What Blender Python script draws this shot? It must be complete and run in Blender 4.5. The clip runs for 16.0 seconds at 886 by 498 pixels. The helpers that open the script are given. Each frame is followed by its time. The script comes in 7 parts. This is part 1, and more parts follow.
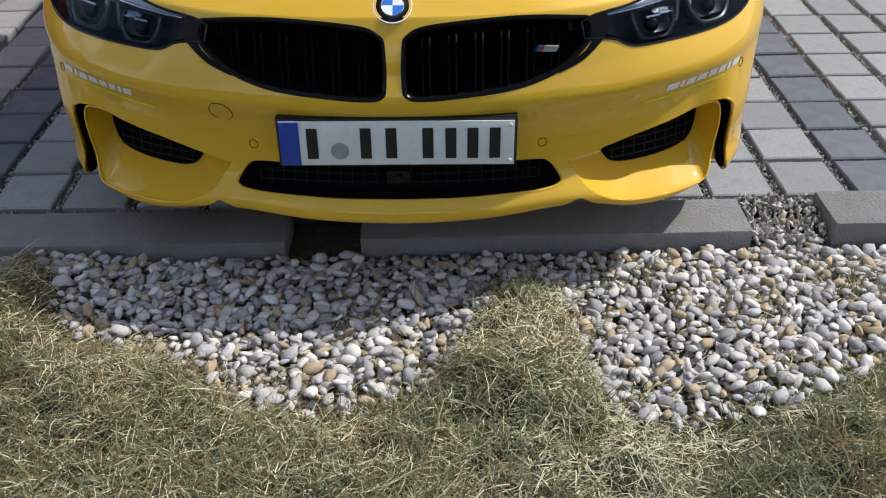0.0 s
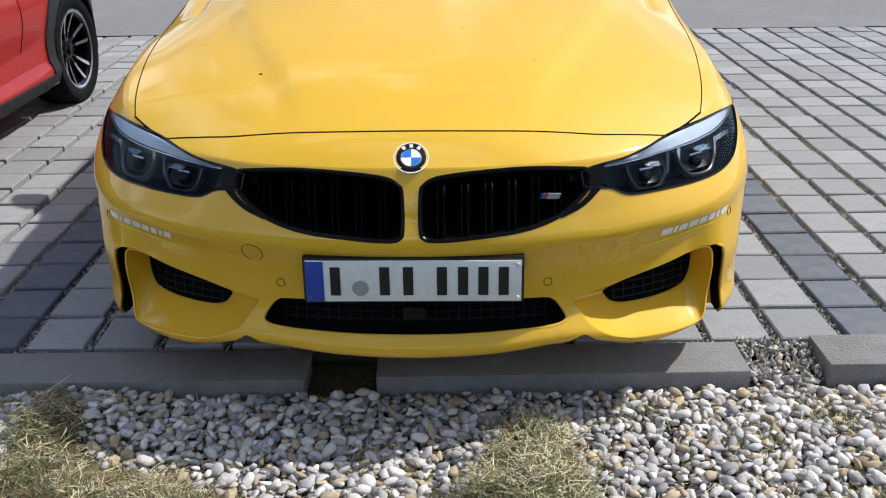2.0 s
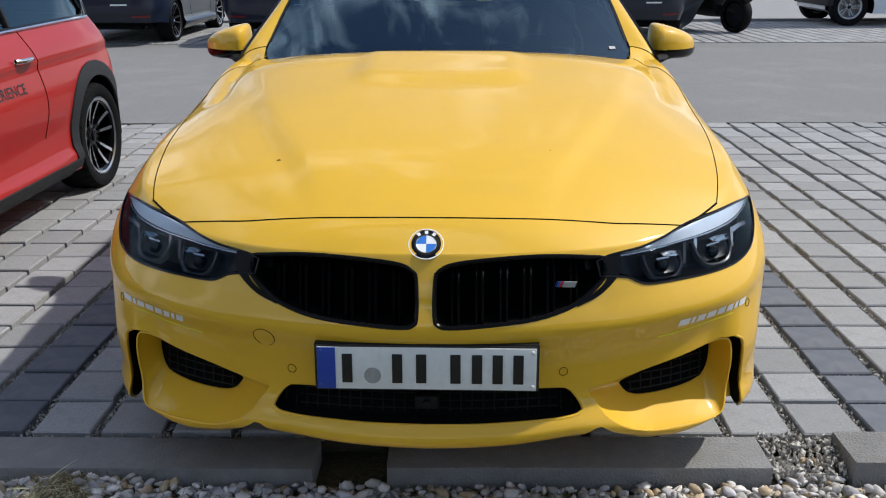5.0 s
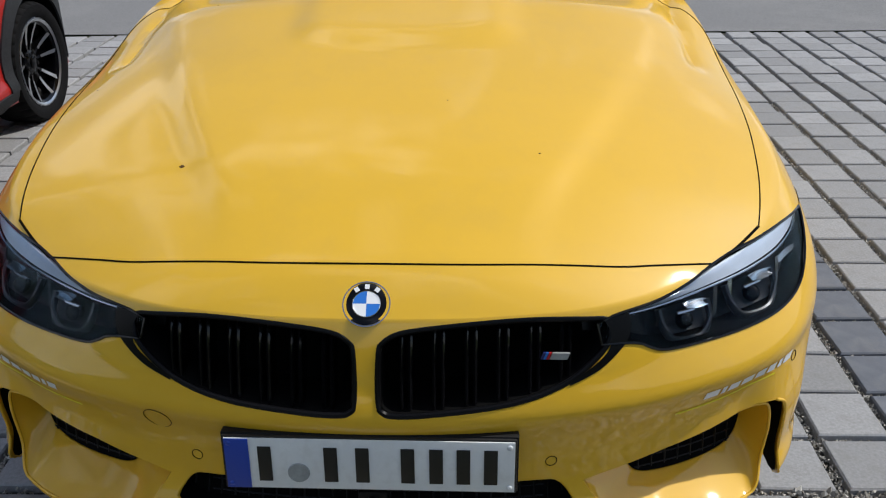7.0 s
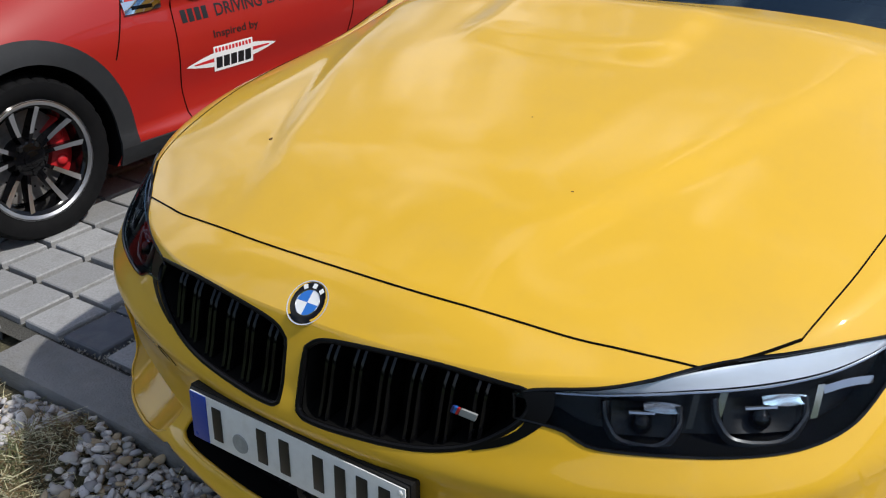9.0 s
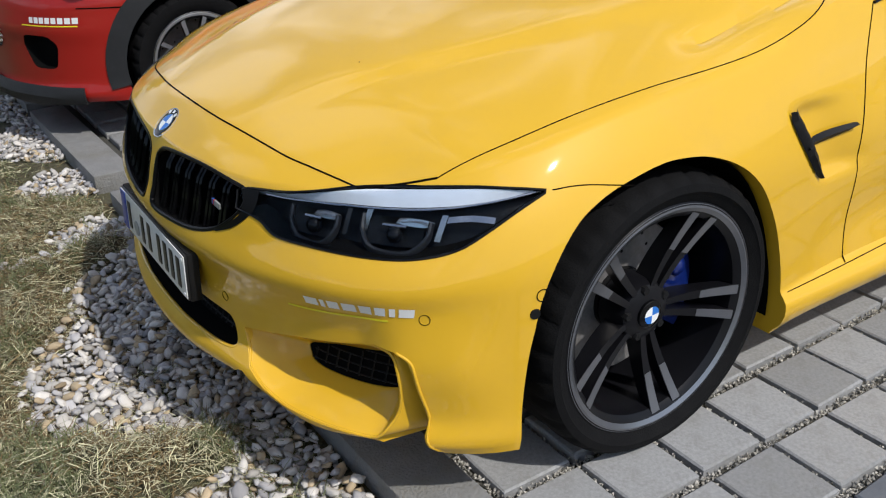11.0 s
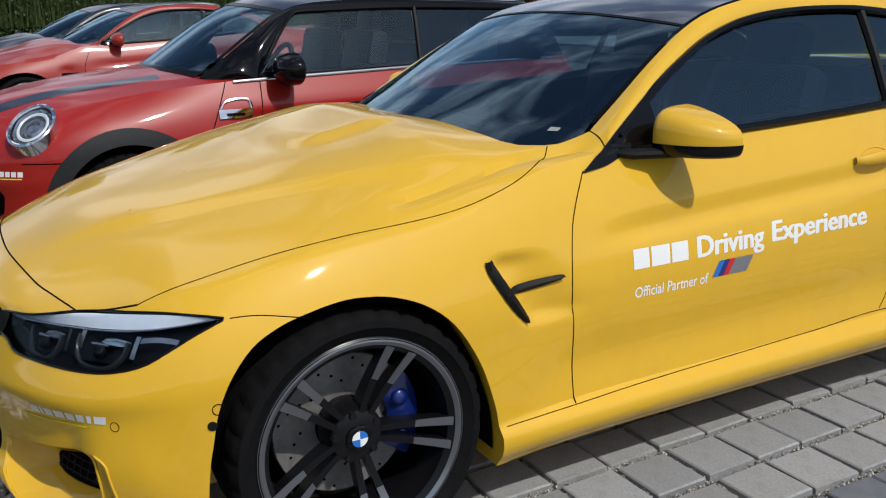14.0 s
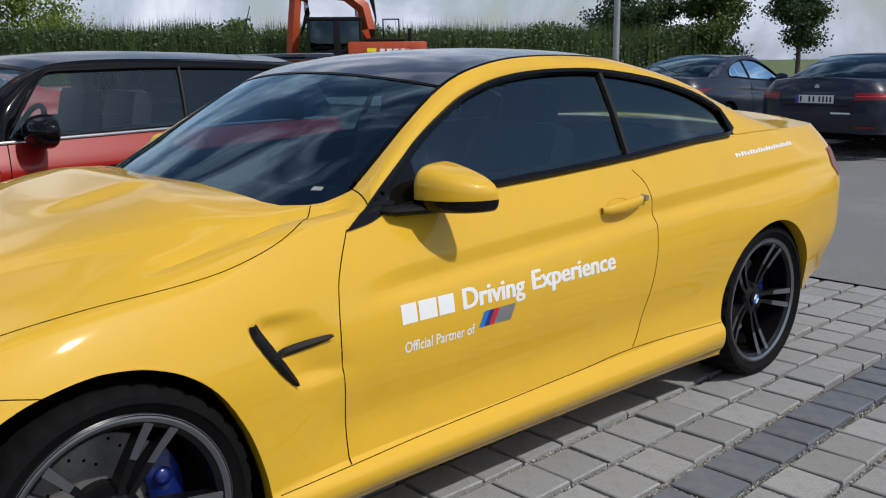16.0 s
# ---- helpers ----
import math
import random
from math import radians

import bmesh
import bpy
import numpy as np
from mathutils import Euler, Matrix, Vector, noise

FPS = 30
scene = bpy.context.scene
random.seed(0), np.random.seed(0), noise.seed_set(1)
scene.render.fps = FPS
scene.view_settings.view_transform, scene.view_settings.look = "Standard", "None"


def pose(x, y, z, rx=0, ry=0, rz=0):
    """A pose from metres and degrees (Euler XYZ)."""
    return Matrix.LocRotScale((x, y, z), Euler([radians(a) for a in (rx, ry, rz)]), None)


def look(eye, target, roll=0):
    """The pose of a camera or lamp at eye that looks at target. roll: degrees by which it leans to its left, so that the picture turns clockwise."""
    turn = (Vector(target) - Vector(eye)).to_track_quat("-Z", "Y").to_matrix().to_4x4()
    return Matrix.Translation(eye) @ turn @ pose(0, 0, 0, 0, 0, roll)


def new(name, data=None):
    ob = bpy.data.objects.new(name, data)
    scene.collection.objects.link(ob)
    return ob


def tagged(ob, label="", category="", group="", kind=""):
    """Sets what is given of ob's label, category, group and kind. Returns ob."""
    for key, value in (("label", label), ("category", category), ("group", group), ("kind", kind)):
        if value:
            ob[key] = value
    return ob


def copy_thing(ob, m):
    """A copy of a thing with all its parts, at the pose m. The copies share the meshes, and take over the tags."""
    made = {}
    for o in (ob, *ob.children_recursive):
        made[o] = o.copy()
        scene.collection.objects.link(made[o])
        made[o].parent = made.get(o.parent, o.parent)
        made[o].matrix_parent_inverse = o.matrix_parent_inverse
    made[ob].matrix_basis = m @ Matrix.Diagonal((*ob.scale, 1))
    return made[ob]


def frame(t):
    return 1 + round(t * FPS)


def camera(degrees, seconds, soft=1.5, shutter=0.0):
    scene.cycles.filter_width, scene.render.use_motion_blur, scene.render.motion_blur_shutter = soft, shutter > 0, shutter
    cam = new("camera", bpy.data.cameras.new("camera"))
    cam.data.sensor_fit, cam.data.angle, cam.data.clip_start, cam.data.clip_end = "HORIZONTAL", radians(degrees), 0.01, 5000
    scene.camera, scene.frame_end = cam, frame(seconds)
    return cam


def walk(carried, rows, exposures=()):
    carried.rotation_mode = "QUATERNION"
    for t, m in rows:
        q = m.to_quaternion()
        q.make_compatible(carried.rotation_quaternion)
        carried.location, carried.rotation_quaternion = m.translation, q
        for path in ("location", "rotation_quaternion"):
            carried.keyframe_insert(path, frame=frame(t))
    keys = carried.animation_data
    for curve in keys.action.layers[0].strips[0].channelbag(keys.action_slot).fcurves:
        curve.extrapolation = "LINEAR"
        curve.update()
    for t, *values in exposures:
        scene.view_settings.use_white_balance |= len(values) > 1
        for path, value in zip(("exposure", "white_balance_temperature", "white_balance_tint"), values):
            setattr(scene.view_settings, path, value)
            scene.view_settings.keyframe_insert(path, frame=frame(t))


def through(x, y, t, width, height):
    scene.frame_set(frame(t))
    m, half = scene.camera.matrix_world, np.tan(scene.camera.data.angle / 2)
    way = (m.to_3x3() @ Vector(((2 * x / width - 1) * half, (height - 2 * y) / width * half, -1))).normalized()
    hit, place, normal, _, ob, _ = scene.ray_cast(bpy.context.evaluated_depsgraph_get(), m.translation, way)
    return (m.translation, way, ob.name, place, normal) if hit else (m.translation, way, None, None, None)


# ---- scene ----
cam = camera(52.5, 16.0, soft=1.15)
PATH = [
    (0, (0.12, -1.714, 1.341), (0.101, -0.073, 0.199), -0.7),
    (0.5, (0.13, -1.851, 1.327), (0.104, -0.197, 0.203), -1.0),
    (1, (0.123, -1.891, 1.342), (0.095, -0.192, 0.287), -0.9),
    (1.5, (0.121, -1.884, 1.344), (0.089, -0.119, 0.405), -0.9),
    (2, (0.112, -1.884, 1.341), (0.075, -0.056, 0.531), -0.7),
    (2.5, (0.108, -1.886, 1.34), (0.063, -0.008, 0.654), -0.5),
    (3, (0.111, -1.896, 1.346), (0.055, 0.012, 0.748), -0.4),
    (3.5, (0.109, -1.897, 1.341), (0.049, 0.021, 0.778), -0.4),
    (4, (0.109, -1.898, 1.346), (0.043, 0.02, 0.785), -0.3),
    (4.5, (0.104, -1.902, 1.337), (0.038, 0.014, 0.771), -0.2),
    (4.7, (0.107, -1.898, 1.329), (0.037, 0.014, 0.746), -0.2),
    (6.8, (0.136, -1.305, 1.418), (0.071, 0.495, 0.549), -0.5),
    (7, (0.194, -1.229, 1.437), (0.111, 0.573, 0.574), -0.6),
    (7.5, (0.331, -1.13, 1.453), (0.129, 0.66, 0.582), -0.7),
    (8, (0.509, -1.074, 1.493), (0.058, 0.665, 0.613), -0.6),
    (8.2, (0.577, -1.033, 1.487), (-0.008, 0.667, 0.611), -0.7),
    (10.3, (1.716, -0.565, 1.337), (0.271, 0.512, 0.469), -2.1),
    (10.5, (1.808, -0.531, 1.331), (0.337, 0.51, 0.463), -2.0),
    (11, (2.065, -0.424, 1.324), (0.539, 0.529, 0.451), -1.8),
    (11.5, (2.225, -0.256, 1.291), (0.627, 0.573, 0.42), -1.7),
    (12, (2.354, -0.064, 1.292), (0.708, 0.66, 0.416), -1.5),
    (12.5, (2.476, 0.026, 1.305), (0.824, 0.742, 0.434), -1.4),
    (13, (2.596, 0.051, 1.319), (0.931, 0.802, 0.504), -1.3),
    (13.5, (2.68, 0.066, 1.34), (0.988, 0.879, 0.649), -1.1),
    (14, (2.709, 0.099, 1.348), (1.013, 1.016, 0.815), -1.0),
    (14.5, (2.717, 0.128, 1.342), (1.071, 1.181, 0.916), -0.8),
    (15, (2.74, 0.154, 1.341), (1.176, 1.334, 0.939), -0.7),
    (15.5, (2.74, 0.161, 1.347), (1.253, 1.433, 0.938), -0.6),
    (16, (2.728, 0.157, 1.346), (1.28, 1.473, 0.933), -0.5),
]
walk(cam, [(t, look(eye, target, roll)) for t, eye, target, roll in PATH],
     [(t, ev, 6450, 10) for t, ev in ((0, .38), (.5, .70), (1, .80), (1.5, .68), (2.5, .48), (4.5, .40), (7, .15), (8, .20), (10.5, .16), (12.5, -.02), (14, -.12), (16, -.18))])

# ---- light ----
world = bpy.data.worlds.new("sky")
scene.world = world
world.use_nodes = True
wn = world.node_tree
wn.nodes.clear()
SUN_EL, SUN_AZ = radians(50), radians(76)      # azimuth from +y towards +x
w_out = wn.nodes.new("ShaderNodeOutputWorld")
w_bg = wn.nodes.new("ShaderNodeBackground")
w_sky = wn.nodes.new("ShaderNodeTexSky")
w_sky.sky_type = "NISHITA"
w_sky.sun_disc = False
w_sky.sun_elevation, w_sky.sun_rotation = SUN_EL, SUN_AZ
w_noise = wn.nodes.new("ShaderNodeTexNoise")
w_noise.inputs["Scale"].default_value = 4.4
w_noise.inputs["Detail"].default_value = 9
w_noise.inputs["Roughness"].default_value = 0.56
w_noise.inputs["Distortion"].default_value = 0.5
w_ramp = wn.nodes.new("ShaderNodeValToRGB")
w_ramp.color_ramp.elements[0].position, w_ramp.color_ramp.elements[1].position = 0.50, 0.66
w_tone = wn.nodes.new("ShaderNodeValToRGB")
w_tone.color_ramp.elements[0].position, w_tone.color_ramp.elements[1].position = 0.38, 0.66
w_tone.color_ramp.elements[0].color = (3.2, 3.9, 5.4, 1)
w_tone.color_ramp.elements[1].color = (10.2, 10.7, 11.8, 1)
w_mix = wn.nodes.new("ShaderNodeMix")
w_mix.data_type = "RGBA"
# thicker cloud towards the horizon
w_co = wn.nodes.new("ShaderNodeTexCoord")
w_sep = wn.nodes.new("ShaderNodeSeparateXYZ")
w_low = wn.nodes.new("ShaderNodeMapRange")
w_low.inputs["From Max"].default_value, w_low.inputs["To Min"].default_value, w_low.inputs["To Max"].default_value = 0.30, 0.16, 0.0
w_add = wn.nodes.new("ShaderNodeMath")
wn.links.new(w_co.outputs["Generated"], w_sep.inputs[0])
wn.links.new(w_sep.outputs["Z"], w_low.inputs["Value"])
wn.links.new(w_noise.outputs["Fac"], w_add.inputs[0])
wn.links.new(w_low.outputs["Result"], w_add.inputs[1])
# clearer sky towards the sun
w_west = wn.nodes.new("ShaderNodeMath")
w_west.operation = "MULTIPLY_ADD"
w_west.inputs[1].default_value = -0.05
wn.links.new(w_sep.outputs["X"], w_west.inputs[0])
wn.links.new(w_add.outputs[0], w_west.inputs[2])
wn.links.new(w_west.outputs[0], w_ramp.inputs["Fac"])
w_map = wn.nodes.new("ShaderNodeMapping")
w_map.inputs["Location"].default_value = (3.1, 1.7, 0.45)
wn.links.new(w_co.outputs["Generated"], w_map.inputs["Vector"])
wn.links.new(w_map.outputs["Vector"], w_noise.inputs["Vector"])
wn.links.new(w_noise.outputs["Fac"], w_tone.inputs["Fac"])
wn.links.new(w_ramp.outputs["Color"], w_mix.inputs["Factor"])
wn.links.new(w_sky.outputs["Color"], w_mix.inputs["A"])
wn.links.new(w_tone.outputs["Color"], w_mix.inputs["B"])
wn.links.new(w_mix.outputs["Result"], w_bg.inputs["Color"])
w_bg.inputs["Strength"].default_value = 0.105
wn.links.new(w_bg.outputs["Background"], w_out.inputs["Surface"])

sun = new("sun", bpy.data.lights.new("sun", "SUN"))
sun.data.energy, sun.data.angle, sun.data.color = 3.3, radians(1.0), (1.0, 0.97, 0.915)
sun.matrix_world = look((math.sin(SUN_AZ) * math.cos(SUN_EL) * 30, math.cos(SUN_AZ) * math.cos(SUN_EL) * 30, math.sin(SUN_EL) * 30), (0, 0, 0))
scene.view_settings.exposure = 0.0

# ---- materials ----
def material(name, color, rough=0.5, metal=0.0, coat=0.0, var=0.0, scale=8.0, bump=0.0, bump_scale=60.0, dirt=None, dirt_amount=0.0,
             dirt_scale=3.0, piece=0.0, spec=0.5, coat_rough=0.04):
    """Principled surface with two scales of variation: grain (var, scale) and stains (dirt); piece: spread of brightness from piece to piece."""
    m = bpy.data.materials.new(name)
    m.use_nodes = True
    nt = m.node_tree
    b = nt.nodes["Principled BSDF"]
    b.inputs["Roughness"].default_value = rough
    b.inputs["Metallic"].default_value = metal
    b.inputs["Coat Weight"].default_value = coat
    b.inputs["Coat Roughness"].default_value = coat_rough
    b.inputs["Specular IOR Level"].default_value = spec
    b.inputs["Base Color"].default_value = (*color, 1)
    tc = nt.nodes.new("ShaderNodeTexCoord")
    last = None
    if var or dirt or piece:
        base = nt.nodes.new("ShaderNodeRGB")
        base.outputs[0].default_value = (*color, 1)
        last = base.outputs[0]
    if var:
        n = nt.nodes.new("ShaderNodeTexNoise")
        n.inputs["Scale"].default_value, n.inputs["Detail"].default_value = scale, 6
        n.inputs["Roughness"].default_value = 0.65
        nt.links.new(tc.outputs["Object"], n.inputs["Vector"])
        r = nt.nodes.new("ShaderNodeMapRange")
        r.inputs["From Min"].default_value, r.inputs["From Max"].default_value = 0.25, 0.75
        r.inputs["To Min"].default_value, r.inputs["To Max"].default_value = 1 - var, 1 + var
        nt.links.new(n.outputs["Fac"], r.inputs["Value"])
        x = nt.nodes.new("ShaderNodeVectorMath")
        x.operation = "SCALE"
        nt.links.new(last, x.inputs[0])
        nt.links.new(r.outputs["Result"], x.inputs["Scale"])
        last = x.outputs["Vector"]
    if piece:
        info = nt.nodes.new("ShaderNodeObjectInfo")
        geo = nt.nodes.new("ShaderNodeNewGeometry")
        add = nt.nodes.new("ShaderNodeMath")
        add.operation = "ADD"
        nt.links.new(info.outputs["Random"], add.inputs[0])
        nt.links.new(geo.outputs["Random Per Island"], add.inputs[1])
        fr = nt.nodes.new("ShaderNodeMath")
        fr.operation = "FRACT"
        nt.links.new(add.outputs[0], fr.inputs[0])
        r = nt.nodes.new("ShaderNodeMapRange")
        r.inputs["To Min"].default_value, r.inputs["To Max"].default_value = 1 - piece, 1 + piece
        nt.links.new(fr.outputs[0], r.inputs["Value"])
        x = nt.nodes.new("ShaderNodeVectorMath")
        x.operation = "SCALE"
        nt.links.new(last, x.inputs[0])
        nt.links.new(r.outputs["Result"], x.inputs["Scale"])
        last = x.outputs["Vector"]
    if dirt:
        n = nt.nodes.new("ShaderNodeTexNoise")
        n.inputs["Scale"].default_value, n.inputs["Detail"].default_value = dirt_scale, 8
        n.inputs["Roughness"].default_value = 0.7
        nt.links.new(tc.outputs["Object"], n.inputs["Vector"])
        r = nt.nodes.new("ShaderNodeMapRange")
        r.inputs["From Min"].default_value, r.inputs["From Max"].default_value = 0.5, 0.72
        r.inputs["To Max"].default_value = dirt_amount
        nt.links.new(n.outputs["Fac"], r.inputs["Value"])
        mx = nt.nodes.new("ShaderNodeMix")
        mx.data_type = "RGBA"
        nt.links.new(r.outputs["Result"], mx.inputs["Factor"])
        nt.links.new(last, mx.inputs["A"])
        mx.inputs["B"].default_value = (*dirt, 1)
        last = mx.outputs["Result"]
    if last:
        nt.links.new(last, b.inputs["Base Color"])
    if bump:
        n = nt.nodes.new("ShaderNodeTexNoise")
        n.inputs["Scale"].default_value, n.inputs["Detail"].default_value = bump_scale, 5
        nt.links.new(tc.outputs["Object"], n.inputs["Vector"])
        k = nt.nodes.new("ShaderNodeBump")
        k.inputs["Strength"].default_value, k.inputs["Distance"].default_value = bump, 0.01
        nt.links.new(n.outputs["Fac"], k.inputs["Height"])
        nt.links.new(k.outputs["Normal"], b.inputs["Normal"])
    return m


def glass_material(name, tint, ior=1.5):
    """Tinted pane: see-through tint with mirror gloss by Fresnel."""
    m = bpy.data.materials.new(name)
    m.use_nodes = True
    nt = m.node_tree
    nt.nodes.clear()
    o = nt.nodes.new("ShaderNodeOutputMaterial")
    t = nt.nodes.new("ShaderNodeBsdfTransparent")
    t.inputs["Color"].default_value = (*tint, 1)
    g = nt.nodes.new("ShaderNodeBsdfGlossy")
    g.inputs["Roughness"].default_value = 0.01
    g.inputs["Color"].default_value = (0.60, 0.84, 1.0, 1)
    f = nt.nodes.new("ShaderNodeFresnel")
    f.inputs["IOR"].default_value = ior
    x = nt.nodes.new("ShaderNodeMixShader")
    nt.links.new(f.outputs["Fac"], x.inputs["Fac"])
    nt.links.new(t.outputs["BSDF"], x.inputs[1])
    nt.links.new(g.outputs["BSDF"], x.inputs[2])
    nt.links.new(x.outputs["Shader"], o.inputs["Surface"])
    return m


def leaf_material(name, color, var=0.35, through=0.3):
    m = material(name, color, 0.55, var=var, scale=0.9, piece=0.3)
    nt = m.node_tree
    b = nt.nodes["Principled BSDF"]
    tr = nt.nodes.new("ShaderNodeBsdfTranslucent")
    tr.inputs["Color"].default_value = (color[0] * 1.5, color[1] * 1.5, color[2] * 0.9, 1)
    x = nt.nodes.new("ShaderNodeMixShader")
    x.inputs["Fac"].default_value = through
    nt.links.new(b.outputs["BSDF"], x.inputs[1])
    nt.links.new(tr.outputs["BSDF"], x.inputs[2])
    nt.links.new(x.outputs["Shader"], nt.nodes["Material Output"].inputs["Surface"])
    return m


M_YELLOW = material("yellow_paint", (0.70, 0.408, 0.022), 0.50, 0.0, 0.85, spec=0.2, coat_rough=0.04, var=0.03, scale=2.0, dirt=(0.45, 0.30, 0.08), dirt_amount=0.12, dirt_scale=5)
M_RED = material("red_paint", (0.32, 0.012, 0.008), 0.4, 0.0, 0.5, spec=0.3, var=0.04, scale=2.0)
M_ORANGE_RED = material("orange_red_paint", (0.30, 0.022, 0.012), 0.38, 0.0, 0.6, spec=0.3, var=0.04, scale=2.0)
M_DARK = material("dark_blue_black_paint", (0.007, 0.012, 0.028), 0.35, 0.0, 0.6, spec=0.3, var=0.05, scale=2.0)
M_BLACK_GLOSS = material("black_gloss", (0.003, 0.003, 0.0035), 0.10, 0.0, 0.0, spec=0.28, var=0.1, scale=4)
M_BLACK_SATIN = material("black_satin_plastic", (0.003, 0.003, 0.0035), 0.28, 0.0, 0.0, var=0.1, scale=4, spec=0.12)
M_BLACK = material("black_plastic", (0.007, 0.007, 0.0075), 0.55, spec=0.2, var=0.15, scale=30, bump=0.15, bump_scale=400)
M_GREY_PLASTIC = material("grey_cladding", (0.020, 0.021, 0.023), 0.6, spec=0.25, var=0.15, scale=20, bump=0.2, bump_scale=500)
M_CAVITY = material("matt_black_plastic", (0.0045, 0.0045, 0.0045), 0.9, var=0.1, spec=0.04)
M_GAP = material("panel_gap_black", (0.004, 0.003, 0.002), 0.9, spec=0.05)
M_RUBBER = material("tyre_rubber", (0.0055, 0.0055, 0.006), 0.78, var=0.2, scale=25, bump=0.25, bump_scale=250, dirt=(0.011, 0.0105, 0.010), dirt_amount=0.4, dirt_scale=14, spec=0.12)
M_RIM = material("dark_grey_alloy", (0.006, 0.006, 0.0075), 0.30, 0.0, 0.0, var=0.1, scale=15, spec=0.25)
M_RIM_FACE = material("machined_alloy", (0.25, 0.26, 0.285), 0.28, 0.9, 0.2, var=0.06, scale=40)
M_SILVER = material("silver_alloy", (0.55, 0.56, 0.58), 0.28, 0.95, 0.3, var=0.06, scale=20)
M_DISC = material("brake_steel", (0.24, 0.23, 0.225), 0.42, 0.45, var=0.2, scale=60, dirt=(0.12, 0.07, 0.04), dirt_amount=0.3, dirt_scale=20)
M_BLUE = material("caliper_blue", (0.006, 0.02, 0.15), 0.3, 0.2, 0.8, var=0.1)
M_WHITE = material("white_vinyl", (0.80, 0.80, 0.79), 0.4, var=0.03, scale=20)
M_PLATE = material("plate_white", (0.70, 0.71, 0.70), 0.35, coat=0.3, var=0.06, scale=18, dirt=(0.45, 0.43, 0.38), dirt_amount=0.3, dirt_scale=25)
M_PLATE_BLUE = material("plate_blue", (0.012, 0.05, 0.34), 0.35, coat=0.3, var=0.05)
M_INK = material("plate_black", (0.01, 0.01, 0.011), 0.4, var=0.1)
M_SEAL = material("seal_grey", (0.30, 0.31, 0.30), 0.5, var=0.2, scale=60)
M_LIME = material("lime_yellow_vinyl", (0.82, 0.72, 0.02), 0.4, var=0.03)
M_MBLUE = material("stripe_light_blue", (0.02, 0.16, 0.55), 0.35, var=0.05)
M_MNAVY = material("stripe_navy", (0.02, 0.03, 0.16), 0.35, var=0.05)
M_MRED = material("stripe_red", (0.55, 0.02, 0.025), 0.35, var=0.05)
M_CHROME = material("chrome", (0.75, 0.76, 0.78), 0.08, 1.0, var=0.03)
M_LAMP_DARK = material("headlamp_smoked", (0.004, 0.0045, 0.005), 0.3, 0.0, 0.0, spec=0.25, var=0.2, scale=20)
M_LAMP_SILVER = material("headlamp_reflector", (0.45, 0.47, 0.50), 0.18, 0.9, var=0.08, scale=20)
M_LAMP_BROW = material("headlamp_brow", (0.86, 0.90, 0.96), 0.30, 0.10, 0.6, var=0.06, scale=20)
M_RING = material("light_ring_grey", (0.014, 0.015, 0.018), 0.35, 0.0, 0.4, var=0.05)
M_TAIL = material("tail_lamp_red", (0.17, 0.006, 0.009), 0.3, 0.0, 0.15, var=0.15, scale=20)
M_CARBON = material("carbon_roof", (0.008, 0.013, 0.032), 0.3, 0.2, 1.0, var=0.3, scale=160)
M_CLOTH = material("black_seat_leather", (0.018, 0.018, 0.02), 0.55, spec=0.25, var=0.15, scale=12, bump=0.2, bump_scale=200)
M_DASH = material("black_dashboard", (0.014, 0.014, 0.016), 0.6, spec=0.2, var=0.12, scale=12, bump=0.2, bump_scale=300)
M_GLASS = glass_material("tinted_glass", (0.44, 0.60, 0.68), 1.95)
M_SCREEN = glass_material("windscreen_glass", (0.40, 0.50, 0.55), 2.0)
M_GLASS_CLEAR = glass_material("clear_glass", (0.74, 0.84, 0.88), 1.7)
M_GLASS_DARK = glass_material("privacy_glass", (0.07, 0.08, 0.085), 1.7)
M_LENS = glass_material("clear_lens", (0.84, 0.86, 0.89), 1.16)
M_GREEN_STICKER = material("green_sticker", (0.04, 0.30, 0.20), 0.5, var=0.05)
M_PAVER = material("concrete_paver", (0.275, 0.275, 0.274), 0.85, var=0.22, scale=110, bump=0.25, bump_scale=420, dirt=(0.19, 0.185, 0.168), dirt_amount=0.6, dirt_scale=16, piece=0.17)
M_PAVER_DARK = material("dark_concrete_paver", (0.115, 0.125, 0.145), 0.85, var=0.18, scale=18, bump=0.16, bump_scale=420, dirt=(0.22, 0.21, 0.19), dirt_amount=0.35, dirt_scale=7, piece=0.12)
M_KERB = material("concrete_kerb", (0.205, 0.203, 0.198), 0.88, var=0.16, scale=14, bump=0.6, bump_scale=120, dirt=(0.16, 0.15, 0.12), dirt_amount=0.6, dirt_scale=5)
M_GRIT = material("grit_bed", (0.075, 0.072, 0.062), 0.95, var=0.5, scale=140, bump=1.0, bump_scale=180, dirt=(0.045, 0.045, 0.028), dirt_amount=0.8, dirt_scale=9)
M_GRIT_STONE = material("grit_stone", (0.38, 0.36, 0.32), 0.9, var=0.2, scale=90, piece=0.45)
M_SOIL = material("soil_with_thatch", (0.075, 0.066, 0.036), 0.95, var=0.7, scale=70, bump=1.0, bump_scale=90, dirt=(0.07, 0.078, 0.028), dirt_amount=0.8, dirt_scale=8)
M_PEBBLE = material("grey_river_pebble", (0.53, 0.50, 0.465), 0.85, spec=0.25, var=0.14, scale=25, bump=0.25, bump_scale=120, piece=0.38, dirt=(0.26, 0.24, 0.2), dirt_amount=0.3, dirt_scale=30)
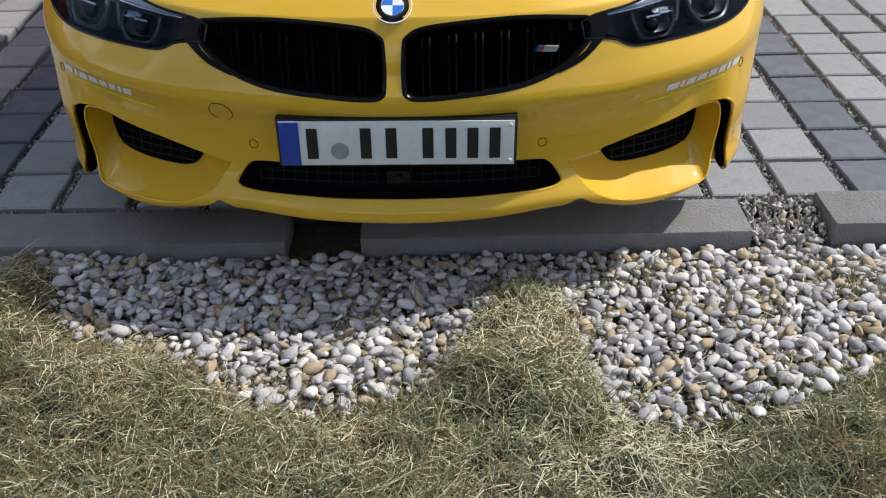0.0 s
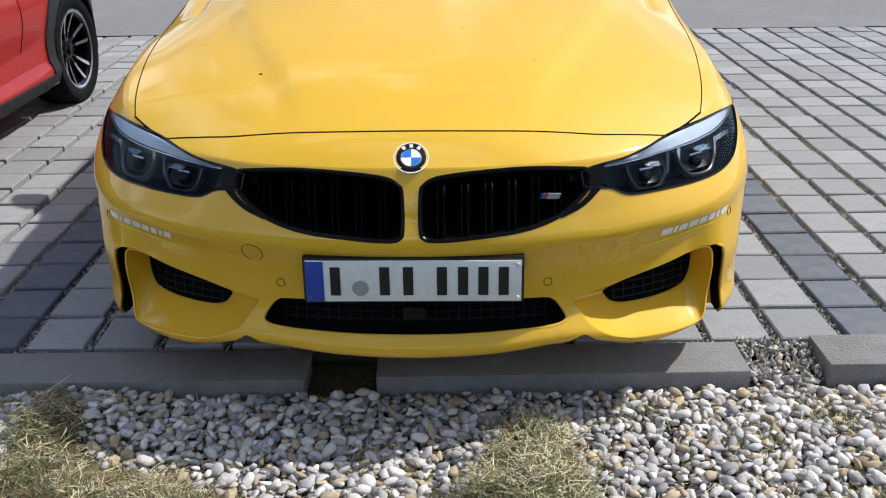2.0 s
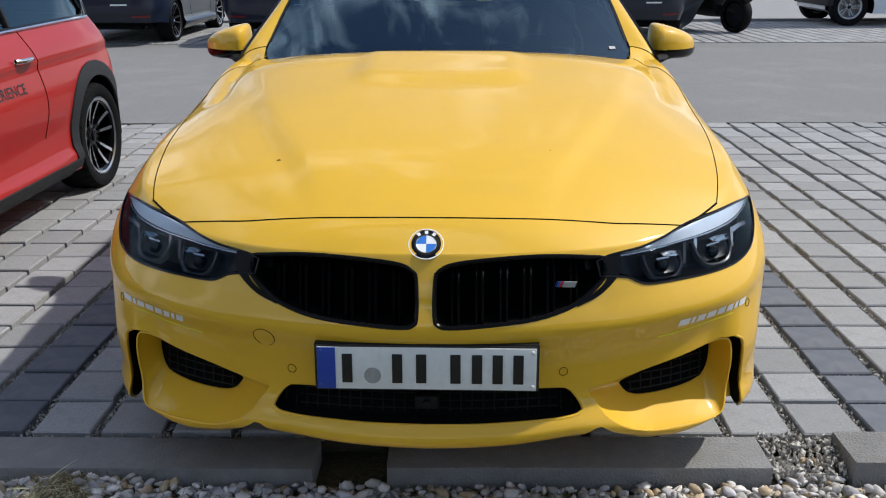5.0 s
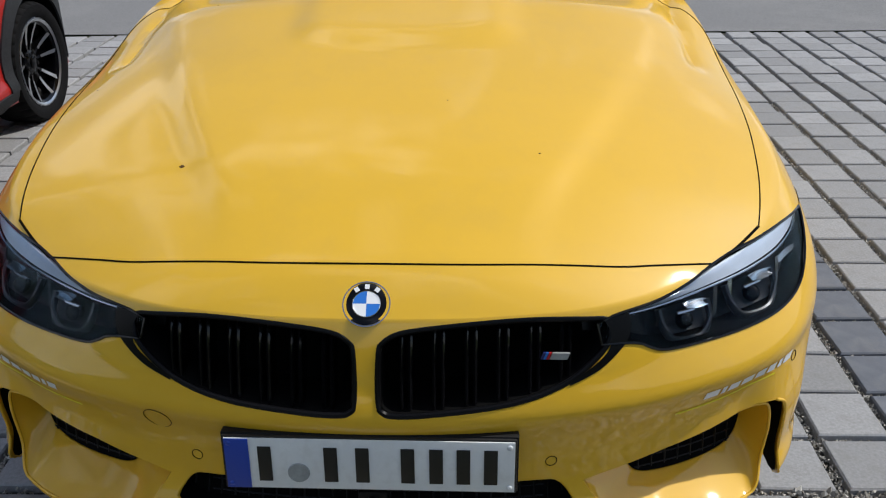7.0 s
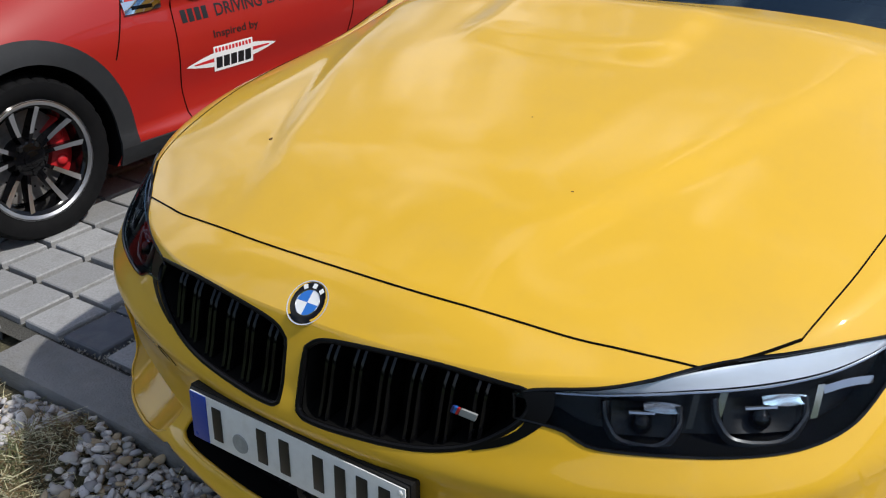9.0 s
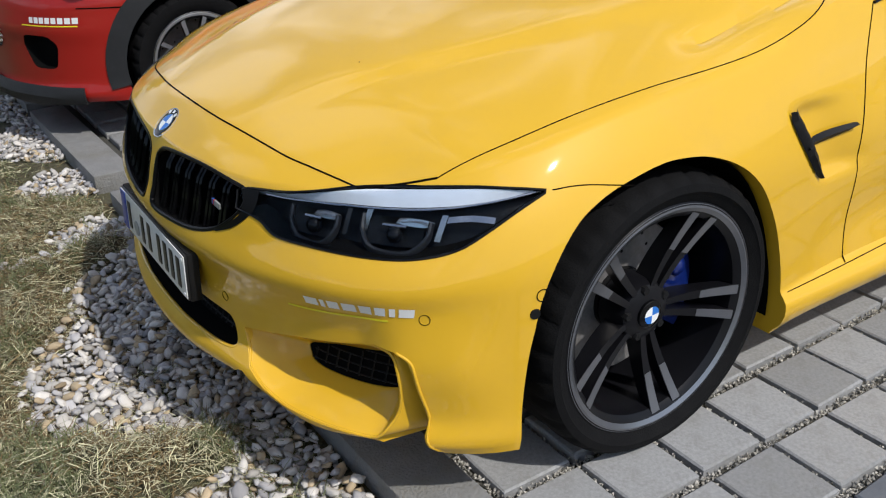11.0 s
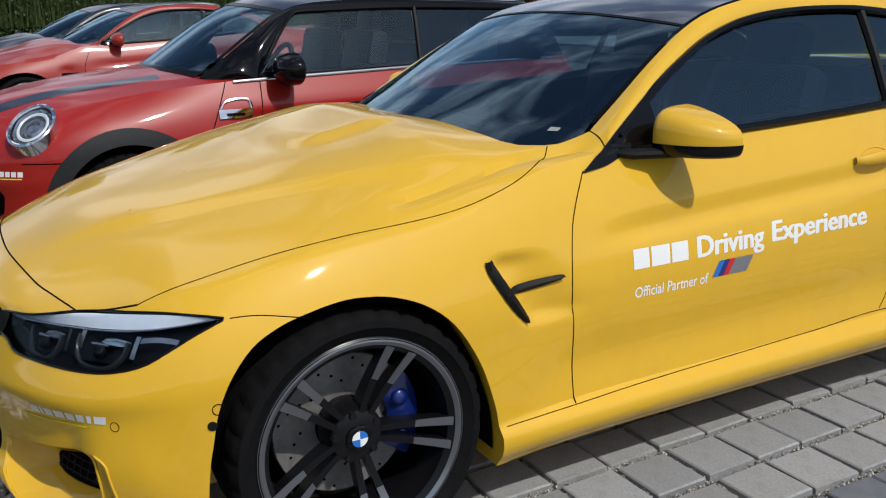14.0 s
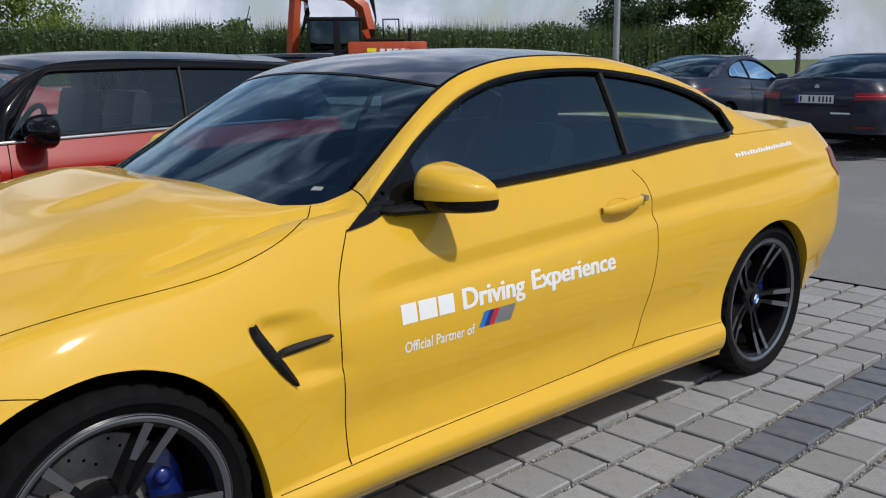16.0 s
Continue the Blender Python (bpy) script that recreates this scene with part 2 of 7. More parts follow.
M_PEBBLE_TAN = material("tan_river_pebble", (0.42, 0.33, 0.215), 0.85, spec=0.25, var=0.16, scale=25, bump=0.25, bump_scale=120, piece=0.3)
M_PEBBLE_BLUE = material("bluish_river_pebble", (0.40, 0.385, 0.385), 0.85, spec=0.25, var=0.14, scale=25, bump=0.25, bump_scale=120, piece=0.35)
M_STRAW = material("dry_cut_grass", (0.50, 0.47, 0.30), 0.8, var=0.1, piece=0.45)
M_BROWN_STRAW = material("brown_cut_grass", (0.17, 0.115, 0.05), 0.85, var=0.1, piece=0.45)
M_GRASS = leaf_material("green_grass", (0.150, 0.168, 0.078), 0.2, 0.25)
M_ASPHALT = material("worn_asphalt", (0.18, 0.178, 0.175), 0.9, var=0.2, scale=60, bump=0.5, bump_scale=220, dirt=(0.25, 0.245, 0.235), dirt_amount=0.6, dirt_scale=0.8)
M_FIELD = material("far_grass", (0.09, 0.13, 0.04), 0.95, var=0.35, scale=0.6, bump=0.6, bump_scale=6, dirt=(0.16, 0.15, 0.07), dirt_amount=0.5, dirt_scale=0.3)
M_BARK = material("bark", (0.10, 0.08, 0.06), 0.9, var=0.3, scale=20, bump=0.8, bump_scale=30)
M_LEAF = leaf_material("leaf_green", (0.075, 0.112, 0.032))
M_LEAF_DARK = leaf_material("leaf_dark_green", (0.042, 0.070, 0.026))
M_LEAF_BRIGHT = leaf_material("leaf_bright_green", (0.17, 0.23, 0.035))
M_DIGGER = material("orange_machine_paint", (0.42, 0.06, 0.015), 0.45, var=0.12, scale=6, dirt=(0.2, 0.12, 0.07), dirt_amount=0.4, dirt_scale=3)
M_SPECK = material("dried_dirt", (0.10, 0.05, 0.015), 0.8, var=0.3, scale=200, spec=0.1)
M_STEEL = material("galvanised_steel", (0.36, 0.37, 0.38), 0.45, 0.7, var=0.15, scale=10)
M_VAN = material("white_van_paint", (0.62, 0.66, 0.70), 0.35, coat=0.7, var=0.04, scale=3)

# ---- mesh tools ----
def spline(keys, x, col=1):
    """Smooth interpolation (Catmull-Rom, clamped) of rows (x, a, b, ...) at x."""
    n = len(keys)
    if x <= keys[0][0]:
        return keys[0][col]
    if x >= keys[-1][0]:
        return keys[-1][col]
    i = 0
    while keys[i + 1][0] < x:
        i += 1
    x0, x1 = keys[i][0], keys[i + 1][0]
    p0, p1 = keys[i][col], keys[i + 1][col]
    d = (p1 - p0) / (x1 - x0)
    m0 = d if i == 0 else (p1 - keys[i - 1][col]) / (x1 - keys[i - 1][0])
    m1 = d if i == n - 2 else (keys[i + 2][col] - p0) / (keys[i + 2][0] - x0)
    h = x1 - x0
    t = (x - x0) / h
    return p0 * (2 * t**3 - 3 * t**2 + 1) + m0 * h * (t**3 - 2 * t**2 + t) + p1 * (-2 * t**3 + 3 * t**2) + m1 * h * (t**3 - t**2)


def smooth(a, b, x):
    t = max(0.0, min(1.0, (x - a) / (b - a)))
    return t * t * (3 - 2 * t)


def mesh_from(name, bm, mat, sharp=35):
    me = bpy.data.meshes.new(name)
    bm.to_mesh(me)
    bm.free()
    me.materials.append(mat)
    for p in me.polygons:
        p.use_smooth = True
    me.set_sharp_from_angle(angle=radians(sharp))
    return me


def thing(name, label, category, m=None, group="", kind=""):
    ob = new(name)
    if m is not None:
        ob.matrix_basis = m
    return tagged(ob, label, category, group, kind)


def part(name, bm, mat, parent, label="", sharp=35):
    """One mesh object under a thing or a part, in the parent's coordinates."""
    me = bm if isinstance(bm, bpy.types.Mesh) else mesh_from(name, bm, mat, sharp)
    ob = new(name, me)
    ob.parent = parent
    if label:
        ob["label"] = label
    return ob


def grid(fn, nu, nv, bm=None, close_u=False, flip=False):
    """A sheet of nu x nv cells; fn(u, v) with u, v in 0..1."""
    bm = bm or bmesh.new()
    rows = [[bm.verts.new(fn(i / nu, j / nv)) for j in range(nv + 1)] for i in range(nu if close_u else nu + 1)]
    for i in range(nu):
        a, b = rows[i], rows[(i + 1) % len(rows)]
        for j in range(nv):
            f = (a[j], b[j], b[j + 1], a[j + 1])
            try:
                bm.faces.new(f[::-1] if flip else f)
            except ValueError:
                pass
    return bm


def thicken(bm, d):
    """Gives a sheet a thickness d inwards (against its normals)."""
    bmesh.ops.recalc_face_normals(bm, faces=bm.faces)
    bmesh.ops.solidify(bm, geom=bm.faces[:], thickness=d)
    return bm


def box(bm, c, s, bevel=0.0, m=None, seg=2):
    r = bmesh.ops.create_cube(bm, size=1.0)
    vs = r["verts"]
    for v in vs:
        v.co = Vector((v.co.x * s[0], v.co.y * s[1], v.co.z * s[2]))
    if bevel:
        es = list({e for v in vs for e in v.link_edges})
        out = bmesh.ops.bevel(bm, geom=es, offset=bevel, segments=seg, profile=0.6, affect="EDGES")
        vs = list({v for f in out["faces"] for v in f.verts} | {v for v in vs if v.is_valid})
    for v in vs:
        v.co = (m @ v.co if m else v.co) + Vector(c)
    return bm


def lathe(bm, profile, seg=48, axis="x", wave=None):
    """Revolves (r, a) rows round an axis: a along it. wave(i, j, r) may change a radius."""
    rows = []
    for i in range(seg):
        t = 2 * math.pi * i / seg
        row = []
        for j, (r, a) in enumerate(profile):
            if wave:
                r = wave(i, j, r)
            c, s = r * math.cos(t), r * math.sin(t)
            row.append(bm.verts.new({"x": (a, c, s), "y": (c, a, s), "z": (c, s, a)}[axis]))
        rows.append(row)
    for i in range(seg):
        a, b = rows[i], rows[(i + 1) % seg]
        for j in range(len(profile) - 1):
            bm.faces.new((a[j], a[j + 1], b[j + 1], b[j]))
    return bm


def tube(bm, pts, r, seg=8, closed=False, flat=1.0, r_end=None):
    """A round bar along points; r_end: radius at the far end."""
    pts = [Vector(p) for p in pts]
    n = len(pts)
    rows = []
    up = Vector((0, 0, 1))
    for i, p in enumerate(pts):
        a = pts[(i - 1) % n] if (closed or i > 0) else p
        b = pts[(i + 1) % n] if (closed or i < n - 1) else p
        d = (b - a).normalized()
        s = d.cross(up)
        if s.length < 1e-3:
            s = d.cross(Vector((1, 0, 0)))
        s.normalize()
        t = s.cross(d)
        rr = r if r_end is None else r + (r_end - r) * i / max(1, n - 1)
        rows.append([bm.verts.new(p + s * rr * math.cos(2 * math.pi * k / seg) + t * rr * flat * math.sin(2 * math.pi * k / seg)) for k in range(seg)])
    for i in range(n if closed else n - 1):
        a, b = rows[i], rows[(i + 1) % n]
        for k in range(seg):
            bm.faces.new((a[k], a[(k + 1) % seg], b[(k + 1) % seg], b[k]))
    if not closed:
        bm.faces.new(rows[0][::-1])
        bm.faces.new(rows[-1])
    return bm


def prism(bm, outline, depth, m=None):
    """A closed outline (x, z) in the plane y = 0, drawn out along y to depth."""
    m = m or Matrix.Identity(4)
    a = [bm.verts.new(m @ Vector((x, 0, z))) for x, z in outline]
    b = [bm.verts.new(m @ Vector((x, depth, z))) for x, z in outline]
    bm.faces.new(a)
    bm.faces.new(b[::-1])
    n = len(a)
    for i in range(n):
        bm.faces.new((a[i], b[i], b[(i + 1) % n], a[(i + 1) % n]))
    bmesh.ops.recalc_face_normals(bm, faces=bm.faces)
    return bm


def rounded(pts, r=0.3, n=4):
    """Rounds the corners of a closed outline by cutting back r of each side's length."""
    out = []
    k = len(pts)
    for i in range(k):
        p, a, b = Vector(pts[i]), Vector(pts[i - 1]), Vector(pts[(i + 1) % k])
        s, e = p + (a - p) * r, p + (b - p) * r
        for j in range(n + 1):
            t = j / n
            out.append(tuple(s * (1 - t) ** 2 + p * 2 * t * (1 - t) + e * t * t))
    return out


def curve_points(keys, n, closed=False):
    """n points along a smooth curve through keys (any dimension)."""
    k = [Vector(p) for p in keys]
    if closed:
        k = [k[-1]] + k + [k[0], k[1]]
    else:
        k = [2 * k[0] - k[1]] + k + [2 * k[-1] - k[-2]]
    segs = len(k) - 3
    out = []
    for i in range(n):
        t = i / n * segs if closed else i / (n - 1) * segs
        j = min(int(t), segs - 1)
        t -= j
        a, b, c, d = k[j:j + 4]
        out.append(0.5 * ((2 * b) + (c - a) * t + (2 * a - 5 * b + 4 * c - d) * t**2 + (3 * b - a - 3 * c + d) * t**3))
    return out


def cut(ob, cutters, inner=None):
    """Cuts the solid meshes (a list of bmesh) out of ob's mesh, for good; inner: what the cut faces are made of."""
    for c in cutters:
        bmesh.ops.recalc_face_normals(c, faces=c.faces)
        tool = new("cutter", mesh_from("cutter", c, inner or ob.data.materials[0]))
        mod = ob.modifiers.new("cut", "BOOLEAN")
        mod.operation, mod.solver, mod.object, mod.material_mode = "DIFFERENCE", "EXACT", tool, "TRANSFER"
        me = bpy.data.meshes.new_from_object(ob.evaluated_get(bpy.context.evaluated_depsgraph_get()))
        ob.modifiers.clear()
        ob.data = me
        t = tool.data
        bpy.data.objects.remove(tool)
        bpy.data.meshes.remove(t)
    ob.data.set_sharp_from_angle(angle=radians(32))
    return ob


def join(bms):
    """One bmesh out of several."""
    out = bmesh.new()
    for b in bms:
        me = bpy.data.meshes.new("tmp")
        bmesh.ops.recalc_face_normals(b, faces=b.faces)
        b.to_mesh(me)
        b.free()
        out.from_mesh(me)
        bpy.data.meshes.remove(me)
    return out


class Skin:
    """The outer surface of a mesh, to lay lines, letters and lenses on."""

    def __init__(self, me):
        from mathutils.bvhtree import BVHTree
        self.tree = BVHTree.FromPolygons([v.co.copy() for v in me.vertices], [tuple(p.vertices) for p in me.polygons])

    def at(self, start, way, lift=0.0):
        way = Vector(way).normalized()
        p, n, _, _ = self.tree.ray_cast(Vector(start), way)
        if p is None:
            p, n, _, _ = self.tree.find_nearest(Vector(start) + way * 2)
        if n.dot(way) > 0:
            n = -n
        return p + n * lift

    def front(self, x, z, lift=0.0):
        return self.at((x, -1, z), (0, 1, 0), lift)

    def side(self, y, z, lift=0.0, s=1):
        return self.at((s * 2, y, z), (-s, 0, 0), lift)

    def top(self, x, y, lift=0.0):
        return self.at((x, y, 3), (0, 0, -1), lift)


def letters(text, size):
    """Flat mesh of a text in the built-in font, lower left corner at the origin, in the plane x, y."""
    cu = bpy.data.curves.new("letters", "FONT")
    cu.body, cu.size, cu.resolution_u, cu.offset = text, size, 3, size * .013
    ob = new("letters", cu)
    me = bpy.data.meshes.new_from_object(ob.evaluated_get(bpy.context.evaluated_depsgraph_get()))
    bpy.data.objects.remove(ob)
    bpy.data.curves.remove(cu)
    return me


def laid(me, place):
    """Moves the points of a flat mesh on to a surface: place(x, y) gives where they go."""
    b = bmesh.new()
    b.from_mesh(me)
    bpy.data.meshes.remove(me)
    for v in b.verts:
        v.co = place(v.co.x, v.co.y)
    return b


def mirrored(bm):
    """Adds the mirror image across x = 0."""
    geo = bm.verts[:] + bm.edges[:] + bm.faces[:]
    r = bmesh.ops.duplicate(bm, geom=geo)
    vs = [g for g in r["geom"] if isinstance(g, bmesh.types.BMVert)]
    fs = [g for g in r["geom"] if isinstance(g, bmesh.types.BMFace)]
    for v in vs:
        v.co.x = -v.co.x
    bmesh.ops.reverse_faces(bm, faces=fs)
    bmesh.ops.remove_doubles(bm, verts=bm.verts, dist=1e-5)
    return bm

# ---- ground ----
TURN = radians(1.3)                     # the paving lies slightly askew to the car
GRID = Matrix.Translation((1.257, 1.285, 0)) @ Matrix.Rotation(TURN, 4, "Z")
PX, PY = .2055, .2015                   # paver pitch
FRONT = GRID @ Vector((0, -.83, 0))     # kerb side of the paving


def lot(x, y, z=0.0):
    """A place on the paving: x across the bays, y away from the kerb."""
    return GRID @ Vector((x, y, z))


def far(v):
    return 400 * v * abs(v) ** 1.5


b = grid(lambda u, v: Vector((far(u * 2 - 1), far(v * 2 - 1) + 2, -.075)), 80, 80)
tagged(new("ground", mesh_from("ground", b, M_FIELD)), "flat grassy ground reaching to the horizon", "ground", kind="structure")
b = grid(lambda u, v: lot(-16 + 26 * u, -.86 + 5.17 * v, -.028), 26, 10)
tagged(new("pavement", mesh_from("pavement", b, M_GRIT)), "grit bed under the concrete pavers of the parking bays", "pavement", kind="structure")
b = grid(lambda u, v: lot(-60 + 120 * u, 4.31 + 6.9 * v, -.012 + .0 * v), 60, 8)
tagged(new("road", mesh_from("road", b, M_ASPHALT)), "worn grey asphalt lane between parking rows", "road", kind="structure")
b = grid(lambda u, v: lot(-30 + 60 * u, 11.21 + 5.5 * v, -.014), 30, 8)
tagged(new("far_pavement", mesh_from("far_pavement", b, M_GRIT)), "paved parking bays across the lane", "pavement", kind="structure")

# ---- cars: a shared way of building them ----
# A car stands with its nose at y = 0, its tail towards +y and its tyres on z = 0.
COUPE = dict(
    # stations from the nose's middle round to the tail's middle: widest outline (x, y), lower edge z
    P=[(0, .042, .184), (.20, .052, .190), (.40, .090, .202), (.60, .155, .166), (.74, .240, .172), (.842, .352, .160), (.905, .48, .158), (.928, .66, .158), (.932, .86, .16),
       (.922, 1.15, .165), (.908, 1.45, .165), (.908, 1.9, .165), (.910, 2.4, .165), (.915, 2.85, .165), (.930, 3.25, .17),
       (.940, 3.66, .18), (.930, 4.05, .31), (.875, 4.38, .34), (.70, 4.57, .34), (.35, 4.655, .35), (0, 4.67, .35)],
    # the same stations at the upper edge (x, y, z)
    Q=[(0, .090, .672), (.20, .100, .672), (.40, .140, .672), (.58, .235, .676), (.70, .34, .692), (.775, .45, .728), (.815, .56, .754), (.832, .70, .784), (.838, .86, .806),
       (.838, 1.15, .838), (.803, 1.47, .930), (.79, 1.9, .955), (.795, 2.4, .975), (.805, 2.85, 1.0), (.815, 3.25, 1.03),
       (.81, 3.66, 1.04), (.78, 4.05, 1.035), (.72, 4.36, 1.03), (.58, 4.50, 1.03), (.30, 4.56, 1.035), (0, 4.575, 1.04)],
    centre=[(.09, .672), (.13, .706), (.16, .728), (.20, .748), (.40, .818), (.8, .908), (1.1, .966), (1.25, .994), (1.4, .995), (1.6, .985), (3.7, 1.03), (3.95, 1.055), (4.3, 1.06), (4.575, 1.075)],
    crown=2.4, dome=0.028,
    roof=[(1.27, .948), (1.42, 1.03), (1.75, 1.195), (2.0, 1.30), (2.2, 1.352), (2.45, 1.378), (2.8, 1.386), (3.1, 1.368), (3.5, 1.275), (3.85, 1.132), (3.98, 1.065)],
    edge=[(1.27, .715), (1.42, .694), (1.6, .672), (1.75, .651), (2.0, .607), (2.2, .592), (2.45, .580), (2.8, .570), (3.1, .575), (3.5, .61), (3.98, .65)],
    sweep=[(1.27, .33), (1.42, .267), (1.6, .198), (1.75, .140), (2.0, .079), (2.2, .025), (2.45, -.005), (2.8, -.01), (3.2, -.06), (3.98, -.12)],
    drop=[(1.27, .0), (1.42, .02), (1.6, .035), (1.75, .045), (2.0, .042), (2.2, .040), (2.45, .030), (2.8, .033), (3.2, .038), (3.98, .02)],
    header=2.01, tail_header=3.08, side=(1.66, 3.485), pillar=2.80,
    top=[(1.66, .960), (1.70, .985), (1.80, 1.047), (1.90, 1.110), (2.04, 1.182), (2.135, 1.224), (2.245, 1.258), (2.31, 1.273), (2.41, 1.288), (2.52, 1.297), (2.64, 1.301), (2.83, 1.297), (3.1, 1.261), (3.30, 1.208), (3.41, 1.160), (3.46, 1.122), (3.485, 1.060)],
    gill=True, lean=0.52, wheels=(.857, 3.672), hub_z=.324, radius=.332, track=.905, tyre=.25, arches=((.845, .310, .372), (3.66, .305, .374)), rim=.262,
    front_arch=[(.470, .05), (.471, .17), (.476, .28), (.486, .37), (.498, .43), (.514, .50), (.546, .57), (.600, .630), (.665, .664), (.728, .682), (.80, .695), (.86, .697), (.941, .685), (1.028, .648), (1.10, .585), (1.165, .48),
                (1.205, .37), (1.222, .29), (1.226, .20), (1.226, .05)], cabin=(1.62, 3.6))

HATCH = dict(
    P=[(0, .0, .17), (.20, .012, .17), (.40, .05, .17), (.58, .13, .17), (.70, .22, .18), (.79, .34, .18), (.84, .47, .18), (.860, .62, .18), (.864, .79, .18),
       (.858, 1.1, .18), (.850, 1.4, .17), (.850, 1.7, .17), (.850, 2.1, .17), (.852, 2.5, .17), (.858, 2.85, .18),
       (.864, 3.28, .19), (.850, 3.52, .2), (.80, 3.70, .22), (.66, 3.80, .23), (.35, 3.85, .24), (0, 3.86, .24)],
    Q=[(0, .085, .80), (.20, .10, .80), (.38, .15, .80), (.50, .26, .81), (.58, .38, .82), (.645, .50, .84), (.69, .62, .86), (.71, .74, .88), (.72, .86, .895),
       (.735, 1.12, .925), (.745, 1.4, .945), (.748, 1.7, .955), (.75, 2.1, .965), (.75, 2.5, .975), (.75, 2.85, .98),
       (.745, 3.28, .985), (.73, 3.5, .985), (.69, 3.66, .985), (.56, 3.73, .985), (.30, 3.76, .985), (0, 3.77, .985)],
    centre=[(.085, .80), (.15, .85), (.3, .895), (.6, .945), (1.0, .985), (1.25, 1.0), (2, 1.0), (3.77, 1.0)],
    crown=2.6, dome=0.012,
    roof=[(1.05, .985), (1.25, 1.12), (1.45, 1.25), (1.6, 1.33), (1.8, 1.385), (2.2, 1.41), (2.8, 1.405), (3.3, 1.385), (3.55, 1.355), (3.68, 1.2), (3.76, 1.0)],
    edge=[(1.05, .64), (1.25, .63), (1.6, .595), (1.8, .585), (2.6, .58), (3.3, .57), (3.55, .555), (3.76, .60)],
    sweep=[(1.05, .20), (1.5, .15), (1.9, .06), (2.4, 0), (3.3, 0), (3.55, -.06), (3.76, -.10)],
    drop=[(1.05, .02), (1.5, .04), (1.9, .05), (3.3, .05), (3.76, .03)],
    header=1.66, tail_header=3.50, side=(1.55, 3.52), pillar=2.56,
    top=[(1.55, .965), (1.62, 1.06), (1.70, 1.165), (1.78, 1.262), (1.815, 1.292), (1.86, 1.302), (2.0, 1.306), (2.4, 1.315), (3.0, 1.305), (3.35, 1.285), (3.48, 1.22), (3.52, 1.03)],
    lean=0.36, wheels=(.80, 3.295), hub_z=.305, radius=.312, track=.848, tyre=.205, arch=.352, rim=.222, cabin=(1.36, 3.5))


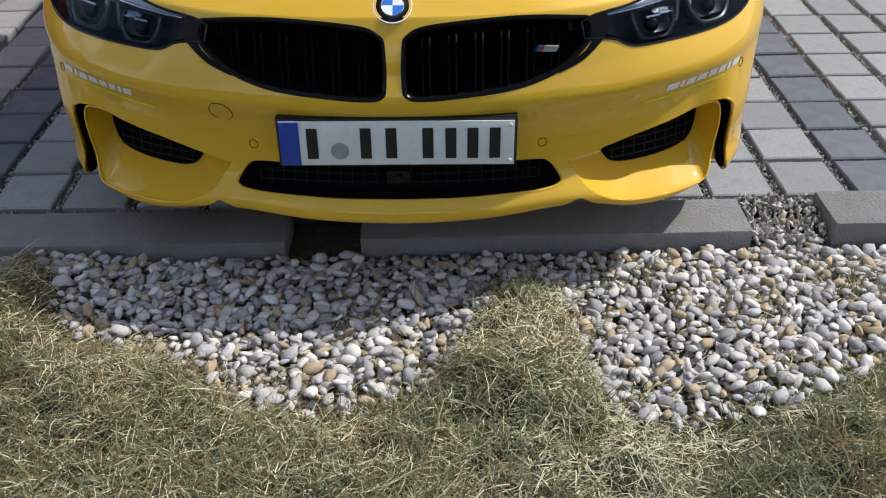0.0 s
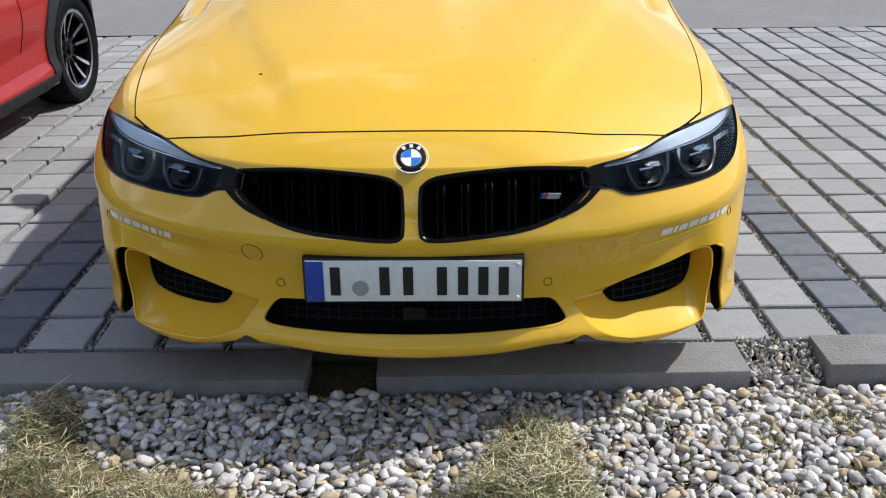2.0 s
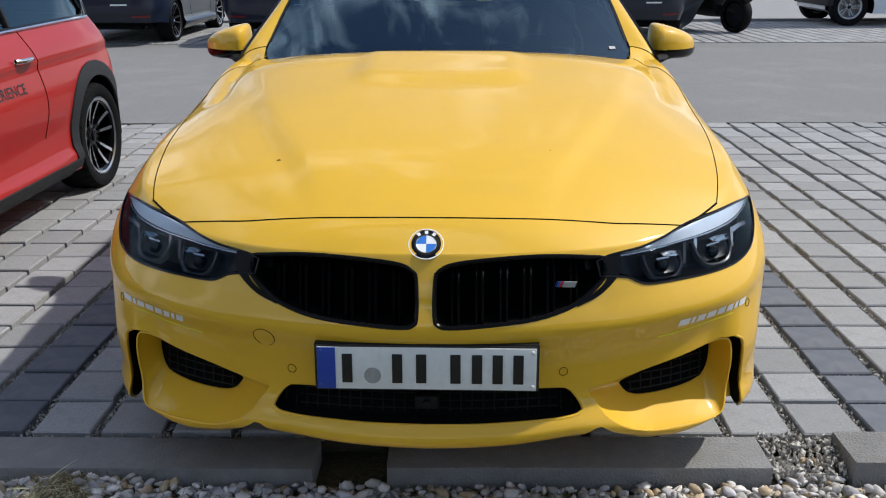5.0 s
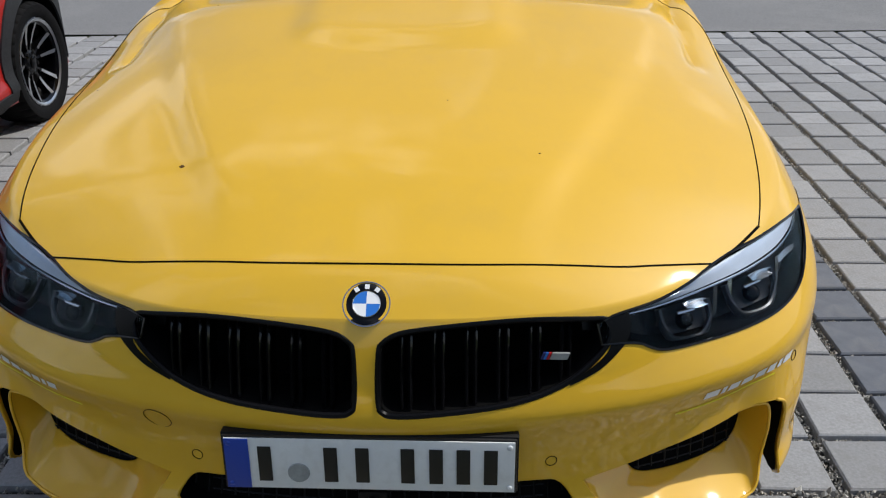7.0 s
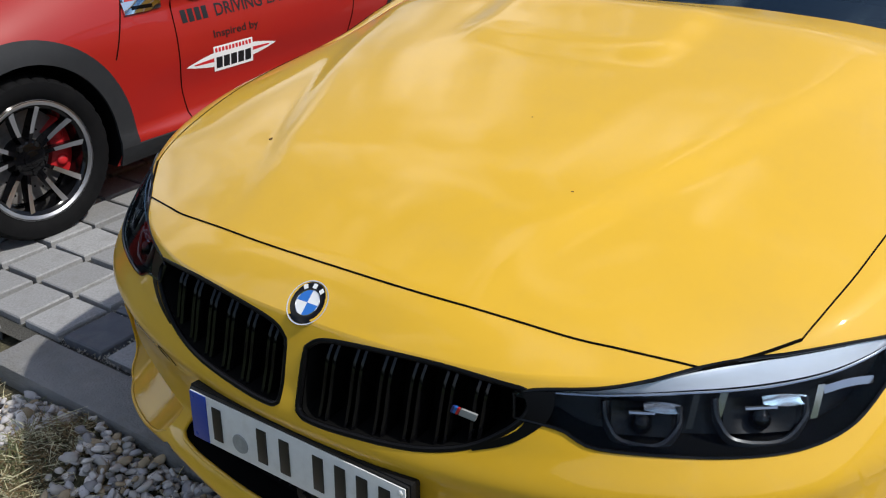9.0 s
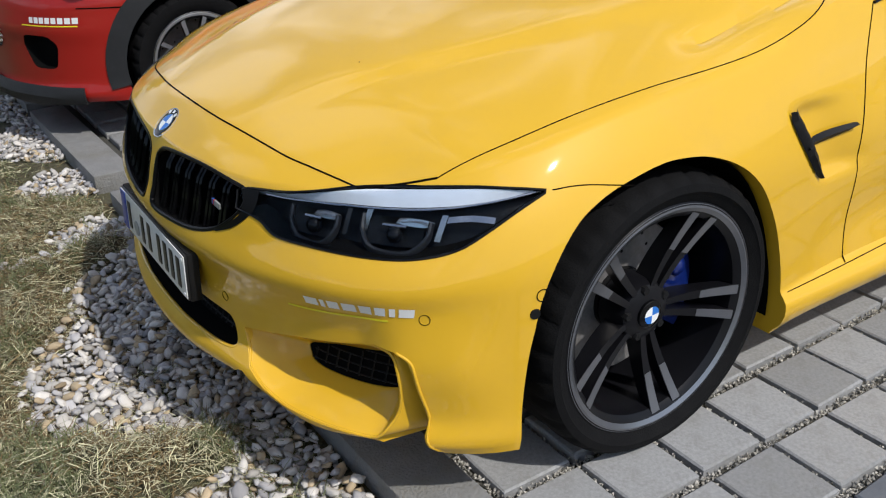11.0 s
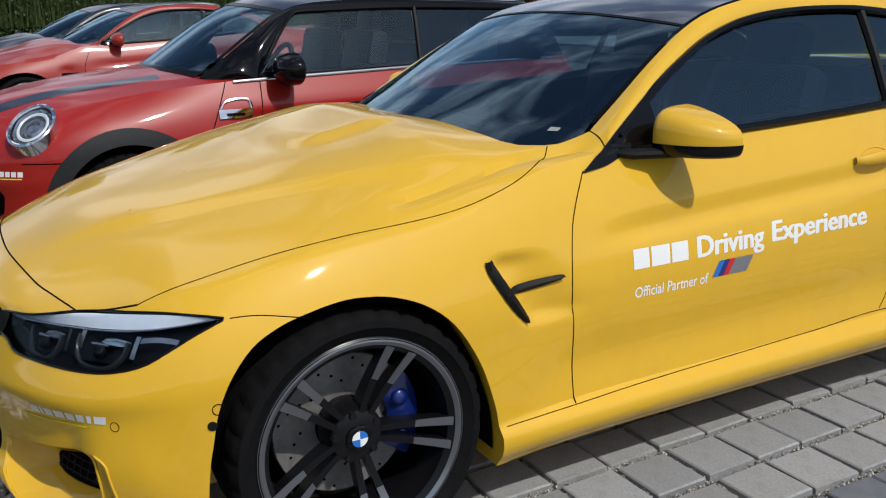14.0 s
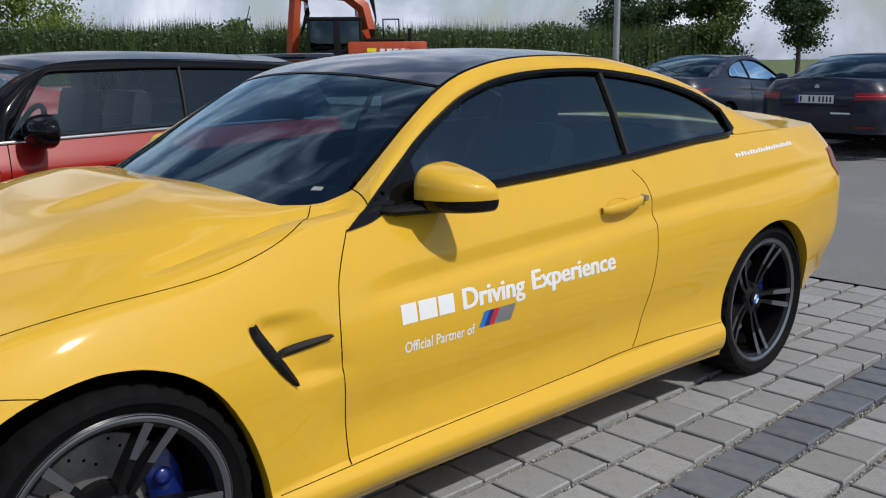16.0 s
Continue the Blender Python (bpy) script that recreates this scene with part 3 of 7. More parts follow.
class Shape:
    """The surfaces of a car, from its spec."""

    def __init__(self, spec):
        self.spec = spec
        self.n = len(spec["P"]) - 1

    def row(self, key, s, dim):
        k = self.spec[key]
        t = s * self.n
        j = min(int(t), self.n - 1)
        t -= j
        def get(i):
            if i < 0:
                p = k[-i]
                return (-p[0],) + tuple(p[1:])
            if i > self.n:
                p = k[2 * self.n - i]
                return (-p[0],) + tuple(p[1:])
            return k[i]
        a, b, c, d = get(j - 1), get(j), get(j + 1), get(j + 2)
        return [0.5 * (2 * b[i] + (c[i] - a[i]) * t + (2 * a[i] - 5 * b[i] + 4 * c[i] - d[i]) * t**2 + (3 * b[i] - a[i] - 3 * c[i] + d[i]) * t**3) for i in range(dim)]

    def skirt(self, s, v):
        px, py, zb = self.row("P", s, 3)
        qx, qy, zq = self.row("Q", s, 3)
        e = 1e-3
        ax, ay, _ = self.row("P", max(0, s - e), 3)
        bx, by, _ = self.row("P", min(1, s + e), 3)
        n = Vector((by - ay, -(bx - ax), 0)).normalized()
        z = zb + (zq - zb) * v
        side = smooth(.40, .52, s) * (1 - smooth(.80, .9, s))
        front = 1 - smooth(.16, .34, s)
        lean = .62 - .06 * side
        sport = self.spec.get("gill", False)
        g = max(0.0, (v - lean) / (1 - lean)) ** (2.0 - .3 * side - (.4 * (1 - smooth(.2, .36, s)) if sport else 0))
        out = 0.0
        # sill that stands out, hollow above it, and the crease along the shoulder
        k = .165 + .79 * v
        sill = side * (1 - smooth(.67, .75, s))
        out += sill * (.028 * smooth(.31, .265, k) * smooth(.165, .25, k) - .016 * smooth(1.22, 1.6, py) * math.exp(-((k - .40) / .09) ** 2) - .03 * smooth(.21, .165, k))
        if sport:
            # twin creases that rise towards the tail
            zu = .812 + .050 * (min(py, 4.0) - 1.98)
            zl = zu - .078
            out += side * smooth(1.46, 1.75, py) * (-.017 * smooth(zu + .004, zl + .014, z) + .014 * smooth(zl + .012, zl - .022, z))
            out += sill * .010 * smooth(.31, .275, k) * smooth(.165, .25, k)
        else:
            out += side * smooth(1.25, 1.55, py) * (.010 * smooth(.755, .80, k) * smooth(.94, .82, k) - .014 * smooth(.80, .75, k) * smooth(.50, .74, k))
        # front lip and the flat above the number plate
        out += front * (.024 * math.exp(-((z - zb - .035) / .035) ** 2) - .015 * smooth(zb + .025, zb, z))
        if sport:
            # crease right round the nose, hollow below it
            zc = spline(((0, .494), (.44, .496), (.60, .514), (.72, .522), (.82, .536), (.93, .57)), px)
            nose = (1 - smooth(.28, .40, s)) * (1 - smooth(.80, .90, px))
            out += nose * (.010 * smooth(zc + .07, zc, z) - .010 * smooth(zc + .004, zc - .06, z))
            out += (1 - smooth(.70, .80, px)) * (-.018 * smooth(zc + .004, zc - .115, z) + .016 * smooth(.34, .25, z))
            # bumper corner that stands proud over the fin
            out += .014 * smooth(.70, .78, px) * (1 - smooth(.84, .90, px)) * math.exp(-((z - .36) / .09) ** 2)
            # tail drawn in under the bumper
            out -= smooth(.76, .84, s) * .08 * smooth(.62, .30, z) ** 1.5
        else:
            out += front * .010 * math.exp(-((z - .50) / .05) ** 2)
        out -= (1 - side) * (1 - front) * .03 * smooth(.22, .12, z) * smooth(.9, .95, s)
        if self.spec.get("gill"):
            y_edge = 1.212 + (.724 - z) * .6
            out -= .022 * smooth(y_edge - .012, y_edge + .022, py) * (1 - smooth(y_edge + .05, y_edge + .21, py)) * smooth(.535, .575, z) * smooth(.745, .70, z)
            # scooped flank behind the front wheel and the bulge over the rear one
            out += .010 * math.exp(-((py - 3.66) / .42) ** 2) * math.exp(-((z - .72) / .10) ** 2)
        x = px + (qx - px) * g + n.x * out
        y = py + (qy - py) * g + n.y * out
        return Vector((max(0.0, x) if 0 < s < 1 else 0.0, y, z))

    def hood_z(self, x, y, xq, zq):
        zc = spline(self.spec["centre"], y)
        w = 1 - min(1.0, abs(x) / max(1e-4, xq))
        z = zq + (zc - zq) * (1 - (1 - w) ** (self.spec["crown"] + (1.3 * smooth(.5, 1.2, y) if self.spec.get("gill") else 0)))
        d = self.spec["dome"]
        if y < self.spec["roof"][0][0] + .45:
            xc = spline(((.25, .30), (.37, .34), (.52, .41), (.75, .51), (1.0, .60), (1.3, .69), (1.8, .72)), y)
            z += d * .40 * smooth(xc + .035, xc - .045, abs(x)) * smooth(.15, .5, y) * smooth(1.44, 1.18, y)
            z += d * .55 * smooth(.31, .215, abs(x)) * smooth(.88 + .6 * x * x, 1.02 + .6 * x * x, y) * smooth(1.36, 1.20, y)
            if self.spec.get("gill"):
                # groove along the outer rear edge of the bonnet
                z -= .014 * math.exp(-((abs(x) - .735) / .020) ** 2) * smooth(.98, 1.08, y)
        return z

    def deck(self, s, w):
        qx, qy, zq = self.row("Q", s, 3)
        x = qx * (1 - w)
        return Vector((x, qy, self.hood_z(x, qy, qx, zq) if qx > 1e-4 else zq))

    def q_at(self, y):
        lo, hi = 0.0, 1.0
        for _ in range(30):
            m = (lo + hi) / 2
            if self.row("Q", m, 3)[1] < y:
                lo = m
            else:
                hi = m
        return self.row("Q", lo, 3)

    def hood(self, x, y):
        q = self.q_at(y)
        return self.hood_z(x, y, q[0], q[2])

    def flank(self, y, z):
        """x of the side at y, z (between the wheels' outer ends)."""
        lo, hi = 0.15, 0.92
        best = None
        for _ in range(26):
            m = (lo + hi) / 2
            p = self.row("P", m, 3)
            q = self.row("Q", m, 3)
            v = (z - p[2]) / (q[2] - p[2])
            pt = self.skirt(m, max(0.0, min(1.0, v)))
            best = pt
            if pt.y < y:
                lo = m
            else:
                hi = m
        return best.x

    def screen(self, u, y):
        """Windscreen, roof and rear window: u across (-1..1), y along."""
        sp = self.spec
        x = u * spline(sp["edge"], y)
        below = max(0.0, sp["roof"][0][0] - y) * .55
        return Vector((x, y + spline(sp["sweep"], y) * u * u, spline(sp["roof"], y) - spline(sp["drop"], y) * u * u - below))

    def pane(self, y, z):
        q = self.q_at(y)
        h = z - q[2]
        return Vector((q[0] - self.spec["lean"] * h - .22 * h * h, y, z))

    def sill(self, y):
        return self.q_at(y)[2]

    def body_mesh(self, nu=320, ns=72, nt=40):
        bm = bmesh.new()
        rows = []
        for i in range(nu + 1):
            s = i / nu
            r = [bm.verts.new(self.skirt(s, j / ns)) for j in range(ns + 1)]
            r += [bm.verts.new(self.deck(s, j / nt)) for j in range(1, nt + 1)]
            p = self.skirt(s, 0)
            r.insert(0, bm.verts.new((0, p.y, p.z)))
            rows.append(r)
        for a, b in zip(rows, rows[1:]):
            for j in range(len(a) - 1):
                bm.faces.new((a[j], b[j], b[j + 1], a[j + 1]))
        bmesh.ops.remove_doubles(bm, verts=bm.verts, dist=2e-5)
        bmesh.ops.dissolve_degenerate(bm, edges=bm.edges, dist=1e-5)
        mirrored(bm)
        bmesh.ops.recalc_face_normals(bm, faces=bm.faces)
        return bm


def arch_of(spec, i):
    """Centre y, z and radius of the opening over wheel pair i."""
    return spec["arches"][i] if "arches" in spec else (spec["wheels"][i], spec["hub_z"] + .012, spec["arch"])


def wheel_tool(spec, i):
    bm = bmesh.new()
    y, z, r = arch_of(spec, i)
    if i == 0 and "front_arch" in spec:
        for side in (1, -1):
            pts = curve_points(spec["front_arch"], 72)
            a, c = ([bm.verts.new((side * x, p.x, p.y)) for p in pts] for x in (spec["track"] - .31, spec["track"] + .11))
            bm.faces.new(a)
            bm.faces.new(c[::-1])
            for k in range(len(a)):
                bm.faces.new((a[k], a[(k + 1) % len(a)], c[(k + 1) % len(a)], c[k]))
        bmesh.ops.recalc_face_normals(bm, faces=bm.faces)
        return bm
    for side in (1, -1):
        bmesh.ops.create_cone(bm, cap_ends=True, segments=96, radius1=r, radius2=r, depth=.42,
                              matrix=Matrix.Translation((side * (spec["track"] - .10), y, z)) @ Matrix.Rotation(math.pi / 2, 4, "Y"))
    return bm


def well_liner(parent, x, y, z, r, s):
    """Black inner arch over a wheel; x: its inner end."""
    prof = [(r, .30), (r, .18), (r - .06, 0.0), (.10, 0.0)]
    def at(u, v):
        k = min(int(v * 3), 2)
        f = v * 3 - k
        rr, xx = prof[k][0] + (prof[k + 1][0] - prof[k][0]) * f, prof[k][1] + (prof[k + 1][1] - prof[k][1]) * f
        t = math.pi * (.07 + .95 * u)
        return Vector((s * (x + xx), y + rr * math.cos(t), z + rr * math.sin(t)))
    return part("wheel_well_liner", grid(at, 30, 6), M_CAVITY, parent)


def wheel(parent, m, spec, style="double", caliper=None, rim_mat=None, face_mat=None, turn=0.0, badge=True):
    """A wheel whose outer face looks along its own +x. Parts: tyre, rim, spokes, hub, cap, bolts, disc, caliper."""
    R, W, rr = spec["radius"], spec["tyre"], spec["rim"]
    rim_mat, face_mat = rim_mat or M_RIM, face_mat or M_RIM_FACE
    w = new("wheel")
    w.parent = parent
    w.matrix_basis = m
    h = W / 2
    prof = [(rr - .008, -h + .03), (rr + .012, -h + .006), (rr + .03, -h), ((R + rr) / 2, -h - .006), (R - .018, -h - .003), (R - .007, -h + .010), (R - .002, -h + .028),
            (R, -h * .5), (R, -h * .45), (R, -.012), (R, .012), (R, h * .45), (R, h * .5), (R - .002, h - .028), (R - .007, h - .010), (R - .018, h + .003), ((R + rr) / 2, h + .006),
            (rr + .03, h), (rr + .012, h - .006), (rr - .008, h - .03)]
    def tread(i, j, r):
        if j in (5, 6, 13, 14) and i % 5 == 0:
            return r - .009
        if j in (8, 11):
            return r - .007
        return r
    tyre = part("tyre", lathe(bmesh.new(), prof, 156, wave=tread), M_RUBBER, w, "black low-profile road tyre")
    b = bmesh.new()
    lathe(b, [(rr - .022, -h + .03), (rr - .03, h - .05), (rr - .026, h - .022), (rr - .012, h - .010), (rr + .004, h - .004), (rr + .012, h - .010), (rr + .008, h - .03), (rr + .006, -h + .03)], 96)
    part("rim", b, rim_mat, w)
    b = bmesh.new()
    lathe(b, [(rr - .012, h - .0095), (rr - .002, h - .0035), (rr + .007, h - .0055)], 96)
    part("rim_lip", b, face_mat, w, "bright machined rim edge")
    b = bmesh.new()
    lathe(b, [(.001, h - .05), (.045, h - .05), (.066, h - .060), (.074, h - .078), (.074, h - .13), (.001, h - .13)], 48)
    part("hub", b, rim_mat, w)
    b = bmesh.new()
    lathe(b, [(.001, h - .040), (.026, h - .041), (.033, h - .044), (.034, h - .055)], 32)
    cap = part("hub_cap", b, M_BLACK_GLOSS, w, "round black hub cap" + (" with blue and white quarters" if badge else ""))
    for q in range(4 if badge else 0):
        b = bmesh.new()
        a0 = math.pi / 2 * q
        vs = [b.verts.new((h - .0385, 0, 0))] + [b.verts.new((h - .0392, .021 * math.cos(a0 + k * math.pi / 16), .021 * math.sin(a0 + k * math.pi / 16))) for k in range(9)]
        for k in range(1, 9):
            b.faces.new((vs[0], vs[k], vs[k + 1]))
        part("badge_quarter", b, M_WHITE if q % 2 else M_MBLUE, cap)
    for k in range(5):
        t = 2 * math.pi * (k + .5) / 5 + turn
        b = bmesh.new()
        lathe(b, [(.001, .012), (.009, .012), (.011, .008), (.011, -.012)], 6)
        o = part("wheel_bolt", b, M_BLACK, w)
        o.matrix_basis = Matrix.Translation((h - .062, .058 * math.cos(t), .058 * math.sin(t)))
    arms = 5
    for k in range(arms):
        t = 2 * math.pi * k / arms + turn
        rot = Matrix.Rotation(t, 4, "X")
        for sgn in (-1, 1):
            b = bmesh.new()
            fb = bmesh.new()
            n = 12
            if style == "double":
                def centre(q):
                    return sgn * (.0130 + .0195 * q)
                wid = lambda q: .0072 + .0056 * q
            else:
                def centre(q):
                    return sgn * (.012 + .044 * q ** .9)
                wid = lambda q: .0075 + .0045 * q
            prev = None
            pf = None
            for i in range(n + 1):
                q = i / n
                r = .058 + (rr - .018 - .058) * q
                x = h - .058 + .044 * q ** 1.6
                c, ww = centre(q), wid(q)
                dep = .055 - .018 * q
                ring = [b.verts.new(rot @ Vector(p)) for p in ((x, r, c - ww), (x, r, c + ww), (x - dep, r, c + ww * .55), (x - dep, r, c - ww * .55))]
                if prev:
                    for a in range(4):
                        b.faces.new((prev[a], prev[(a + 1) % 4], ring[(a + 1) % 4], ring[a]))
                prev = ring
                f0 = .42 if style == "double" else .24
                if q >= f0:
                    fr = [fb.verts.new(rot @ Vector(p)) for p in ((x + .0015, r, c - ww * .92), (x + .0015, r, c + ww * .92))]
                    if pf:
                        fb.faces.new((pf[0], pf[1], fr[1], fr[0]))
                    pf = fr
            bmesh.ops.recalc_face_normals(b, faces=b.faces)
            sp = part("spoke", b, rim_mat, w)
            part("spoke_face", fb, face_mat, sp, "machined bright spoke face")
    b = bmesh.new()
    lathe(b, [(.075, -.02), (.185, -.02), (.187, -.025), (.187, -.045), (.075, -.045)], 64)
    disc = part("brake_disc", b, M_DISC, w, "drilled steel brake disc")
    hb = bmesh.new()
    hb.faces.new([hb.verts.new((0, .0042 * math.cos(a), .0042 * math.sin(a))) for a in [j * math.pi / 4 for j in range(8)]])
    hole = mesh_from("drilled_hole", hb, M_CAVITY)
    for k in range(32 if caliper else 0):
        t = 2 * math.pi * k / 32
        r = (.115, .135, .155, .172)[k % 4]
        o = part("drilled_hole", hole, None, disc)
        o.matrix_basis = Matrix.Translation((-.0188, r * math.cos(t), r * math.sin(t)))
    b = bmesh.new()
    lathe(b, [(.001, -.012), (.072, -.012), (.075, -.02), (.076, -.06)], 40)
    part("disc_bell", b, M_BLACK, w)
    b = bmesh.new()
    lathe(b, [(.05, -.10), (rr - .03, -.10)], 48)
    part("inner_shield", b, M_CAVITY, w)
    if caliper:
        b = bmesh.new()
        n = 14
        prev = None
        for i in range(n + 1):
            t = radians(-36 + 72 * i / n)
            taper = 1 - .5 * abs(i / n * 2 - 1) ** 4
            ring = [b.verts.new((x, r * math.cos(t), r * math.sin(t))) for x, r in ((.004, .115), (.018 * taper, .135), (.022 * taper, .165), (.010, .196), (-.055, .200), (-.055, .115))]
            if prev:
                for a in range(6):
                    b.faces.new((prev[a], prev[(a + 1) % 6], ring[(a + 1) % 6], ring[a]))
            else:
                b.faces.new(ring)
            prev = ring
        b.faces.new(prev[::-1])
        for t in (-20, 20):
            c = (.018, .15 * math.cos(radians(t)), .15 * math.sin(radians(t)))
            bmesh.ops.create_uvsphere(b, u_segments=14, v_segments=8, radius=.024, matrix=Matrix.Translation(c) @ Matrix.Diagonal((.6, 1, 1, 1)))
        bmesh.ops.recalc_face_normals(b, faces=b.faces)
        part("brake_caliper", b, caliper, w, "glossy blue brake caliper", 50)
    return w


def car_mirror(car, sh, paint, s, y, z, reach=.20, size=1.0, lower=None):
    """A door mirror: rounded housing on a short arm."""
    g = new("wing_mirror")
    g.parent = car
    x0 = sh.flank(y, z - .06)
    b = bmesh.new()
    bmesh.ops.create_uvsphere(b, u_segments=28, v_segments=18, radius=1)
    for v in b.verts:
        c = v.co
        c.x = math.copysign(abs(c.x) ** .75, c.x) * .115 * size
        c.z = math.copysign(abs(c.z) ** .8, c.z) * .075 * size * (1 - .15 * max(0, c.x / .115))
        c.y = (c.y * .10 if c.y < 0 else c.y * .025) * size
        v.co = Vector((s * (x0 + reach - .115 * size + c.x), y + c.y + .06, z + c.z))
    if s < 0:
        bmesh.ops.reverse_faces(b, faces=b.faces)
    part("mirror_cap", b, paint, g, "", 60)
    b = bmesh.new()
    tube(b, [Vector((s * (x0 - .03), y + .02, z - .075)), Vector((s * (x0 + .03), y + .03, z - .065)), Vector((s * (x0 + reach - .12), y + .04, z - .04))], .028, 10, flat=.7)
    part("mirror_arm", b, lower or M_BLACK, g)
    return g


def strip(parent, name, pts, r, mat, label="", flat=1.0, seg=6, r_end=None):
    return part(name, tube(bmesh.new(), pts, r, seg, flat=flat, r_end=r_end), mat, parent, label)


def greenhouse(car, sh, paint, roof_mat, glass, side_glass, rear_glass, trim=M_BLACK_GLOSS, quarter_panel=None):
    """Windscreen, roof, rear window, side windows with their frame, pillars and roof rails."""
    sp = sh.spec
    y0, y1 = sp["roof"][0][0], sp["roof"][-1][0]
    yh, yt = sp["header"], sp["tail_header"]
    sport = sp.get("gill", False)
    k = .985 if sport else .955
    part("windscreen", grid(lambda u, v: sh.screen((u * 2 - 1) * k, y0 - .09 + (yh - y0 + .09) * v), 28, 26), glass, car, "slightly tinted windscreen reflecting clouds")
    b = grid(lambda u, v: sh.screen((u * 2 - 1) * .985, yh + (yt - yh) * v) + Vector((0, 0, .004)), 28, 24)
    part("roof_panel", thicken(b, .015), roof_mat, car, "glossy dark roof panel")
    b = grid(lambda u, v: sh.screen((u * 2 - 1) * .99, yh + (yt - yh) * v) - Vector((0, 0, .028)), 20, 12)
    part("headliner", b, M_CLOTH, car)
    part("rear_window", grid(lambda u, v: sh.screen((u * 2 - 1) * k, yt + (y1 - yt) * v), 24, 18), rear_glass, car)
    # black edges of the screens
    for a, c, nm in ((y0, yh, "windscreen_seal"), (yt, y1, "rear_window_seal")):
        for s in (1, -1):
            b = grid(lambda u, v: sh.screen(s * (k - .004 + (1.0 - k) * u), a + (.14 if a == y0 else 0) + (c - a - (.14 if a == y0 else 0)) * v) + Vector((0, 0, .002)), 3, 20, flip=s < 0)
            part(nm, b, M_BLACK_SATIN, car)
    for yy, d, nm in (() if sport else ((y0 - .09, .13, "windscreen_base"),)) + ((yh - (.010 if sport else .035), .014 if sport else .04, "windscreen_header"), (yt, .05, "rear_window_header")):
        wide = .965 if yy < y0 else .98
        b = grid(lambda u, v: sh.screen((u * 2 - 1) * wide, yy + d * v) + Vector((0, 0, .0025)), 28, 2)
        part(nm, b, M_BLACK_SATIN, car)
    ya, yb = sp["side"]
    yp = sp["pillar"]
    top = lambda y: max(spline(sp["top"], y), sh.sill(y) + .002)
    def pane_grid(a, c, in_x=.0):
        return grid(lambda u, v: sh.pane(a + (c - a) * u, sh.sill(a + (c - a) * u) + .004 + (top(a + (c - a) * u) - sh.sill(a + (c - a) * u) - .004) * v) - Vector((in_x, 0, 0)), 36, 12)
    for s in (1, -1):
        for a, c, nm, gl in ((ya, yp, "side_window", side_glass), (yp, yb, "quarter_window", quarter_panel or side_glass)):
            b = pane_grid(a, c, .006)
            for v in b.verts:
                v.co.x *= s
            part(nm, b, gl, car)
        # pillar and roof rail, flowing into the rear wing
        ys = y0 + .10 if sport else y0 - .10
        def rail(u, v):
            y = ys + (y1 - ys) * u
            A = sh.screen(1.0, y)
            yo = min(max(y + spline(sp["sweep"], y) * .6, sp["side"][0] - .02), y1 + .1)
            zo = top(yo) if yo < yb else sh.sill(yo)
            if yo <= sp["side"][0]:
                zo = sh.sill(yo)
            B = sh.pane(yo, zo) + Vector((.004, 0, 0))
            p = A.lerp(B, v)
            bulge = math.sin(math.pi * v) * (.11 if sport else .16) * (B - A).length
            d = Vector((.7, 0, .7))
            return p + d * bulge * (1 if sport else smooth(0, .06, u))
        b = grid(rail, 90, 8)
        for v in b.verts:
            v.co.x *= s
        bmesh.ops.recalc_face_normals(b, faces=b.faces)
        part("roof_rail", b, paint, car)
        if sport:
            # the wing flowing up into the pillar
            def foot(u, v):
                x, y = .684 + .116 * v, 1.520 + .065 * v
                p, q = Vector((x, y, sh.hood(x, y) - .005)), rail(0, v)
                r = p.lerp(q, u)
                r.z = p.z + (q.z - p.z) * (.55 * u + .45 * u * u)
                return Vector((r.x * s, r.y, r.z))
            b = grid(foot, 14, 8)
            bmesh.ops.recalc_face_normals(b, faces=b.faces)
            part("pillar_foot", b, paint, car)
            pts = [rail(0, i / 12) + Vector((0, 0, .0005)) for i in range(13)]
            part("pillar_gap", tube(bmesh.new(), [Vector((p.x * s, p.y, p.z)) for p in pts], .0018, 5), M_GAP, car)
        b = grid(lambda u, v: rail(u, v) + Vector((-.022, 0, -.018)), 60, 4)
        for v in b.verts:
            v.co.x *= s
        part("rail_lining", b, M_CLOTH, car)
        # frame round the side windows
        pts = [sh.pane(y, top(y)) + Vector((.004, 0, 0)) for y in [ya + (yb - ya) * i / 50 for i in range(51)]]
        low = [sh.pane(y, sh.sill(y) + .004) + Vector((.006, 0, 0)) for y in [yb + (ya - yb) * i / 40 for i in range(1, 40)]]
        ring = [Vector((p.x * s, p.y, p.z)) for p in pts + low]
        part("window_frame", tube(bmesh.new(), ring, .0135 if sp.get("gill") else .0095, 6, closed=True), trim, car, "black window surround")
        pp = [sh.pane(yp + .035 * t, sh.sill(yp) + .01 + (top(yp) - sh.sill(yp) - .01) * t) for t in [i / 8 for i in range(9)]]
        part("window_pillar", tube(bmesh.new(), [Vector((p.x * s, p.y, p.z)) for p in pp], .014, 6), M_BLACK, car)
    return car


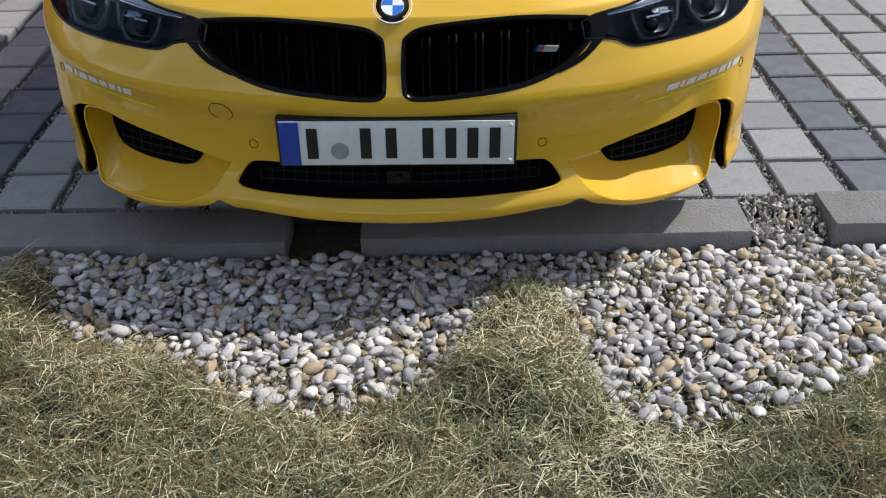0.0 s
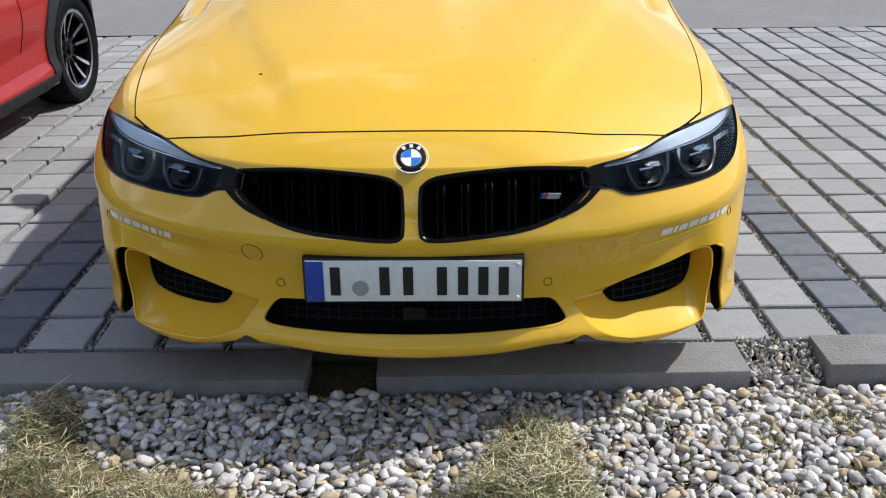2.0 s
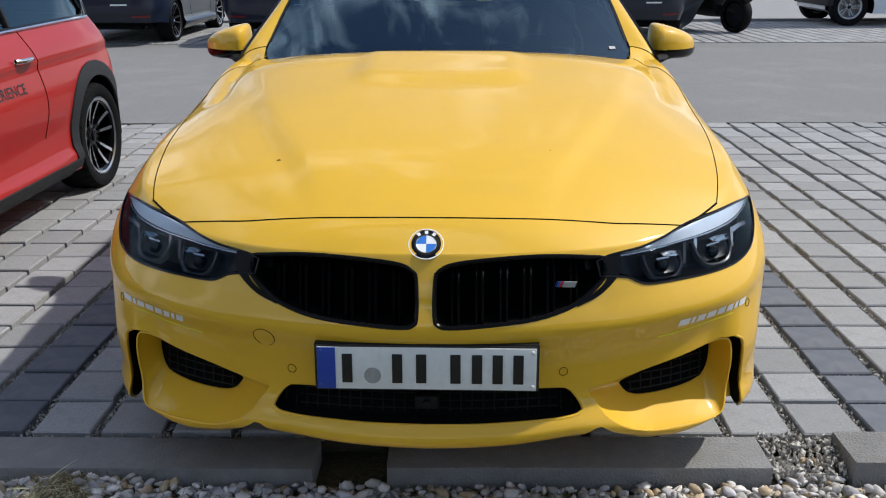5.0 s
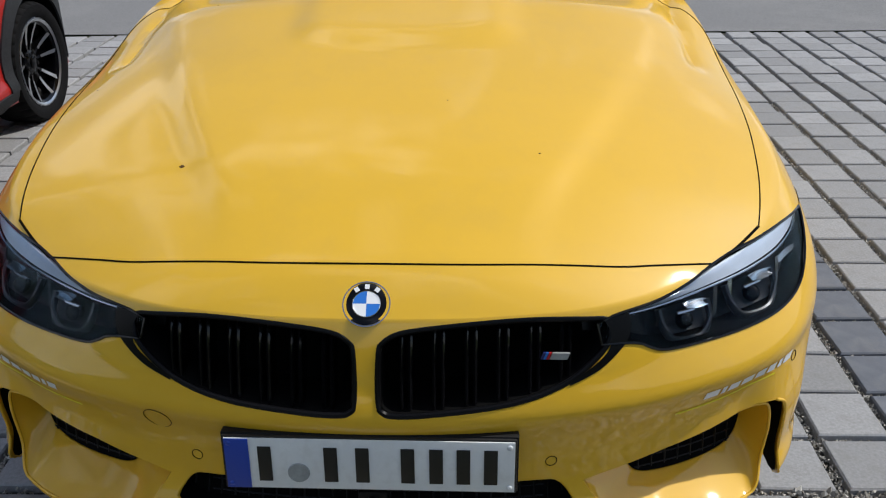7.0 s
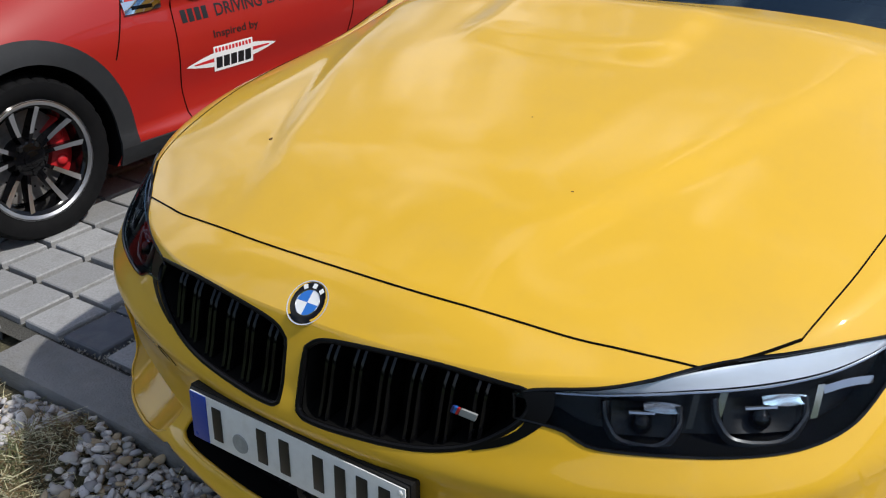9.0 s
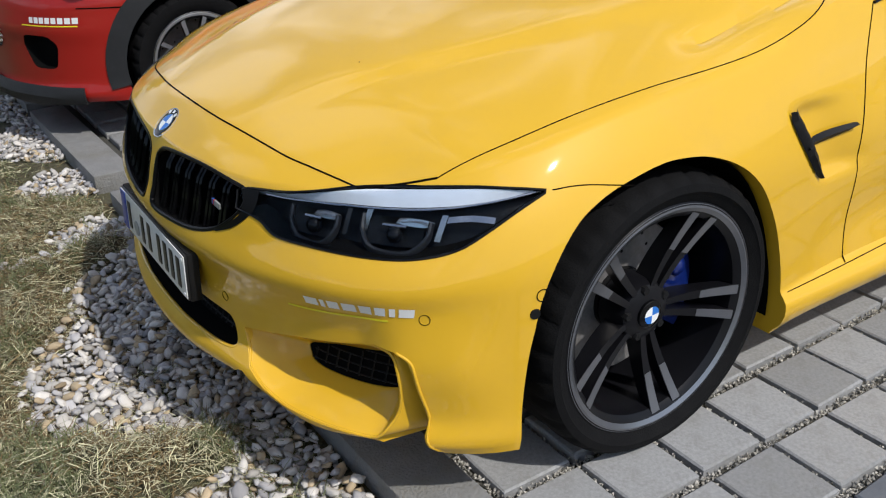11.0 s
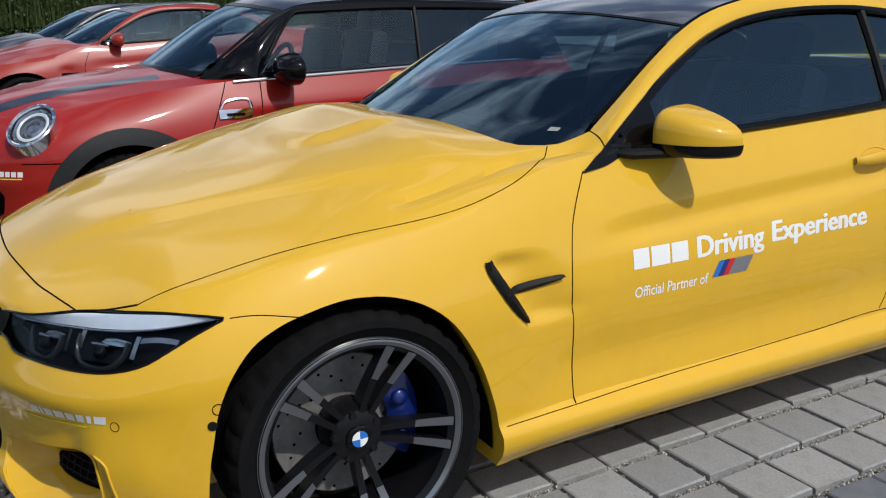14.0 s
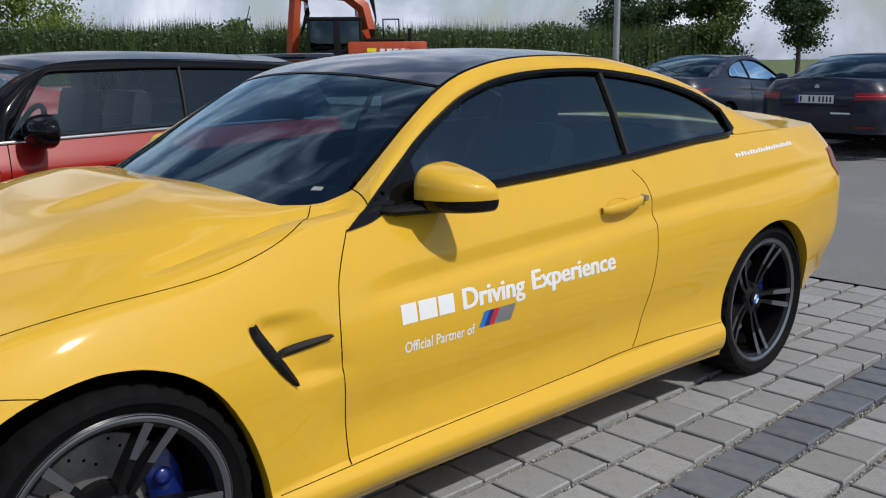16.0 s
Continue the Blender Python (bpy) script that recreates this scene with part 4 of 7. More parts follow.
def seats(car, sh, ys=(2.35,), rear=3.05):
    for s in (1, -1):
        for y in ys:
            b = bmesh.new()
            box(b, (s * .37, y, .52), (.48, .50, .16), .05)
            box(b, (s * .37, y + .30, .82), (.46, .14, .60), .06, Matrix.Rotation(-.25, 4, "X"))
            box(b, (s * .37, y + .40, 1.16), (.25, .10, .18), .04, Matrix.Rotation(-.2, 4, "X"))
            part("seat", b, M_CLOTH, car, "black leather front seat with headrest")
    b = bmesh.new()
    box(b, (0, rear + .25, .70), (1.15, .16, .5), .05, Matrix.Rotation(-.4, 4, "X"))
    for s in (1, -1):
        box(b, (s * .35, rear + .36, 1.0), (.26, .09, .14), .035)
    part("rear_bench", b, M_CLOTH, car)


def interior(car, sh):
    sp = sh.spec
    ya, yb = sp["cabin"]
    b = bmesh.new()
    zf = sh.sill(ya)
    n = 24
    def dash(u, v):
        x = (u * 2 - 1) * (.56 + .12 * v)
        y = sp["roof"][0][0] + .10 + .52 * v + .06 * (u * 2 - 1) ** 2
        return Vector((x, y, zf - .025 + .018 * math.sin(v * math.pi) + .03 * math.exp(-((x + -.37) / .2) ** 2) * v - .12 * smooth(.85, 1, v)))
    part("dashboard", grid(dash, n, 12), M_DASH, car, "black dashboard")
    b = bmesh.new()
    ring = [Vector((.37 + .185 * math.cos(t), 0, .185 * math.sin(t))) for t in [2 * math.pi * i / 32 for i in range(32)]]
    rot = Matrix.Translation((0, ya + .42, zf + .0)) @ Matrix.Rotation(radians(-25), 4, "X")
    tube(b, [rot @ p for p in ring], .016, 8, closed=True)
    tube(b, [rot @ Vector((.19, 0, 0)), rot @ Vector((.55, 0, 0))], .02, 6, flat=.5)
    box(b, rot @ Vector((.37, 0, 0)), (.13, .05, .12), .03)
    part("steering_wheel", b, M_BLACK, car)
    b = bmesh.new()
    m = sh.screen(0, sp["header"] - .16)
    box(b, m + Vector((0, .03, -.06)), (.24, .04, .065), .015)
    tube(b, [m + Vector((0, .02, -.005)), m + Vector((0, .03, -.05))], .014, 8)
    part("inner_mirror", b, M_BLACK, car)
    # door tops inside the panes
    for s in (1, -1):
        def door_top(u, v):
            q = sh.q_at(ya + .14 + (yb - ya - .12) * u)
            return Vector((s * (q[0] - .075 + .052 * v), q[1], q[2] + .003 + .026 * v * v))
        part("door_top_trim", grid(door_top, 30, 2), M_DASH, car)
    # dark trim lining the cabin
    def tub(u, v):
        t = 2 * math.pi * u
        x, y = .735 * abs(math.cos(t)) ** .25 * math.copysign(1, math.cos(t)), (ya + yb) / 2 + (yb - ya) / 2 * .985 * abs(math.sin(t)) ** .25 * math.copysign(1, math.sin(t))
        return Vector((x, y, .34 + (sh.sill(y) + .0 - .34) * v))
    b = grid(tub, 64, 4, close_u=True)
    floor_ring = [v for v in b.verts if abs(v.co.z - .34) < 1e-4]
    bmesh.ops.contextual_create(b, geom=floor_ring)
    part("cabin_lining", b, M_DASH, car)


def plate(parent, m, bars, w=.52, h=.112, name="number_plate"):
    """A number plate facing its own -y: white board, blue band, and plain bars for what is written on it."""
    o = new(name)
    o.parent = parent
    o.matrix_basis = m
    o["label"] = "white number plate with blue band and black bars"
    b = bmesh.new()
    box(b, (0, .004, 0), (w, .008, h), .0035)
    part("plate_board", b, M_INK, o)
    b = bmesh.new()
    box(b, (0, -.001, 0), (w - .008, .003, h - .008), .001)
    part("plate_face", b, M_PLATE, o)
    b = bmesh.new()
    box(b, (-w / 2 + .026, -.0032, 0), (.043, .002, h - .010), .0005)
    part("plate_band", b, M_PLATE_BLUE, o, "blue band")
    for x, bw, bh in bars:
        b = bmesh.new()
        box(b, (x, -.0035, 0), (bw, .002, bh), .0008)
        part("plate_bar", b, M_INK, o)
    return o


PLATE_BARS = [(x, .024, .072) for x in (-.185, -.068, -.012, .068, .118, .166, .214)]


# ---- the yellow coupe ----
coupe = Shape(COUPE)
YEL = thing("yellow_coupe", "bright yellow sports coupe with dark roof parked on concrete pavers", "car")
body = part("body", coupe.body_mesh(), M_YELLOW, YEL, "bright yellow painted body")
skin = Skin(body.data)

KIDNEY = [(.021, .615), (.030, .635), (.060, .650), (.131, .659), (.22, .664), (.299, .664), (.380, .657), (.420, .648), (.420, .612), (.388, .578), (.34, .548), (.255, .525), (.131, .513),
          (.055, .509), (.028, .515), (.020, .535)]
CENTRE_INTAKE = [(-.324, .342), (.324, .342), (.352, .325), (.382, .280), (.365, .268), (.304, .262), (.15, .256), (0, .254), (-.15, .256), (-.304, .262), (-.365, .268), (-.382, .280), (-.352, .325)]
SIDE_INTAKE = [(.388, .324), (.465, .342), (.549, .364), (.638, .381), (.697, .392), (.735, .398), (.760, .392), (.772, .364), (.775, .305), (.766, .236), (.756, .206), (.738, .196), (.69, .199), (.62, .203),
               (.55, .208), (.494, .224), (.439, .255), (.411, .288)]
# where the tray of the side intake ends, at its mesh
SIDE_MESH = [(.485, .292), (.52, .304), (.575, .318), (.64, .328), (.70, .342), (.722, .358), (.731, .362), (.735, .340), (.734, .308), (.728, .284), (.718, .270), (.695, .260), (.65, .254), (.60, .252),
             (.56, .253), (.53, .256), (.505, .264), (.490, .278)]
# the whole opening, with the air slit outside the vane
SIDE_OPEN = [(.388, .324), (.465, .342), (.549, .364), (.638, .381), (.697, .394), (.735, .404), (.776, .401), (.798, .386), (.806, .36), (.812, .285), (.818, .219), (.828, .157), (.829, .10), (.740, .10), (.738, .196), (.69, .199),
             (.62, .203), (.55, .208), (.494, .224), (.439, .255), (.411, .288)]
# lower edge of the bumper: centre lip, notch, corner lip, fin
UNDER = [(0, .190), (.144, .195), (.294, .206), (.375, .218), (.410, .238), (.424, .240), (.457, .218), (.535, .178), (.61, .175), (.68, .176), (.735, .172)]
# headlamp: heights of its upper and lower edge and of the bright brow, along the corner of the car
HEAD_TOP = [(.408, .645), (.443, .655), (.545, .664), (.688, .688), (.835, .701), (.915, .704), (.99, .699), (1.028, .693)]
HEAD_LOW = [(.408, .611), (.46, .606), (.487, .600), (.512, .586), (.54, .581), (.615, .580), (.765, .581), (.845, .588), (.91, .606), (.952, .634), (.99, .664), (1.028, .691)]
BROW_LOW = [(.408, .640), (.45, .645), (.54, .647), (.65, .652), (.765, .655), (.87, .664), (.95, .677), (1.0, .687), (1.028, .6925)]
HD = Vector((-.5, .866, 0))
HE = Vector((.866, .5, 0))


def lamp_point(h, z, depth=0.0):
    return skin.at(HE * h - HD * 2 + Vector((0, 0, z)), HD) + HD * depth


def across(h, t, low, top, depth):
    a, c = spline(low, h), spline(top, h)
    return lamp_point(h, a + (c - a) * t, depth)


tools = {"yellow": [wheel_tool(COUPE, i) for i in (0, 1)], "a": [], "b": [], "c": [], "slit": []}
tools["a"].append(prism(bmesh.new(), rounded(CENTRE_INTAKE, .35), .36, Matrix.Translation((0, -.2, 0))))
for s in (1, -1):
    for line, back, kind in ((KIDNEY, .20, "a"), (SIDE_OPEN, .40, "slit")):
        tools[kind].append(prism(bmesh.new(), [(s * x, z) for x, z in line], .25 + back, Matrix.Translation((0, -.25, 0))))
    b = bmesh.new()
    hs = [.408 + (1.028 - .408) * i / 26 for i in range(27)]
    ring = [(h, spline(HEAD_TOP, h) - .001) for h in hs] + [(h, spline(HEAD_LOW, h) + .001) for h in hs[-2:0:-1]]
    front_ring = [b.verts.new(HE * h - HD * .6 + Vector((0, 0, z))) for h, z in ring]
    back_ring = [b.verts.new(HE * h + HD * (-.02 + .18 * (h - .4) / .65) + HD * .07 + Vector((0, 0, z))) for h, z in ring]
    b.faces.new(front_ring)
    b.faces.new(back_ring[::-1])
    for i in range(len(ring)):
        j = (i + 1) % len(ring)
        b.faces.new((front_ring[i], back_ring[i], back_ring[j], front_ring[j]))
    for v in b.verts:
        v.co.x *= s
    tools["b"].append(b)
half = [(.42, -1.40), (.60, -1.425), (.652, -1.452), (.682, -1.52), (.684, -1.58), (.695, -1.66), (.742, -1.80), (.742, -3.42), (.60, -3.60)]
plan = [(-x, y) for x, y in half] + half[::-1]
tools["c"].append(prism(bmesh.new(), plan, .8, Matrix.Translation((0, 0, .36)) @ Matrix.Rotation(math.pi / 2, 4, "X")))
tools["slit"].append(prism(bmesh.new(), [(-x, z) for x, z in UNDER[:0:-1]] + UNDER + [(.735, -.1), (-.735, -.1)], .80, Matrix.Translation((0, -.35, 0))))
for kind, t in tools.items():
    if kind == "slit":
        for c in t:
            cut(body, [c])
    else:
        cut(body, [join(t)], None if kind == "yellow" else M_CAVITY)

greenhouse(YEL, coupe, M_YELLOW, M_CARBON, M_SCREEN, M_GLASS, M_GLASS_DARK)
interior(YEL, coupe)
seats(YEL, coupe)
for y, st in ((COUPE["wheels"][0], -.5), (COUPE["wheels"][1], 0)):
    for s in (1, -1):
        m = Matrix.Translation((s * (COUPE["track"] - .125), y, COUPE["hub_z"])) @ Matrix.Rotation(radians(-st if s > 0 else 180 - st), 4, "Z")
        wheel(YEL, m, COUPE, "double", M_BLUE, turn=radians(-8) if s > 0 else .3)
        ay, az, ar = arch_of(COUPE, 0 if y < 2 else 1)
        if y < 2:
            edge = [Vector((p.x + .004 * (1 if p.x < ay else -1), max(.21, p.y - .003))) for p in curve_points(COUPE["front_arch"], 73)]
        else:
            edge = [Vector((ay - (ar - .004) * math.cos(math.pi * (-.20 + 1.40 * k / 72)), max(.33, az + (ar - .004) * math.sin(math.pi * (-.20 + 1.40 * k / 72))))) for k in range(73)]
        def lined(u, v, s=s, edge=edge):
            p = edge[int(round(u * 72))]
            if v > .76:
                p = p.lerp(Vector((ay, .30)), (v - .75) * 4)
            return Vector((s * (.888 - .29 * min(1, v / .75)), p.x, p.y))
        part("wheel_well_liner", grid(lined, 72, 4), M_CAVITY, YEL)

# kidney grilles
def kidney(s):
    xs = [x for x, z in KIDNEY]
    ring = [skin.front(s * p.x, p.y, -.004) for p in curve_points(KIDNEY, 64, True)]
    g = new("kidney_grille")
    g.parent = YEL
    g["label"] = "gloss black kidney-shaped grille with double slats"
    part("grille_frame", tube(bmesh.new(), ring, .006, 8, closed=True), M_BLACK_SATIN, g)
    b = grid(lambda u, v: ring[int(round(u * 64)) % 64] + Vector((0, .004 + .106 * v, 0)) - (ring[int(round(u * 64)) % 64] - Vector((s * .21, ring[0].y, .585))) * .03, 64, 1)
    part("grille_liner", b, M_CAVITY, g)
    b = bmesh.new()
    b.faces.new([b.verts.new((p.x, p.y + .108, p.z)) for p in ring])
    part("grille_back", b, M_CAVITY, g)
    top = [(.02, .63), (.06, .648), (.131, .657), (.299, .662), (.38, .655), (.412, .64)]
    low = [(.02, .515), (.131, .514), (.255, .527), (.34, .550), (.383, .58), (.412, .615)]
    for x in (.068, .124, .180, .235, .290, .344):
        for d in (-.0075, .0075):
            b = bmesh.new()
            z0, z1 = spline(low, x + d), spline(top, x + d)
            pts = [skin.front(s * (x + d), z0 + (z1 - z0) * i / 8) + Vector((0, .016 + .016 * smooth(.78, 1, i / 8), 0)) for i in range(9)]
            prev = None
            for p in pts:
                r = [b.verts.new(p + Vector(o)) for o in ((-.0035, 0, 0), (0, -.004, 0), (.0035, 0, 0), (.0035, .045, 0), (-.0035, .045, 0))]
                if prev:
                    for a in range(5):
                        b.faces.new((prev[a], prev[(a + 1) % 5], r[(a + 1) % 5], r[a]))
                prev = r
            bmesh.ops.recalc_face_normals(b, faces=b.faces)
            part("slat", b, M_BLACK_GLOSS, g)
    return g


grilles = {s: kidney(s) for s in (1, -1)}
for s in (1, -1):
    # black shoulder between grille and headlamp
    in_side, out_side = [(.408, .652), (.421, .63), (.419, .60), (.388, .574), (.35, .550)], [(.455, .655), (.458, .63), (.448, .605), (.405, .569), (.352, .547)]
    p_in, p_out = curve_points(in_side, 17), curve_points(out_side, 17)
    def shoulder(u, v, s=s):
        q = p_in[int(round(u * 16))].lerp(p_out[int(round(u * 16))], v)
        return skin.front(s * q.x, q.y, .0018)
    part("grille_shoulder", grid(shoulder, 16, 3, flip=s < 0), M_BLACK_SATIN, grilles[s])
# model badge in the grille: slanted stripes and a plain silver block
for i, (mat, w) in enumerate(((M_MNAVY, .004), (M_MBLUE, .004), (M_MRED, .004), (M_SEAL, .030))):
    b = bmesh.new()
    x0 = .300 + (0, .005, .010, .016)[i]
    prism(b, [(x0, .590), (x0 + w, .590), (x0 + w + .005, .603), (x0 + .005, .603)], .004, Matrix.Translation((0, skin.front(.31, .598).y + .010, 0)))
    part("badge_stripe", b, mat, grilles[1])

# mesh behind the lower openings
def mesh_back(name, outline, depth, s=1, liner=False):
    b = bmesh.new()
    ring = [skin.front(s * p.x, p.y) for p in curve_points(outline, 60, True)]
    b.faces.new([b.verts.new((p.x, p.y + depth, p.z)) for p in ring])
    bmesh.ops.triangulate(b, faces=b.faces)
    o = part(name, b, M_CAVITY, YEL, "black honeycomb intake mesh")
    if liner:
        mid = Vector((0, ring[0].y, .30))
        b = grid(lambda u, v: ring[int(round(u * 60)) % 60] + Vector((0, .004 + (depth - .004) * v, 0)) - (ring[int(round(u * 60)) % 60] - mid) * .012, 60, 1)
        part("intake_liner", b, M_CAVITY, o)
    x0, x1 = min(abs(p.x) if liner is False else p.x for p in ring), max(abs(p.x) for p in ring)
    z0, z1 = min(p.z for p in ring), max(p.z for p in ring)
    rows = int((z1 - z0) / .020)
    for i in range(1, rows + 1):
        z = z0 + (z1 - z0) * i / (rows + 1)
        pts = [skin.front(s * (x0 + (x1 - x0) * k / 12), z) + Vector((0, depth - .006, 0)) for k in range(13)]
        pts = [p for p in pts if inside(p.x, p.z, ring)]
        if len(pts) > 2:
            part("mesh_bar", tube(bmesh.new(), pts, .0022, 4), M_BLACK, o)
    cols = int((x1 - x0) / .028)
    for i in range(1, cols + 1):
        x = s * (x0 + (x1 - x0) * i / (cols + 1))
        pts = [skin.front(x, z0 + (z1 - z0) * k / 8) + Vector((0, depth - .006, 0)) for k in range(9)]
        pts = [p for p in pts if inside(p.x, p.z, ring)]
        if len(pts) > 2:
            part("mesh_bar", tube(bmesh.new(), pts, .0022, 4), M_BLACK, o)


def inside(x, z, ring):
    hit = False
    for a, c in zip(ring, ring[1:] + ring[:1]):
        if (a.z > z) != (c.z > z) and x < a.x + (z - a.z) / (c.z - a.z) * (c.x - a.x):
            hit = not hit
    return hit


mesh_back("centre_intake_mesh", CENTRE_INTAKE, .06, 1, True)
b = bmesh.new()
box(b, (0, .075, .305), (.055, .03, .035), .006)
bmesh.ops.create_cone(b, cap_ends=True, segments=20, radius1=.011, radius2=.009, depth=.012, matrix=Matrix.Translation((0, .058, .305)) @ Matrix.Rotation(math.pi / 2, 4, "X"))
part("front_camera", b, M_BLACK, YEL)
def vane(p):
    """How far the edge of the vane lies behind the bumper's skin."""
    return smooth(.745, .775, p.x) * .006


for s in (1, -1):
    mesh_back("side_intake_mesh", SIDE_MESH, .095, s)
    n = 120
    outer = [skin.front(s * min(p.x, .80), p.y) + Vector((0, .002 + vane(p), 0)) for p in curve_points(SIDE_INTAKE, n, True)]
    inner = [skin.front(s * p.x, p.y) + Vector((0, .093, 0)) for p in curve_points(SIDE_MESH, n, True)]
    def tray(u, v, outer=outer, inner=inner):
        i = int(round(u * n)) % n
        a, c = outer[i], inner[i]
        k = v ** 1.25
        return Vector((a.x + (c.x - a.x) * k, a.y + (c.y - a.y) * v, a.z + (c.z - a.z) * k))
    b = grid(tray, n, 10)
    tr = part("intake_tray", b, M_YELLOW, YEL, "yellow tray of the side intake", 60)
    part("tray_edge", tube(bmesh.new(), [p + Vector((0, .0035, 0)) for p in outer], .0032, 8, closed=True), M_YELLOW, tr, "rounded edge of the tray", 180)
    # back of the vane, dark air slit and the fin's thickness
    edge = [p for p in outer if abs(p.x) > .732 and p.z < .392 and p.y > skin.front(s * .70, .30).y]
    edge.sort(key=lambda p: -p.z)
    m = len(edge) - 1
    b = grid(lambda u, v: edge[int(round(u * m))] + Vector((s * .020 * v, .003 + .14 * v, -.012 * v)), m, 4)
    part("vane", thicken(b, .003), M_YELLOW, tr, "yellow outer side of the vane", 60)
    part("vane_back", grid(lambda u, v: edge[int(round(u * m))] + Vector((s * .020, .143 + .04 * v, -.012)), m, 2), M_CAVITY, tr)
    fin = [(.776, .401), (.798, .386), (.806, .36), (.812, .285), (.818, .219), (.8275, .160)]
    pts = [skin.front(s * p.x, p.y) for p in curve_points(fin, 20)]
    part("fin_edge", tube(bmesh.new(), [p + Vector((s * .0030, .0030, 0)) for p in pts], .0034, 8), M_YELLOW, YEL, "rounded front edge of the bumper fin", 180)
    part("slit_liner", grid(lambda u, v: pts[int(round(u * 19))] + Vector((-s * .0025, .008 + .13 * v, 0)), 19, 2), M_CAVITY, YEL, "black air slit")
    part("slit_back", grid(lambda u, v: pts[int(round(u * 19))].lerp(Vector((s * .73, pts[0].y, pts[int(round(u * 19))].z)), v) + Vector((0, .135, 0)), 19, 2), M_CAVITY, YEL)
ring = [skin.front(p.x, p.y) + Vector((0, .005, 0)) for p in curve_points(rounded(CENTRE_INTAKE, .35), 120, True)]
part("intake_edge", tube(bmesh.new(), ring, .005, 8, closed=True), M_YELLOW, YEL, "rounded edge of the centre intake", 180)

# headlamps
def headlamp(s):
    g = new("headlamp")
    g.parent = YEL
    g["label"] = "smoked headlamp with bright upper brow and angular light rings"
    fl = lambda p: Vector((p.x * s, p.y, p.z))
    h0, h1 = .410, 1.026
    part("lens", grid(lambda u, v: fl(across(h0 + (h1 - h0) * u, v, HEAD_LOW, HEAD_TOP, .002)), 40, 8, flip=s < 0), M_LENS, g, "clear lens")
    part("housing", grid(lambda u, v: fl(across(h0 + (h1 - h0) * u, v, HEAD_LOW, HEAD_TOP, .055)), 30, 6), M_LAMP_DARK, g)
    rim = [fl(across(h0 + (h1 - h0) * i / 40, 1, HEAD_LOW, HEAD_TOP, 0)) for i in range(41)] + [fl(across(h0 + (h1 - h0) * i / 40, 0, HEAD_LOW, HEAD_TOP, 0)) for i in range(40, -1, -1)]
    part("lamp_gasket", tube(bmesh.new(), rim, .003, 6, closed=True), M_BLACK_GLOSS, g)
    b = grid(lambda u, v: fl(across(.44 + (1.024 - .44) * u, .06 + .78 * v, BROW_LOW, HEAD_TOP, .008 + .014 * (1 - v))), 40, 6)
    part("brow", thicken(b, .004), M_LAMP_BROW, g, "silver brow strip")
    edge = [fl(across(.45 + (1.01 - .45) * i / 30, .05, BROW_LOW, HEAD_TOP, .012)) for i in range(31)]
    part("brow_edge", tube(bmesh.new(), edge, .0022, 6), M_LAMP_SILVER, g, "bright lower edge of the brow")
    # dark cheek and bright facets between the lamp pods
    for c, z0, z1, w in ((.665, .600, .650, .010), (.705, .612, .652, .012), (.852, .606, .654, .011), (.535, .606, .640, .008)):
        b = grid(lambda u, v: fl(lamp_point(c + w * u + .010 * v, z0 + (z1 - z0) * v, .030 - .014 * v)), 2, 4)
        part("reflector_facet", b, M_LAMP_SILVER if c in (.705, .852) else M_RING, g)
    for c, w in ((.60, .055), (.775, .068)):
        # faceted bright shard over each lamp pod
        zs = spline(BROW_LOW, c) - .020
        b = grid(lambda u, v: fl(lamp_point(c + w * (.05 + 1.0 * u), zs - .004 * math.sin(2.5 * u) + (.004 + .010 * u * (1 - u) * 2) * v, .016 + .012 * v)), 6, 2)
        part("chrome_shard", b, M_LAMP_SILVER, g, "bright reflector facet")
        # light ring, open at the top, round a lamp pod
        zc = spline(BROW_LOW, c) - .040
        line = [(c - w, zc + .026), (c - w * .92, zc - .006), (c - w * .55, zc - .030), (c + w * .45, zc - .033), (c + w * .95, zc - .008), (c + w, zc + .022)]
        pts = [fl(lamp_point(p.x, p.y, .024)) for p in curve_points(line, 24)]
        part("light_ring", tube(bmesh.new(), pts, .0055, 8, flat=1.4), M_RING, g, "grey light ring")
        b = grid(lambda u, v: fl(lamp_point(c - w * .8 + w * 1.6 * u, zc - .022 + .046 * v, .030 + .012 * math.sin(math.pi * u) * math.sin(math.pi * v))), 10, 6)
        part("lamp_pod", b, M_LAMP_DARK, g)
        b = bmesh.new()
        a = fl(lamp_point(c - w * .35, zc + .014, .020))
        d = fl(lamp_point(c + w * .35, zc + .014, .020))
        tube(b, [a, d], .0035, 6)
        part("reflector_bar", b, M_LAMP_SILVER, g, "bright reflector bar")
        b = bmesh.new()
        p = fl(lamp_point(c, zc - .004, .030))
        bmesh.ops.create_uvsphere(b, u_segments=18, v_segments=10, radius=.017, matrix=Matrix.Translation(p))
        part("projector", b, M_BLACK_GLOSS, g)
    b = grid(lambda u, v: fl(lamp_point(.872 + .082 * u, .640 + .004 * math.sin(u * 3) + .010 * v, .020)), 8, 2)
    part("side_reflector", b, M_LAMP_SILVER, g)
    return g


for s in (1, -1):
    headlamp(s)

# shut lines
def line(name, keys, place, n=60, r=.0015):
    pts = [place(*p) for p in curve_points(keys, n)]
    part(name, tube(bmesh.new(), pts, r, 5), M_GAP, YEL)


